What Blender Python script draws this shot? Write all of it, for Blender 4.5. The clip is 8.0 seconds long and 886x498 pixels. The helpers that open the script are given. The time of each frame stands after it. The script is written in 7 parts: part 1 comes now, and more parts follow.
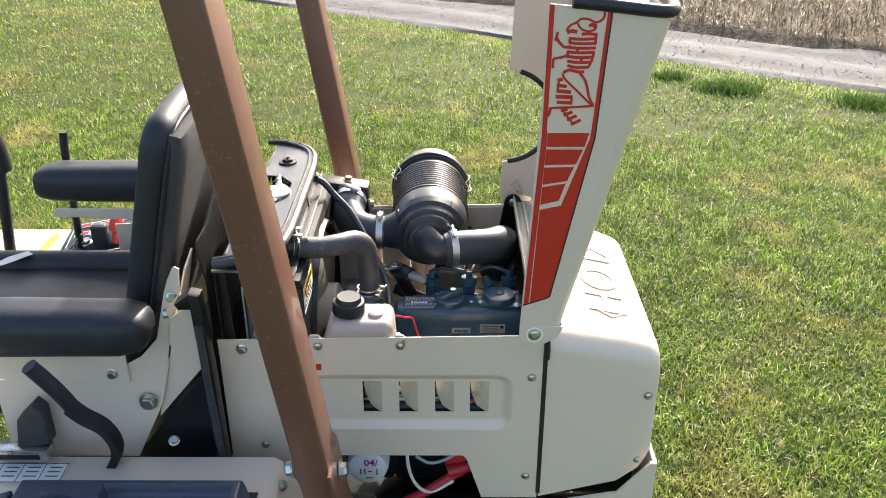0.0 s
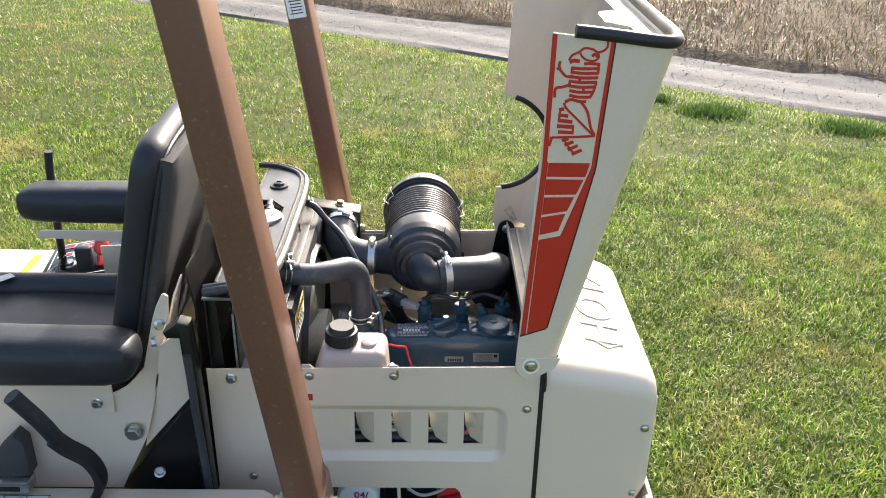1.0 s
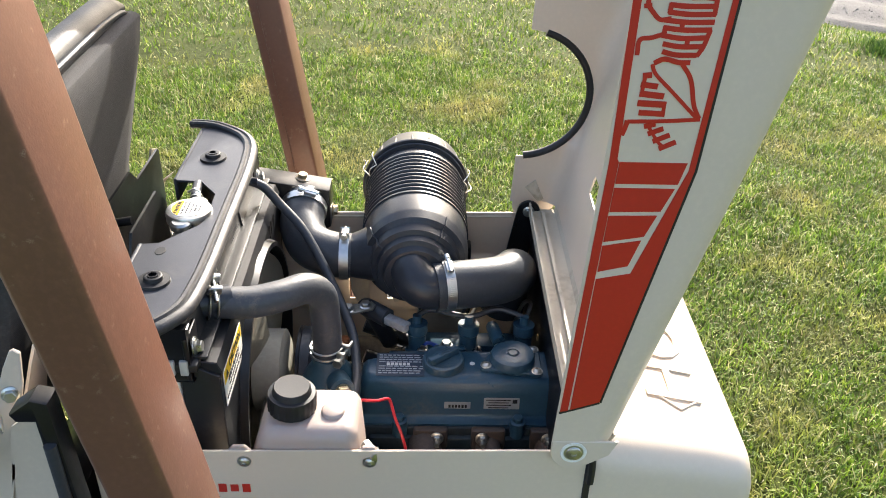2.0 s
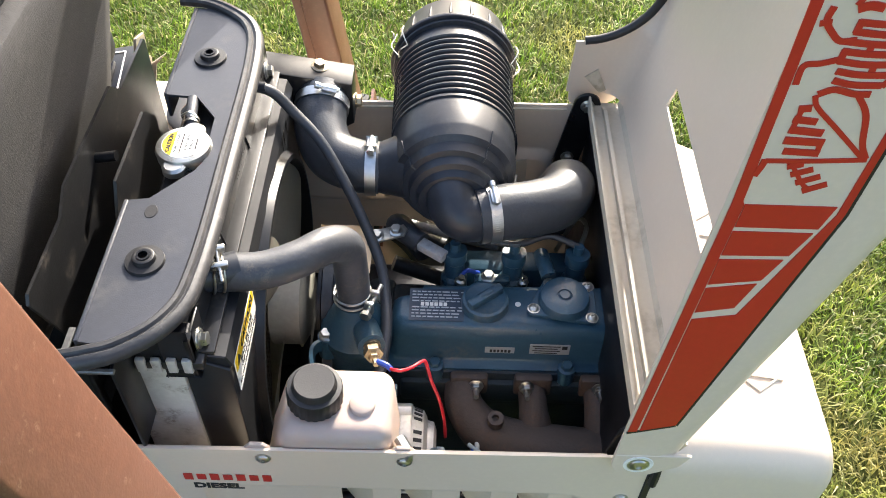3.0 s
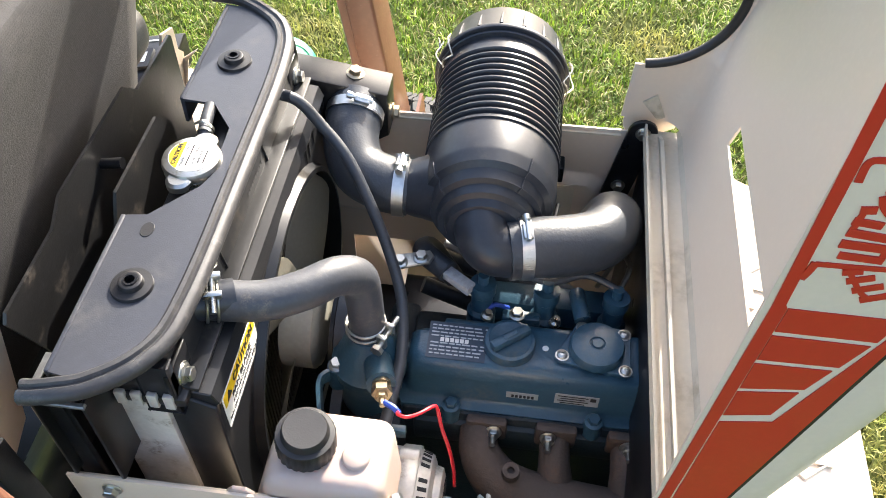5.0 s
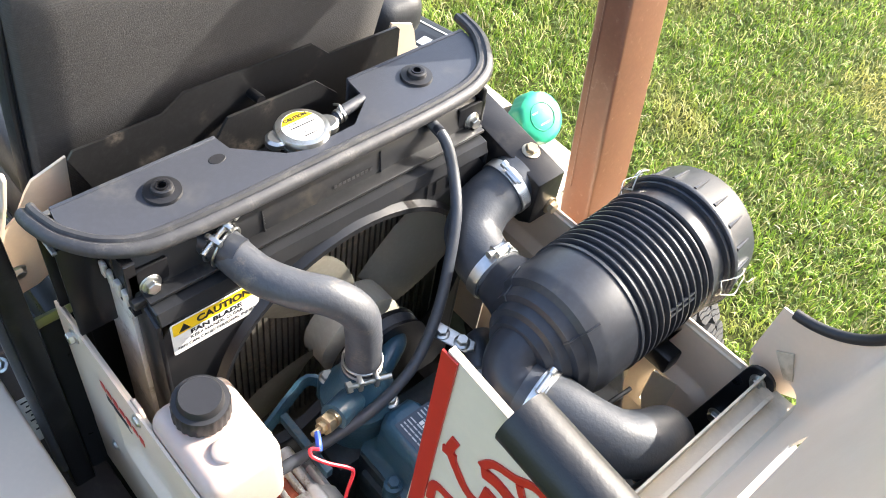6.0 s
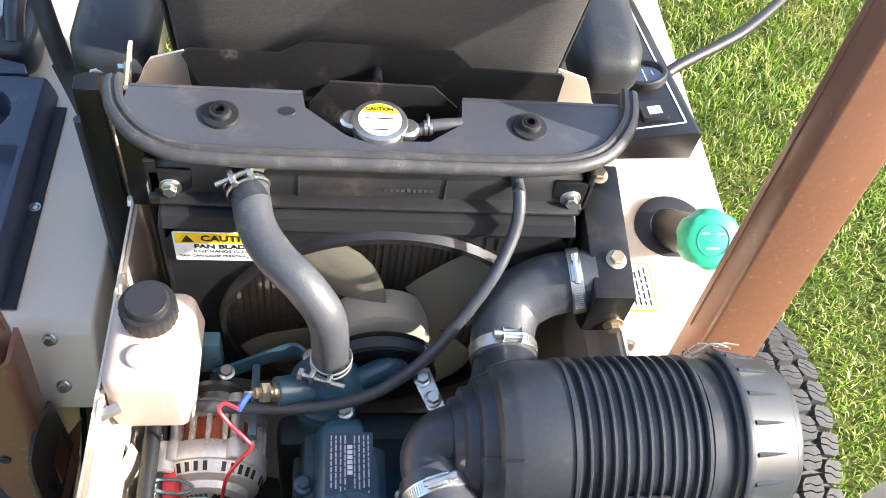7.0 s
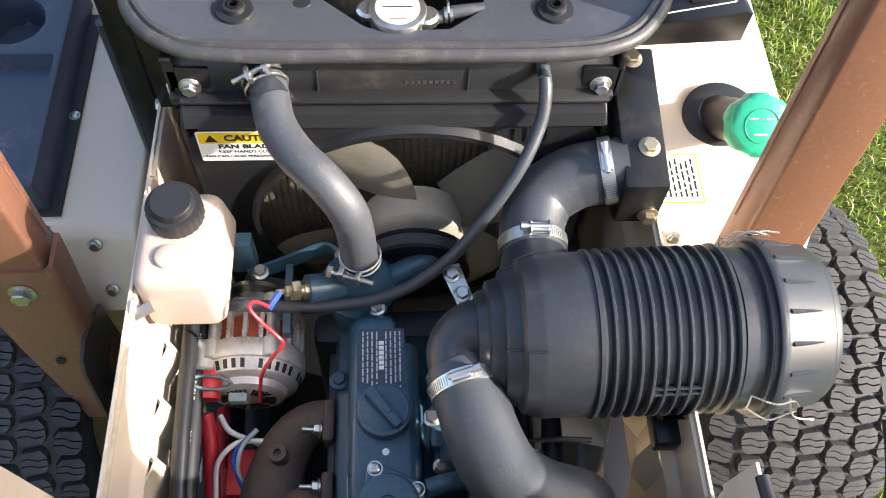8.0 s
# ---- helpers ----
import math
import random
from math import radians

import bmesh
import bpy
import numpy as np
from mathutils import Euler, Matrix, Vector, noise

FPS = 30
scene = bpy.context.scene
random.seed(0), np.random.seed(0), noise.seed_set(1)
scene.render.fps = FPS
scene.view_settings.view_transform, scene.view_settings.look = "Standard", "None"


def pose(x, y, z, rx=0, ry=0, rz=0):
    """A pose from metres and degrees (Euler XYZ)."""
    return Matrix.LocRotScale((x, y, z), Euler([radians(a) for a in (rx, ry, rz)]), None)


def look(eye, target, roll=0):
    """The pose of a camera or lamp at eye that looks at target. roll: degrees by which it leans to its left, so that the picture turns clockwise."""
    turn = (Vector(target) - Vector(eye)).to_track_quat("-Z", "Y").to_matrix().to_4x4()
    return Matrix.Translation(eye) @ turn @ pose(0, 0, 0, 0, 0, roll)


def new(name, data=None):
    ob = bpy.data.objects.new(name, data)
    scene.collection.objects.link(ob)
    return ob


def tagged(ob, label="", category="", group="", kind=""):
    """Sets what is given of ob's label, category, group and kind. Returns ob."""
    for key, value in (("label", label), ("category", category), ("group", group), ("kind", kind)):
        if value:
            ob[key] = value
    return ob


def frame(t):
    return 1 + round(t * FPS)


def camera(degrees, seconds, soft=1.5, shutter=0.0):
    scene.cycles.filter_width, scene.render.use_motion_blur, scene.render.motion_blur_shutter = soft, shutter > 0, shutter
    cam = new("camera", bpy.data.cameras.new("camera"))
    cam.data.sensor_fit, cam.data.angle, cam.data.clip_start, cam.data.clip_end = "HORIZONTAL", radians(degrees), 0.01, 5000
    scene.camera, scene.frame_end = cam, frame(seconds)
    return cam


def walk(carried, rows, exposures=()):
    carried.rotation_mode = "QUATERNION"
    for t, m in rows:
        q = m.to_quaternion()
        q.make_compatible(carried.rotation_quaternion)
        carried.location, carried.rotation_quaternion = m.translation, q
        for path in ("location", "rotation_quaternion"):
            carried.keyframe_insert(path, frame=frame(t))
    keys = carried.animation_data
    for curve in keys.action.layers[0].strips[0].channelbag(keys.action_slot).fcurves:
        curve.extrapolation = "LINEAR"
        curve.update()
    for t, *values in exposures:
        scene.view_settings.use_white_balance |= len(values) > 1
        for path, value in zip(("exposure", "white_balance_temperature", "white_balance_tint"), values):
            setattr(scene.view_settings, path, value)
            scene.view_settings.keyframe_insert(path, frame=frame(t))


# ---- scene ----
cam = camera(53.4, 8.0, 0.95)
PATH = [
    (0, (0.009, -0.007, 1.599), (-0.001, 1.773, 0.687), -0.1),
    (0.5, (-0.001, -0.032, 1.604), (0.016, 1.758, 0.712), 0.6),
    (1, (-0.014, 0.022, 1.604), (0.019, 1.82, 0.727), 1.1),
    (1.5, (-0.014, 0.185, 1.536), (0.031, 1.98, 0.654), 1.2),
    (1.7, (-0.011, 0.321, 1.501), (0.037, 2.093, 0.575), 1.5),
    (2.8, (-0.028, 0.731, 1.553), (-0.014, 2.124, 0.118), 1.9),
    (3, (-0.038, 0.763, 1.567), (-0.031, 2.095, 0.075), 1.9),
    (3.5, (-0.042, 0.793, 1.571), (-0.042, 2.096, 0.053), 1.7),
    (4, (-0.036, 0.791, 1.571), (-0.04, 2.095, 0.054), 1.7),
    (4.2, (-0.035, 0.787, 1.571), (-0.042, 2.091, 0.055), 1.5),
    (5.3, (0.065, 0.902, 1.54), (-0.241, 2.161, 0.016), 3.5),
    (5.5, (0.131, 0.932, 1.559), (-0.356, 2.156, 0.054), 7.6),
    (6, (0.228, 1.035, 1.566), (-0.625, 2.031, 0.053), 10.7),
    (6.5, (0.253, 1.231, 1.573), (-0.819, 1.932, 0.038), 16.0),
    (7, (0.291, 1.351, 1.592), (-0.867, 1.629, -0.015), 12.1),
    (7.5, (0.314, 1.381, 1.594), (-0.854, 1.52, -0.024), 8.0),
    (8, (0.295, 1.398, 1.575), (-0.695, 1.51, -0.159), 4.7),
]
EXPOSURES = [(0.0, 1.63, 6600), (1.7, 1.62, 6600), (3.0, 1.89, 6650), (4.2, 1.97, 6650), (5.5, 2.24, 6600), (6.0, 2.34, 6500), (7.0, 2.20, 6450), (7.5, 2.00, 6550), (8.0, 1.92, 6550)]
walk(cam, [(t, look(eye, target, roll)) for t, eye, target, roll in PATH], [(t, stops, kelvin, 10) for t, stops, kelvin in EXPOSURES])


# World, sun and exposure
SUN_TO = Vector((0.268, 0.85, 0.50)).normalized()
world = bpy.data.worlds.new("sky")
scene.world = world
world.use_nodes = True
sky = world.node_tree.nodes.new("ShaderNodeTexSky")
sky.sky_type, sky.sun_disc = "NISHITA", False
sky.dust_density = 3.5
sky.sun_elevation = math.asin(SUN_TO.z)
sky.sun_rotation = math.atan2(SUN_TO.x, SUN_TO.y)
world.node_tree.nodes["Background"].inputs["Strength"].default_value = 0.15
world.node_tree.links.new(sky.outputs[0], world.node_tree.nodes["Background"].inputs["Color"])
sun = bpy.data.lights.new("sun", "SUN")
sun.energy, sun.angle, sun.color = 3.5, radians(0.55), (1.0, 0.95, 0.87)
new("sun", sun).matrix_basis = look(SUN_TO * 20, (0, 0, 0))

# ---- materials ----


def material(name, colour, rough=0.5, metal=0.0, vary=0.15, stain=None, stain_amount=0.0, stain_scale=9.0,
             bump=0.0, bump_scale=400.0, coat=0.0, spec=0.5, fine=180.0, translucent=0.0, streak=None, rough_vary=0.12):
    """A painted, moulded or bare surface with grain, stains of their own shape and fine relief, in metres."""
    m = bpy.data.materials.new(name)
    m.use_nodes = True
    nt = m.node_tree
    n, link = nt.nodes, nt.links.new
    bsdf = n["Principled BSDF"]
    co = n.new("ShaderNodeTexCoord").outputs["Object"]

    def noise_at(scale, detail=4, warp=None):
        t = n.new("ShaderNodeTexNoise")
        t.inputs["Scale"].default_value, t.inputs["Detail"].default_value = scale, detail
        link(warp or co, t.inputs["Vector"])
        return t.outputs["Fac"]

    def ramp(fac, a, b):
        r = n.new("ShaderNodeMapRange")
        r.inputs[1].default_value, r.inputs[2].default_value = a, b
        link(fac, r.inputs[0])
        return r.outputs[0]

    def mix(fac, a, b):
        x = n.new("ShaderNodeMix")
        x.data_type = "RGBA"
        for i, v in ((0, fac), (6, a), (7, b)):
            if isinstance(v, (tuple, list)):
                x.inputs[i].default_value = (*v, 1)
            elif isinstance(v, (int, float)):
                x.inputs[i].default_value = v
            else:
                link(v, x.inputs[i])
        return x.outputs[2]

    dark = tuple(c * (1 - vary) for c in colour)
    light = tuple(min(1, c * (1 + vary)) for c in colour)
    large, small = noise_at(3.5, 5), noise_at(fine, 3)
    col = mix(ramp(large, 0.3, 0.7), dark, light)
    col = mix(ramp(small, 0.45, 0.85), col, tuple(min(1, c * (1 + vary * 1.5)) for c in colour))
    rough_out = None
    if stain:
        where = ramp(noise_at(stain_scale, 8), 0.62 - 0.3 * stain_amount, 0.72)
        grain = ramp(noise_at(stain_scale * 9, 5), 0.35, 0.65)
        both = n.new("ShaderNodeMath")
        both.operation = "MULTIPLY"
        link(where, both.inputs[0]), link(grain, both.inputs[1])
        col = mix(both.outputs[0], col, stain)
    link(col, bsdf.inputs["Base Color"])
    r = n.new("ShaderNodeMapRange")
    r.inputs[3].default_value, r.inputs[4].default_value = max(0.03, rough - rough_vary), min(1, rough + rough_vary)
    link(noise_at(22, 6), r.inputs[0])
    link(r.outputs[0], bsdf.inputs["Roughness"])
    bsdf.inputs["Metallic"].default_value = metal
    bsdf.inputs["Coat Weight"].default_value = coat
    bsdf.inputs["Coat Roughness"].default_value = 0.12
    bsdf.inputs["Specular IOR Level"].default_value = spec
    if bump:
        b = n.new("ShaderNodeBump")
        b.inputs["Strength"].default_value, b.inputs["Distance"].default_value = 1.0, bump
        link(noise_at(bump_scale, 4), b.inputs["Height"])
        link(b.outputs[0], bsdf.inputs["Normal"])
    if translucent:
        bsdf.inputs["Subsurface Weight"].default_value = translucent
        bsdf.inputs["Subsurface Radius"].default_value = (0.02, 0.012, 0.008)
    return m


CREAM = material("cream_paint", (0.645, 0.535, 0.42), 0.36, vary=0.03,
                 bump=0.00006, bump_scale=900, coat=0.15)
# dusty cream; on the louvres its darker tone stands in for weaker light
CREAM_IN = material("dusty_dimmed_cream_paint", (0.54, 0.475, 0.365), 0.5, vary=0.05, stain=(0.28, 0.23, 0.16), stain_amount=0.45, stain_scale=11, bump=0.00008, bump_scale=700)
BROWN = material("brown_paint", (0.142, 0.064, 0.040), 0.36, vary=0.12, stain=(0.25, 0.16, 0.11), stain_amount=-0.03, stain_scale=120, bump=0.00012, bump_scale=500, coat=0.12)
PLASTIC = material("black_moulded_plastic", (0.022, 0.025, 0.032), 0.36, vary=0.2, stain=(0.052, 0.050, 0.047), stain_amount=0.12, stain_scale=21, bump=0.00007, bump_scale=1100, spec=0.44)
SHROUD = material("black_shroud_plastic", (0.0125, 0.013, 0.0145), 0.36, vary=0.2, stain=(0.042, 0.037, 0.031), stain_amount=0.10, stain_scale=14, bump=0.00006, bump_scale=1200, spec=0.42)
HOSE = material("black_rubber_hose", (0.036, 0.040, 0.047), 0.42, vary=0.2, stain=(0.070, 0.064, 0.055), stain_amount=0.16, stain_scale=30, bump=0.00025, bump_scale=330)
DUSTHOSE = material("dusty_rubber_hose", (0.042, 0.045, 0.052), 0.47, vary=0.3, stain=(0.13, 0.115, 0.095), stain_amount=0.22, stain_scale=70, bump=0.0003, bump_scale=260)
SEAL = material("worn_rubber_seal", (0.030, 0.030, 0.032), 0.5, vary=0.25, stain=(0.095, 0.091, 0.084), stain_amount=0.4, stain_scale=60, bump=0.0003, bump_scale=240)
SCUFFED = material("scuffed_bare_steel", (0.19, 0.19, 0.185), 0.38, metal=0.5, vary=0.25, stain=(0.10, 0.09, 0.08), stain_amount=0.4, stain_scale=40)
RUBBER = material("black_rubber", (0.010, 0.010, 0.0115), 0.5, vary=0.2, bump=0.0001, bump_scale=600)
TYRE = material("tyre_rubber", (0.042, 0.043, 0.044), 0.75, spec=0.2, vary=0.3, stain=(0.085, 0.08, 0.07), stain_amount=0.4, stain_scale=14, bump=0.0004, bump_scale=220)
BLACK = material("black_powder_coat", (0.008, 0.008, 0.009), 0.32, vary=0.2, stain=(0.040, 0.036, 0.031), stain_amount=0.12, stain_scale=12, bump=0.0001, bump_scale=700, spec=0.35)
TRAYPAINT = material("grey_black_satin_plate", (0.040, 0.043, 0.052), 0.38, vary=0.12, stain=(0.085, 0.083, 0.08), stain_amount=0.1, stain_scale=10, bump=0.00012, bump_scale=800)
RUSTBLACK = material("scuffed_black_steel", (0.013, 0.013, 0.0135), 0.38, vary=0.4, stain=(0.085, 0.072, 0.060), stain_amount=0.06, stain_scale=24, bump=0.0001, bump_scale=500, metal=0.1)
ENGINE = material("blue_green_engine_enamel", (0.029, 0.076, 0.114), 0.32, vary=0.14, stain=(0.09, 0.11, 0.115), stain_amount=0.35, stain_scale=18, bump=0.0003, bump_scale=330)
ENGINE_DARK = material("dark_engine_enamel", (0.009, 0.018, 0.024), 0.55, vary=0.3, stain=(0.05, 0.045, 0.04), stain_amount=0.5, stain_scale=16, bump=0.0005, bump_scale=250)
RUST = material("rusty_cast_iron", (0.060, 0.045, 0.037), 0.7, vary=0.3, stain=(0.12, 0.07, 0.045), stain_amount=0.4, stain_scale=26, bump=0.0006, bump_scale=300)
ZINC = material("zinc_plated_steel", (0.48, 0.48, 0.45), 0.3, metal=0.95, vary=0.15, stain=(0.3, 0.25, 0.16), stain_amount=0.3, stain_scale=70)
BRASS = material("yellow_zinc_bolt", (0.46, 0.38, 0.26), 0.36, metal=0.9, vary=0.2, stain=(0.2, 0.12, 0.06), stain_amount=0.35, stain_scale=90)
STEEL = material("stainless_band", (0.60, 0.60, 0.58), 0.34, metal=1.0, vary=0.1)
ALUMINIUM = material("cast_aluminium", (0.60, 0.58, 0.54), 0.45, metal=0.45, vary=0.15, stain=(0.25, 0.2, 0.15), stain_amount=0.35, stain_scale=40, bump=0.0002, bump_scale=500)
COPPER = material("varnished_copper_winding", (0.32, 0.07, 0.03), 0.45, metal=0.3, vary=0.3, bump=0.0006, bump_scale=500)
TANK = material("milky_tank_plastic", (0.43, 0.345, 0.30), 0.42, vary=0.03, stain=(0.60, 0.42, 0.30), stain_amount=0.05, stain_scale=12, bump=0.0002, bump_scale=120, translucent=0.35)
VINYL = material("black_seat_vinyl", (0.017, 0.019, 0.023), 0.5, vary=0.12, stain=(0.05, 0.05, 0.05), stain_amount=0.12, stain_scale=13, bump=0.0003, bump_scale=420, spec=0.35)
CLOTH = material("charcoal_woven_seat_back", (0.056, 0.054, 0.053), 0.85, vary=0.15, stain=(0.075, 0.072, 0.069), stain_amount=0.2, stain_scale=9, bump=0.0004, bump_scale=650, spec=0.2)
NAVY = material("dark_blue_black_plastic", (0.030, 0.038, 0.064), 0.4, vary=0.15, stain=(0.10, 0.10, 0.11), stain_amount=0.12, stain_scale=20, bump=0.00006, bump_scale=900)
RED = material("red_vinyl_decal", (0.47, 0.022, 0.013), 0.38, vary=0.05)
REDWIRE = material("red_wire_insulation", (0.45, 0.018, 0.03), 0.4, vary=0.1)
LOOM = material("blue_grey_cable_tie", (0.10, 0.14, 0.16), 0.45, vary=0.15)
REDPLASTIC = material("red_plastic", (0.55, 0.03, 0.03), 0.4, vary=0.1, stain=(0.25, 0.05, 0.04), stain_amount=0.3, stain_scale=30)
BLUEWIRE = material("blue_wire_insulation", (0.02, 0.06, 0.35), 0.4)
GREYWIRE = material("grey_wire_insulation", (0.32, 0.38, 0.38), 0.45)
WHITEWIRE = material("white_wire_insulation", (0.72, 0.70, 0.62), 0.5, vary=0.08)
WHITE = material("white_label", (0.78, 0.77, 0.72), 0.45, vary=0.04, stain=(0.5, 0.46, 0.38), stain_amount=0.12, stain_scale=60)
SILVER = material("silver_label", (0.5, 0.52, 0.53), 0.4, metal=0.3, vary=0.06)
YELLOW = material("yellow_label", (0.80, 0.52, 0.01), 0.42, vary=0.04)
INK = material("black_label_ink", (0.012, 0.012, 0.012), 0.5)
PLATE_INK = material("dark_label_field", (0.028, 0.046, 0.070), 0.45)
# deck paint; on the frame plate its darkness stands in for shadow
DARKBROWN = material("dark_brown_deck_and_plate_shade", (0.034, 0.024, 0.019), 0.45, vary=0.2, stain=(0.075, 0.06, 0.045), stain_amount=0.2, stain_scale=18, bump=0.0001, bump_scale=400)
GREY_INK = material("grey_label_ink", (0.44, 0.46, 0.47), 0.5)
GREEN = material("green_fuel_cap_plastic", (0.02, 0.30, 0.19), 0.35, vary=0.06, translucent=0.25)
CORE = material("radiator_fin_metal", (0.16, 0.145, 0.12), 0.55, metal=0.4, vary=0.2, stain=(0.30, 0.24, 0.16), stain_amount=0.5, stain_scale=20)
FAN = material("dusty_fan_plastic", (0.36, 0.34, 0.275), 0.6, vary=0.1, stain=(0.30, 0.27, 0.21), stain_amount=0.3, stain_scale=8)
LENS = material("red_reflector", (0.6, 0.02, 0.015), 0.15, vary=0.1, coat=0.6)
GLASS = material("dark_gauge_glass", (0.03, 0.035, 0.05), 0.08, vary=0.1, coat=0.8)
TAPE = material("grey_cloth_tape", (0.42, 0.42, 0.42), 0.5, vary=0.15, stain=(0.2, 0.19, 0.18), stain_amount=0.3, stain_scale=60)
PINKFILTER = material("white_filter_paint", (0.70, 0.72, 0.74), 0.35, vary=0.03)
MARKER = material("magenta_marker_ink", (0.35, 0.02, 0.16), 0.5)


def weave(m, scale, depth):
    """Fine woven ribs across a cloth."""
    nt = m.node_tree
    n, link = nt.nodes, nt.links.new
    w = n.new("ShaderNodeTexWave")
    w.bands_direction = "Z"
    w.inputs["Scale"].default_value, w.inputs["Distortion"].default_value, w.inputs["Detail"].default_value = scale, 0.6, 1
    link(n.new("ShaderNodeTexCoord").outputs["Object"], w.inputs["Vector"])
    b = n.new("ShaderNodeBump")
    b.inputs["Strength"].default_value, b.inputs["Distance"].default_value = 1.0, depth
    link(w.outputs["Fac"], b.inputs["Height"])
    bsdf = n["Principled BSDF"]
    link(bsdf.inputs["Normal"].links[0].from_socket, b.inputs["Normal"])
    link(b.outputs[0], bsdf.inputs["Normal"])


weave(CLOTH, 110.0, 0.00016)


def leaf_material(name, tones, gloss=0.55, through_light=0.35, patch=None):
    """Blades: a tone for each blade, and broad patches over the ground."""
    m = bpy.data.materials.new(name)
    m.use_nodes = True
    nt = m.node_tree
    n, link = nt.nodes, nt.links.new
    bsdf = n["Principled BSDF"]
    geo = n.new("ShaderNodeNewGeometry")
    r = n.new("ShaderNodeValToRGB")
    link(geo.outputs["Random Per Island"], r.inputs[0])
    e = r.color_ramp.elements
    while len(e) < len(tones):
        e.new(0.5)
    for i, (p, c) in enumerate(tones):
        e[i].position, e[i].color = p, (*c, 1)
    out = r.outputs[0]
    if patch:
        t = n.new("ShaderNodeTexNoise")
        t.inputs["Scale"].default_value, t.inputs["Detail"].default_value = 1.9, 9
        link(geo.outputs["Position"], t.inputs["Vector"])
        g = n.new("ShaderNodeMapRange")
        g.inputs[1].default_value, g.inputs[2].default_value = 0.53, 0.68
        link(t.outputs["Fac"], g.inputs[0])
        x = n.new("ShaderNodeMix")
        x.data_type = "RGBA"
        link(g.outputs[0], x.inputs[0]), link(out, x.inputs[6])
        x.inputs[7].default_value = (*patch, 1)
        out = x.outputs[2]
        # clumps a hand wide, darker and lighter
        c = n.new("ShaderNodeTexNoise")
        c.inputs["Scale"].default_value, c.inputs["Detail"].default_value = 9.0, 7
        link(geo.outputs["Position"], c.inputs["Vector"])
        cr = n.new("ShaderNodeMapRange")
        cr.inputs[1].default_value, cr.inputs[2].default_value, cr.inputs[3].default_value, cr.inputs[4].default_value = 0.36, 0.64, 0.60, 1.24
        link(c.outputs["Fac"], cr.inputs[0])
        mul = n.new("ShaderNodeVectorMath")
        mul.operation = "SCALE"
        link(out, mul.inputs[0]), link(cr.outputs[0], mul.inputs["Scale"])
        out = mul.outputs[0]
    link(out, bsdf.inputs["Base Color"])
    bsdf.inputs["Roughness"].default_value = gloss
    tr = n.new("ShaderNodeBsdfTranslucent")
    link(out, tr.inputs["Color"])
    s = n.new("ShaderNodeMixShader")
    s.inputs[0].default_value = through_light
    link(bsdf.outputs[0], s.inputs[1]), link(tr.outputs[0], s.inputs[2])
    link(s.outputs[0], n["Material Output"].inputs[0])
    return m


GRASS = leaf_material("lawn_blades", [(0.0, (0.066, 0.134, 0.011)), (0.28, (0.134, 0.230, 0.018)), (0.62, (0.206, 0.314, 0.029)), (0.84, (0.31, 0.365, 0.066)), (0.93, (0.60, 0.53, 0.26))],
                      patch=(0.42, 0.37, 0.11))
TUFT = leaf_material("tuft_blades", [(0.0, (0.035, 0.080, 0.012)), (0.5, (0.070, 0.135, 0.02)), (1.0, (0.14, 0.21, 0.04))])
DRY = leaf_material("dry_stalks", [(0.0, (0.07, 0.047, 0.028)), (0.34, (0.16, 0.105, 0.062)), (0.66, (0.28, 0.195, 0.117)), (0.84, (0.45, 0.35, 0.24)), (0.88, (0.12, 0.165, 0.03))], through_light=0.2)
FIELD = material("brown_field_soil", (0.15, 0.11, 0.072), 0.95, vary=0.4, stain=(0.055, 0.042, 0.03), stain_amount=0.6, stain_scale=4.0, bump=0.02, bump_scale=25, spec=0.1)
SOIL = material("lawn_soil", (0.055, 0.066, 0.016), 0.95, vary=0.3, stain=(0.12, 0.105, 0.035), stain_amount=0.35, stain_scale=3.0, bump=0.006, bump_scale=60, spec=0.1)
GRAVEL = material("grey_gravel", (0.112, 0.105, 0.100), 0.9, vary=0.25, stain=(0.15, 0.135, 0.12), stain_amount=0.5, stain_scale=2.6, bump=0.006, bump_scale=70, fine=60, spec=0.2)
STONES = leaf_material("gravel_stones", [(0.0, (0.085, 0.08, 0.078)), (0.5, (0.14, 0.132, 0.125)), (0.9, (0.21, 0.197, 0.185)), (1.0, (0.30, 0.28, 0.26))], gloss=0.9, through_light=0.0)

# ---- building helpers ----


def part(name, bm, mat, parent, label="", sharp=38, fix=True):
    """Links a bmesh as one mesh object under a thing or a part; shapes stand in world metres."""
    if fix:
        bmesh.ops.recalc_face_normals(bm, faces=bm.faces)
    lim = radians(sharp)
    for f in bm.faces:
        f.smooth = True
    for e in bm.edges:
        if len(e.link_faces) == 2 and e.calc_face_angle(0) > lim:
            e.smooth = False
    me = bpy.data.meshes.new(name)
    bm.to_mesh(me)
    bm.free()
    me.materials.append(mat)
    return place(name, me, parent, label)


def place(name, me, parent=None, label="", m=None):
    ob = new(name, me)
    if parent:
        ob.parent = parent
        if parent.type == "EMPTY":
            ob.matrix_parent_inverse = Matrix.Translation(-parent.location)
    if m is not None:
        ob.matrix_basis = m
    if label:
        ob["label"] = label
    return ob


def bm_new():
    return bmesh.new()


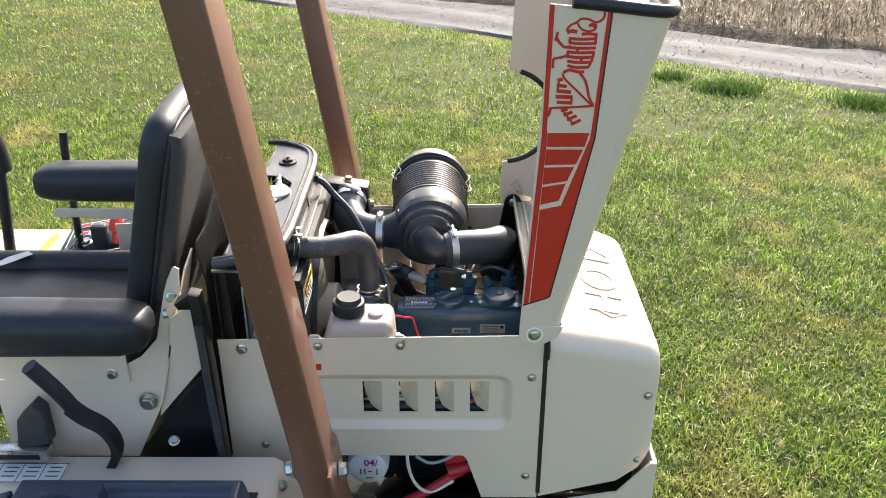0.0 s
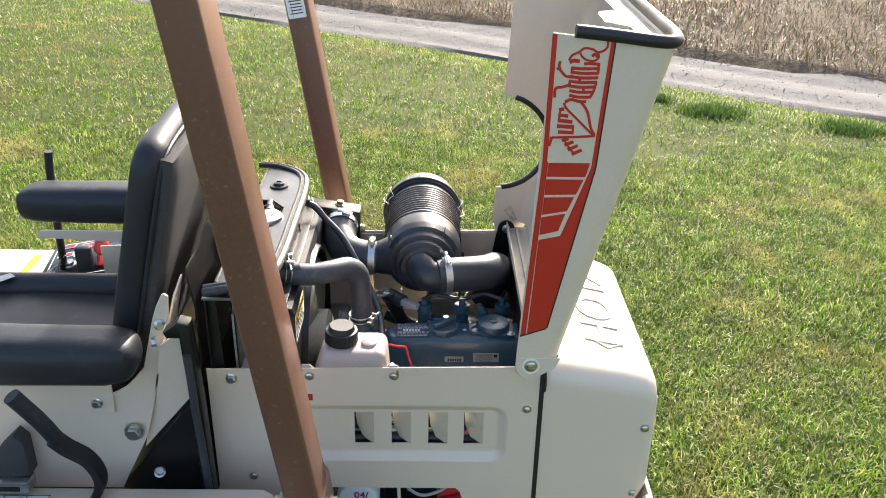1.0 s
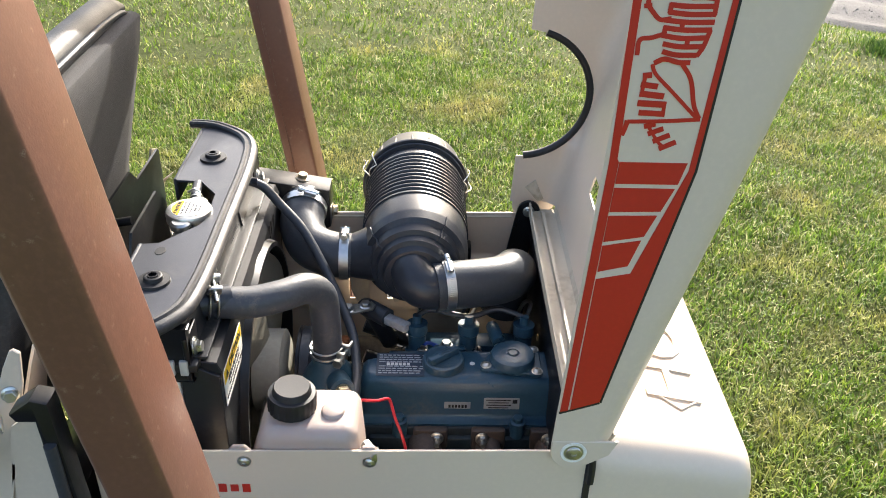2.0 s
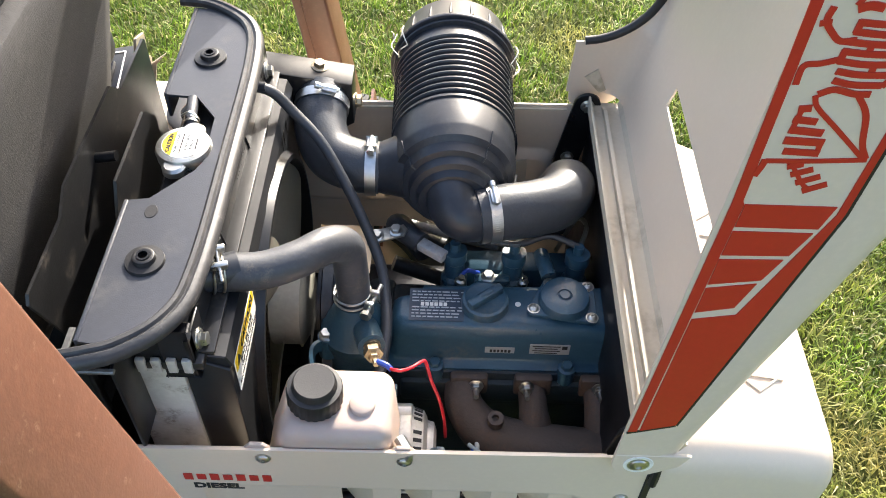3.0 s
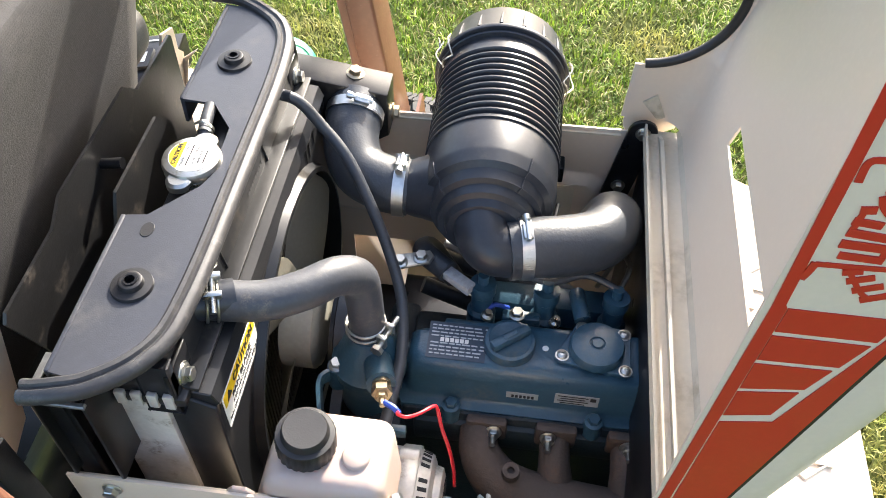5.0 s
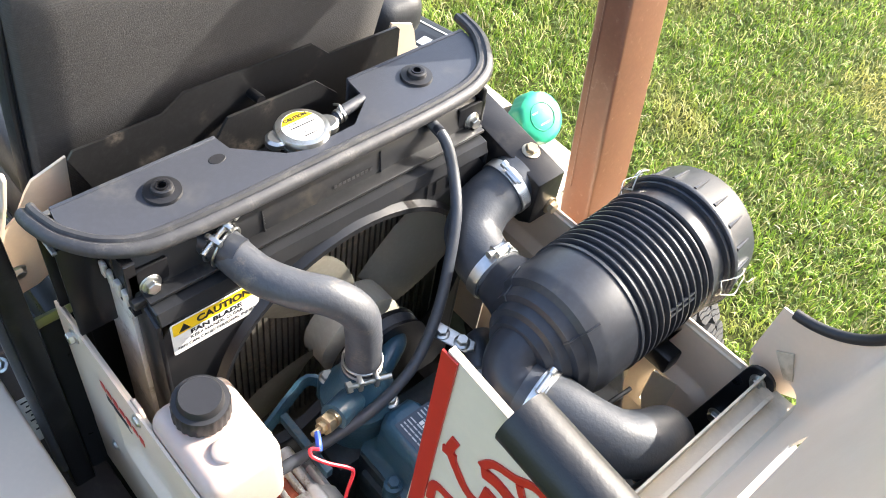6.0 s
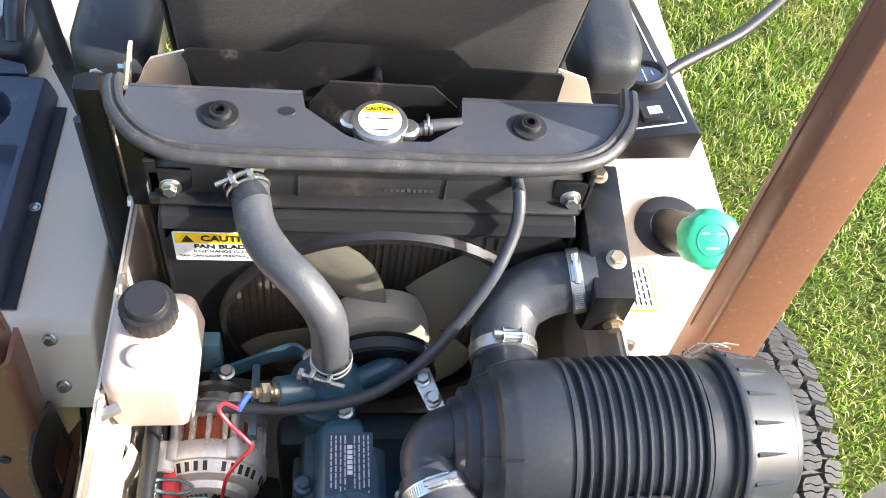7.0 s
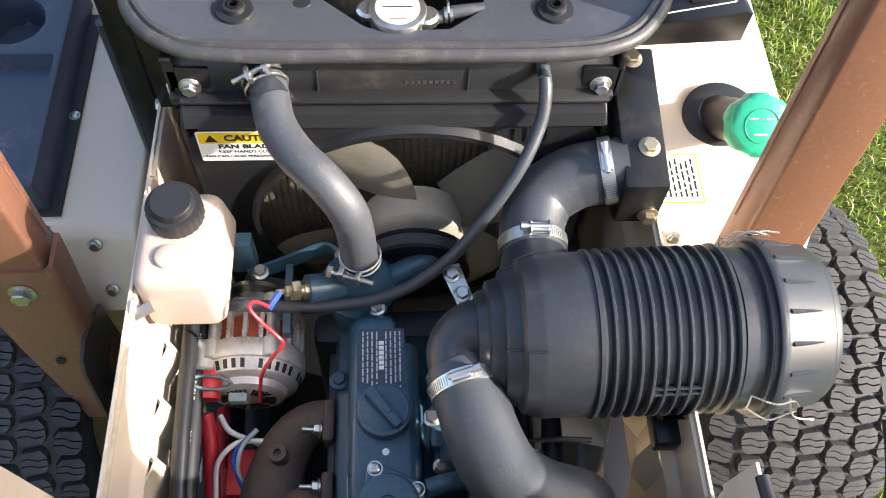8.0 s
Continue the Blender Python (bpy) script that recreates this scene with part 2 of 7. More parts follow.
def rbox(bm, x0, x1, y0, y1, z0, z1, r=0.003, seg=2, m=None):
    """A box with rounded edges."""
    made = bmesh.ops.create_cube(bm, size=1.0)["verts"]
    for v in made:
        v.co = Vector(((x0 + x1) / 2 + v.co.x * (x1 - x0), (y0 + y1) / 2 + v.co.y * (y1 - y0), (z0 + z1) / 2 + v.co.z * (z1 - z0)))
    if m is not None:
        for v in made:
            v.co = m @ v.co
    if r:
        edges = {e for v in made for e in v.link_edges}
        bmesh.ops.bevel(bm, geom=list(edges), offset=r, segments=seg, profile=0.5, affect="EDGES")
    return bm


def prism(bm, pts, plane, lo, hi, r=0.0, seg=2):
    """A polygon in a plane ('xz', 'xy', 'yz'), given thickness from lo to hi along the third axis."""
    def co(p, h):
        a, b = p
        return {"xz": (a, h, b), "xy": (a, b, h), "yz": (h, a, b)}[plane]
    low = [bm.verts.new(co(p, lo)) for p in pts]
    high = [bm.verts.new(co(p, hi)) for p in pts]
    k = len(pts)
    a, b = bm.faces.new(low), bm.faces.new(list(reversed(high)))
    for i in range(k):
        bm.faces.new((low[i], high[i], high[(i + 1) % k], low[(i + 1) % k]))
    if r:
        bmesh.ops.recalc_face_normals(bm, faces=bm.faces)
        edges = {e for f in (a, b) for e in f.edges}
        bmesh.ops.bevel(bm, geom=list(edges), offset=r, segments=seg, profile=0.5, affect="EDGES")
    return bm


def smooth_path(pts, sub=8):
    """Catmull-Rom through the points."""
    p = [Vector(q) for q in pts]
    p = [p[0] * 2 - p[1]] + p + [p[-1] * 2 - p[-2]]
    out = []
    for i in range(1, len(p) - 2):
        a, b, c, d = p[i - 1:i + 3]
        for s in range(sub):
            t = s / sub
            out.append(0.5 * (2 * b + (c - a) * t + (2 * a - 5 * b + 4 * c - d) * t * t + (3 * b - a - 3 * c + d) * t ** 3))
    out.append(p[-2])
    return out


def frames_along(path, up=None):
    out, side = [], None
    for i, p in enumerate(path):
        t = (path[min(i + 1, len(path) - 1)] - path[max(i - 1, 0)]).normalized()
        if side is None:
            ref = Vector(up) if up else (Vector((0, 0, 1)) if abs(t.z) < 0.9 else Vector((1, 0, 0)))
            side = t.cross(ref).normalized()
        side = (side - t * side.dot(t)).normalized()
        out.append((p, side, t.cross(side)))
    return out


def tube(bm, pts, r, n=16, sub=8, cap=True, section=None, up=None):
    """A hose, pipe or rod along a smooth path. r: a radius, or radii along the way. section: another outline (side, rise)."""
    path = smooth_path(pts, sub) if sub > 1 else [Vector(q) for q in pts]
    rings = []
    for i, (p, s, u) in enumerate(frames_along(path, up)):
        k = i / (len(path) - 1)
        rad = r if isinstance(r, (int, float)) else float(np.interp(k, np.linspace(0, 1, len(r)), r))
        if section:
            rings.append([bm.verts.new(p + s * a + u * b) for a, b in section])
        else:
            rings.append([bm.verts.new(p + (s * math.cos(2 * math.pi * j / n) + u * math.sin(2 * math.pi * j / n)) * rad) for j in range(n)])
    n = len(rings[0])
    for a, b in zip(rings, rings[1:]):
        for j in range(n):
            bm.faces.new((a[j], a[(j + 1) % n], b[(j + 1) % n], b[j]))
    if cap:
        bm.faces.new(list(reversed(rings[0]))), bm.faces.new(rings[-1])
    return bm


def turn_to(axis):
    return Vector(axis).normalized().to_track_quat("Z", "Y").to_matrix().to_4x4()


def lathe(bm, at, axis, prof, n=40, wobble=None):
    """A turned shape: profile of (along, radius) round an axis that starts at a point."""
    m = Matrix.Translation(at) @ turn_to(axis)
    rings = []
    for h, r in prof:
        if r <= 1e-6:
            rings.append([bm.verts.new(m @ Vector((0, 0, h)))])
        else:
            ring = []
            for j in range(n):
                a = 2 * math.pi * j / n
                rr = r + (wobble(j, n, h) if wobble else 0)
                ring.append(bm.verts.new(m @ Vector((rr * math.cos(a), rr * math.sin(a), h))))
            rings.append(ring)
    for a, b in zip(rings, rings[1:]):
        for j in range(n):
            k = (j + 1) % n
            if len(a) == 1 and len(b) == 1:
                continue
            if len(a) == 1:
                bm.faces.new((a[0], b[j], b[k]))
            elif len(b) == 1:
                bm.faces.new((a[j], a[k], b[0]))
            else:
                bm.faces.new((a[j], a[k], b[k], b[j]))
    return bm


def disc(bm, at, axis, r, h, n=32, edge=0.0015):
    return lathe(bm, at, axis, [(0, 0), (0, r), (h - edge, r), (h, r - edge), (h, 0)], n)


def mesh_of(name, bm, mat, sharp=38):
    bmesh.ops.recalc_face_normals(bm, faces=bm.faces)
    for f in bm.faces:
        f.smooth = True
    for e in bm.edges:
        if len(e.link_faces) == 2 and e.calc_face_angle(0) > radians(sharp):
            e.smooth = False
    me = bpy.data.meshes.new(name)
    bm.to_mesh(me)
    bm.free()
    me.materials.append(mat)
    return me


def hex_bolt_mesh(name, mat, across=0.0115, head=0.0055, flange=0.0088):
    bm = bm_new()
    lathe(bm, (0, 0, 0), (0, 0, 1), [(0, 0), (0, flange), (0.0012, flange), (0.0025, across * 0.56), (0.0025, 0)], 20)
    lathe(bm, (0, 0, 0.002), (0, 0, 1), [(0, 0), (0, across / 1.732), (head * 0.85, across / 1.732), (head, across * 0.5), (head * 0.97, 0)], 6)
    return mesh_of(name, bm, mat, 30)


def pan_screw_mesh(name, mat, r=0.008):
    bm = bm_new()
    lathe(bm, (0, 0, 0), (0, 0, 1), [(0, 0), (0, r * 1.25), (0.0008, r * 1.25), (0.0009, r), (0.0022, r * 0.9), (0.0034, r * 0.6), (0.0036, r * 0.34), (0.0022, r * 0.28), (0.0020, 0)], 18)
    return mesh_of(name, bm, mat, 30)


BOLT = hex_bolt_mesh("bolt", ZINC)
BOLT_BIG = hex_bolt_mesh("bolt", ZINC, 0.019, 0.009, 0.015)
BOLT_GOLD = hex_bolt_mesh("bolt", BRASS, 0.013, 0.006, 0.0105)
BOLT_BLUE = hex_bolt_mesh("bolt", ENGINE, 0.012, 0.006, 0.010)
SCREW = pan_screw_mesh("screw", ZINC, 0.0058)
SCREW_BIG = pan_screw_mesh("screw", ZINC, 0.0082)


def fasten(mesh, at, axis, parent, name="bolt", roll=0.0):
    return place(name, mesh, parent, "", Matrix.Translation(at) @ turn_to(axis) @ Matrix.Rotation(roll, 4, "Z"))


def band_clamp(at, axis, r, parent, screw_dir, width=0.0125, label="stainless worm-drive hose clamp"):
    """A worm-drive clamp: a thin band with slots, and the screw's housing on one side."""
    a = Vector(axis).normalized()
    s = Vector(screw_dir)
    s = (s - a * s.dot(a)).normalized()
    t = a.cross(s)
    c = Vector(at)
    bm = bm_new()
    lathe(bm, c - a * width / 2, a, [(0, r), (0, r + 0.0018), (width, r + 0.0018), (width, r), (0, r)], 48)
    m = Matrix((t, a, s)).transposed().to_4x4()
    m.translation = c + s * (r + 0.0012)
    rbox(bm, -0.009, 0.009, -width * 0.42, width * 0.42, 0, 0.0062, 0.0018, 2, m)
    lathe(bm, m @ Vector((-0.018, 0, 0.0048)), t, [(0, 0), (0, 0.0042), (0.006, 0.0042), (0.006, 0.0028), (0.029, 0.0028), (0.030, 0)], 12)
    for k in range(11):
        ang = 0.42 + k * 0.075
        d = s * math.cos(ang) + t * math.sin(ang)
        mm = Matrix((a.cross(d), a, d)).transposed().to_4x4()
        mm.translation = c + d * (r + 0.0018)
        rbox(bm, -0.0006, 0.0006, -width * 0.36, width * 0.36, -0.0004, 0.0007, 0, 1, mm)
    return part("hose_clamp", bm, STEEL, parent, label)


def wire_clamp(at, axis, r, parent, screw_dir):
    """A double-wire hose clamp with a cross bolt."""
    a = Vector(axis).normalized()
    s = Vector(screw_dir)
    s = (s - a * s.dot(a)).normalized()
    t = a.cross(s)
    c = Vector(at)
    bm = bm_new()
    for o in (-0.0045, 0.0045):
        ring = [c + a * o + (s * math.cos(k * math.tau / 28) + t * math.sin(k * math.tau / 28)) * (r + 0.001) for k in range(29)]
        tube(bm, ring, 0.0014, 8, 1, False)
    p = c + s * (r + 0.006)
    tube(bm, [p - t * 0.020, p + t * 0.022], 0.0028, 10, 1)
    for o in (-0.011, 0.006):
        m = Matrix((t, a, s)).transposed().to_4x4()
        m.translation = p + t * o
        rbox(bm, -0.0025, 0.0025, -0.008, 0.008, -0.006, 0.0045, 0.0012, 2, m)
    lathe(bm, p - t * 0.025, t, [(0, 0), (0, 0.0065), (0.005, 0.0065), (0.005, 0)], 6)
    return part("hose_clamp", bm, ZINC, parent, "zinc wire hose clamp with cross bolt")


def lettering(name, body, size, m, mat, parent, extrude=0.0002, squeeze=1.0, bold=0.0):
    """Flat letters in the built-in font; m: a pose whose x runs along the line and z out of the surface."""
    cu = bpy.data.curves.new(name, "FONT")
    cu.body, cu.size, cu.extrude, cu.align_x, cu.align_y, cu.offset = body, size, extrude, "CENTER", "CENTER", bold
    cu.resolution_u = 3
    tmp = bpy.data.objects.new(name, cu)
    scene.collection.objects.link(tmp)
    bpy.context.view_layer.update()
    me = bpy.data.meshes.new_from_object(tmp.evaluated_get(bpy.context.evaluated_depsgraph_get()))
    bpy.data.objects.remove(tmp)
    me.name = name
    me.transform(m @ Matrix.Diagonal((squeeze, 1, 1, 1)))
    me.materials.clear()
    me.materials.append(mat)
    return place(name, me, parent)


def facing(origin, along, out):
    """A pose whose x runs along a line of print and whose z stands out of the surface."""
    x, z = Vector(along).normalized(), Vector(out).normalized()
    y = z.cross(x).normalized()
    x = y.cross(z)
    m = Matrix((x, y, z)).transposed().to_4x4()
    m.translation = Vector(origin)
    return m


def bars(name, m, mat, rows, parent, h=0.0004, label=""):
    """Print too small to read: bars (x, y, width, height) on a surface."""
    bm = bm_new()
    for x, y, w, t in rows:
        rbox(bm, x - w / 2, x + w / 2, y - t / 2, y + t / 2, 0, h, 0, 1, m)
    return part(name, bm, mat, parent, label)


def sticker(name, m, w, h, mat, parent, label="", thick=0.0006, r=0.002):
    bm = bm_new()
    pts = []
    for cx, cy, a0 in ((w / 2 - r, h / 2 - r, 0), (-w / 2 + r, h / 2 - r, 90), (-w / 2 + r, -h / 2 + r, 180), (w / 2 - r, -h / 2 + r, 270)):
        for k in range(4):
            a = radians(a0 + k * 30)
            pts.append((cx + r * math.cos(a), cy + r * math.sin(a)))
    prism(bm, pts, "xy", 0, thick)
    bm.transform(m)
    return part(name, bm, mat, parent, label)

# ---- ground, lane and field ----


def ground_height(x, y):
    """The lawn lies level round the mower, rolls over a crest and falls to a lane, behind which a bank rises."""
    v = y + 0.62 * x
    z = np.interp(v, [-200, 0, 3.5, 5.2, 6.8, 7.6, 9.0, 10.2, 12.0, 12.08, 12.20, 14.5, 20, 60, 300],
                  [-1.5, 0, 0, -0.03, -0.07, -0.2, -0.62, -0.8, -0.86, -0.90, -0.77, -0.52, -0.1, 1.5, 4.0])
    return z + 0.012 * np.sin(1.9 * x + 0.7 * y) * np.sin(1.3 * y - 0.4 * x)


def build_ground():
    xs = np.concatenate([np.linspace(-260, -8, 22)[:-1], np.linspace(-8, 10, 151), np.linspace(10, 260, 22)[1:]])
    ys = np.concatenate([np.linspace(-200, -2, 16)[:-1], np.linspace(-2, 20, 221), np.linspace(20, 300, 20)[1:]])
    gx, gy = np.meshgrid(xs, ys)
    gz = ground_height(gx, gy)
    verts = np.stack([gx, gy, gz], -1).reshape(-1, 3)
    w, h = len(xs), len(ys)
    i = np.arange(w * h).reshape(h, w)
    faces = np.stack([i[:-1, :-1], i[:-1, 1:], i[1:, 1:], i[1:, :-1]], -1).reshape(-1, 4)
    me = bpy.data.meshes.new("ground")
    me.from_pydata(verts.tolist(), [], faces.tolist())
    me.shade_smooth()
    me.materials.append(SOIL)
    me.materials.append(FIELD)
    mid = verts[faces].mean(1)
    me.polygons.foreach_set("material_index", ((mid[:, 1] + 0.62 * mid[:, 0]) > 12.05).astype(np.int32))
    tagged(place("ground", me), "rough lawn soil under short grass, sloping down to a lane", "ground", kind="structure")
    bm = bm_new()
    rows = []
    for k in range(121):
        x = -30 + 0.5 * k
        row = []
        for j in range(15):
            v = 10.15 + 1.95 * j / 14 + 0.10 * math.sin(1.7 * x) * (1 if j in (0, 14) else 0)
            y = v - 0.62 * x
            rut = -0.035 * (math.exp(-((j - 3.5) / 1.6) ** 2) + math.exp(-((j - 10.5) / 1.6) ** 2))
            row.append(bm.verts.new((x, y, float(ground_height(x, y)) + (0.035 if j not in (0, 14) else -0.03) + rut)))
        rows.append(row)
    for a, b in zip(rows, rows[1:]):
        for j in range(14):
            bm.faces.new((a[j], b[j], b[j + 1], a[j + 1]))
    road = part("road", bm, GRAVEL, None)
    tagged(road, "narrow grey gravel lane with worn wheel tracks", "road", kind="structure")


def blades(name, xy, length, width, mat, label, category, lean=0.7, sit=0.0, seed=3):
    """Many separate curved blades on the ground, joined as one object."""
    rng = np.random.default_rng(seed)
    n = len(xy)
    z = ground_height(xy[:, 0], xy[:, 1]) + sit
    L = length * rng.uniform(0.55, 1.25, n)
    W = width * rng.uniform(0.7, 1.3, n)
    a = rng.uniform(0, 2 * np.pi, n)
    thick = lumps(xy[:, 0] * 1.7 + 3, xy[:, 1] * 1.7)
    fine = lumps(xy[:, 0] * 9.3 + 1.7 * np.sin(2.3 * xy[:, 1]), xy[:, 1] * 8.7 + 1.9 * np.sin(1.9 * xy[:, 0]))
    L = L * (0.62 + 0.55 * thick) * (0.80 + 0.30 * fine)
    tilt = (lean * rng.uniform(0.25, 1.45, n)).clip(0, 1.5)
    out = np.stack([np.cos(a), np.sin(a), np.zeros(n)], -1)
    b = a + np.pi / 2 + rng.normal(0, 0.6, n)
    side = np.stack([np.cos(b), np.sin(b), np.zeros(n)], -1) * (W / 2)[:, None]
    base = np.concatenate([xy, z[:, None]], -1)
    up = np.array([0, 0, 1.0])
    mid = base + (out * np.sin(tilt * 0.6)[:, None] + up * np.cos(tilt * 0.6)[:, None]) * (L * 0.55)[:, None]
    tip = mid + (out * np.sin(tilt * 1.35)[:, None] + up * np.cos(tilt * 1.35)[:, None]) * (L * 0.45)[:, None]
    verts = np.stack([base - side, base + side, mid + side * 0.8, mid - side * 0.8, tip], 1).reshape(-1, 3)
    k = np.arange(n)[:, None] * 5
    loops = np.concatenate([k + np.array([[0, 1, 2, 3]]), k + np.array([[3, 2, 4]])], 1).reshape(-1)
    me = bpy.data.meshes.new(name)
    me.vertices.add(n * 5)
    me.vertices.foreach_set("co", verts.reshape(-1).astype(np.float32))
    me.loops.add(n * 7)
    me.loops.foreach_set("vertex_index", loops.astype(np.int32))
    me.polygons.add(n * 2)
    start = np.stack([np.arange(n) * 7, np.arange(n) * 7 + 4], -1).reshape(-1)
    me.polygons.foreach_set("loop_start", start.astype(np.int32))
    me.update(calc_edges=True)
    me.validate()
    me.materials.append(mat)
    return tagged(place(name, me), label, category, kind="stuff")


def scatter(n, x0, x1, y0, y1, seed, keep=None):
    rng = np.random.default_rng(seed)
    xy = np.stack([rng.uniform(x0, x1, n), rng.uniform(y0, y1, n)], -1)
    if keep is not None:
        xy = xy[keep(xy, rng)]
    return xy


def lumps(x, y):
    """Uneven growth: thick and thin spots of the sward."""
    s = np.sin(2.1 * x + 1.3 * np.sin(1.7 * y)) + np.sin(2.9 * y + 1.1 * np.sin(2.3 * x)) + 0.8 * np.sin(6.3 * x + 2 * np.sin(4.1 * y)) * np.sin(5.2 * y)
    return 0.66 + 0.17 * s


def on_lawn(xy, rng):
    x, y = xy[:, 0], xy[:, 1]
    under = (x > -1.0) & (x < 0.30) & (y > 0.98) & (y < 1.80)
    return (rng.uniform(0, 1, len(xy)) < 0.55 + 0.5 * lumps(x, y)) & ~under & (y + 0.62 * x < 10.1)


def fading(x0, x1, y0, y1, soft):
    """A stretch of sward that thins out unevenly towards its edges."""
    def keep(xy, rng):
        x, y = xy[:, 0], xy[:, 1]
        edge = np.minimum(np.minimum(x - x0, x1 - x), np.minimum(y - y0, y1 - y))
        edge = edge + 0.25 * soft * (np.sin(3.1 * x + 1.7 * y) + np.sin(4.3 * y - 2.2 * x))
        return on_lawn(xy, rng) & (rng.uniform(0, 1, len(xy)) < edge / soft)
    return x0, x1, y0, y1, keep


def sward(n, box, seed, length, width, label):
    x0, x1, y0, y1, keep = box
    blades("lawn_grass", scatter(n, x0, x1, y0, y1, seed, keep), length, width, GRASS, label, "grass", 1.0, -0.004, seed + 1)


def build_growth():
    sward(500000, fading(-3.3, 3.2, 0.3, 4.9, 0.7), 1, 0.038, 0.0037, "short uneven green lawn grass with dry yellowed blades")
    sward(330000, fading(-7.0, 6.5, 3.7, 14.2, 1.0), 5, 0.038, 0.0064, "short green lawn grass running down to the lane")
    sward(90000, fading(-5.5, 5.5, -3.0, 2.2, 1.6), 8, 0.040, 0.0050, "short green lawn grass beside the mower")
    rng = np.random.default_rng(11)
    for cx, cy, r, k in ((1.80, 5.48, 0.16, 1500), (2.60, 5.20, 0.17, 1500), (1.50, 5.75, 0.10, 500)):
        p = np.stack([rng.normal(cx, r * 0.55, k), rng.normal(cy, r * 0.4, k)], -1)
        blades("grass_tuft", p, 0.066, 0.0060, TUFT, "taller dark green grass tuft at the lawn's edge", "grass", 0.7, -0.004, int(cx * 10))

    def on_bank(xy, rng):
        v = xy[:, 1] + 0.62 * xy[:, 0]
        return (v > 12.24) & (v < 19) & (rng.uniform(0, 1, len(xy)) < 0.75 + 0.25 * np.sin(3 * xy[:, 0]) * np.sin(2.2 * xy[:, 1] + xy[:, 0]))
    bank = scatter(330000, -9, 10, 6, 25, 15, on_bank)
    blades("dry_field_grass", bank, 0.13, 0.009, DRY, "matted dry brown weeds and straw on the bank beyond the lane", "dry grass", 1.15, -0.01, 16)
    verge = scatter(60000, -9, 9, 3, 17, 17, lambda xy, rng: (np.abs(xy[:, 1] + 0.62 * xy[:, 0] - 12.5) < 0.2 + 0.1 * np.sin(3 * xy[:, 0])) & (rng.uniform(0, 1, len(xy)) < 0.4))
    blades("verge_grass", verge, 0.12, 0.008, DRY, "dry grass along the far edge of the lane", "dry grass", 0.8, -0.01, 18)
    # loose stones on the lane
    st = scatter(26000, -7, 7, 4, 16, 19, lambda xy, rng: (xy[:, 1] + 0.62 * xy[:, 0] > 10.1) & (xy[:, 1] + 0.62 * xy[:, 0] < 12.2))
    r = np.random.default_rng(20).uniform(0.004, 0.013, len(st))
    z = ground_height(st[:, 0], st[:, 1]) + 0.03
    base = np.concatenate([st, z[:, None]], -1)
    shape = np.array([[1, 0, 0], [0.2, 1, 0], [-1, 0.3, 0], [-0.3, -1, 0], [0, 0, 0.7]])
    jit = np.random.default_rng(21).uniform(0.7, 1.3, (len(st), 5, 3))
    verts = (base[:, None, :] + shape[None] * jit * r[:, None, None]).reshape(-1, 3)
    k = np.arange(len(st))[:, None] * 5
    tris = np.concatenate([k + np.array([[a, b, 4]]) for a, b in ((0, 1), (1, 2), (2, 3), (3, 0))], 1).reshape(-1, 3)
    me = bpy.data.meshes.new("gravel_stones")
    me.from_pydata(verts.tolist(), [], tris.tolist())
    me.materials.append(STONES)
    tagged(place("gravel_stones", me), "loose grey stones on the gravel lane", "gravel", kind="stuff")


build_ground()
build_growth()

# ---- riding mower ----
MID = 1.405  # the machine's middle plane
mower = new("riding_mower")
mower.location = (0, MID, 0)
tagged(mower, "cream and brown diesel riding mower parked with raised hood", "riding mower")


def mirror(y):
    return 2 * MID - y


def span(a, b, n):
    return [a + (b - a) * i / n for i in range(n + 1)]


# ---- engine bay side panels ----
LOUVRES = (-0.129, -0.070, -0.011, 0.046)


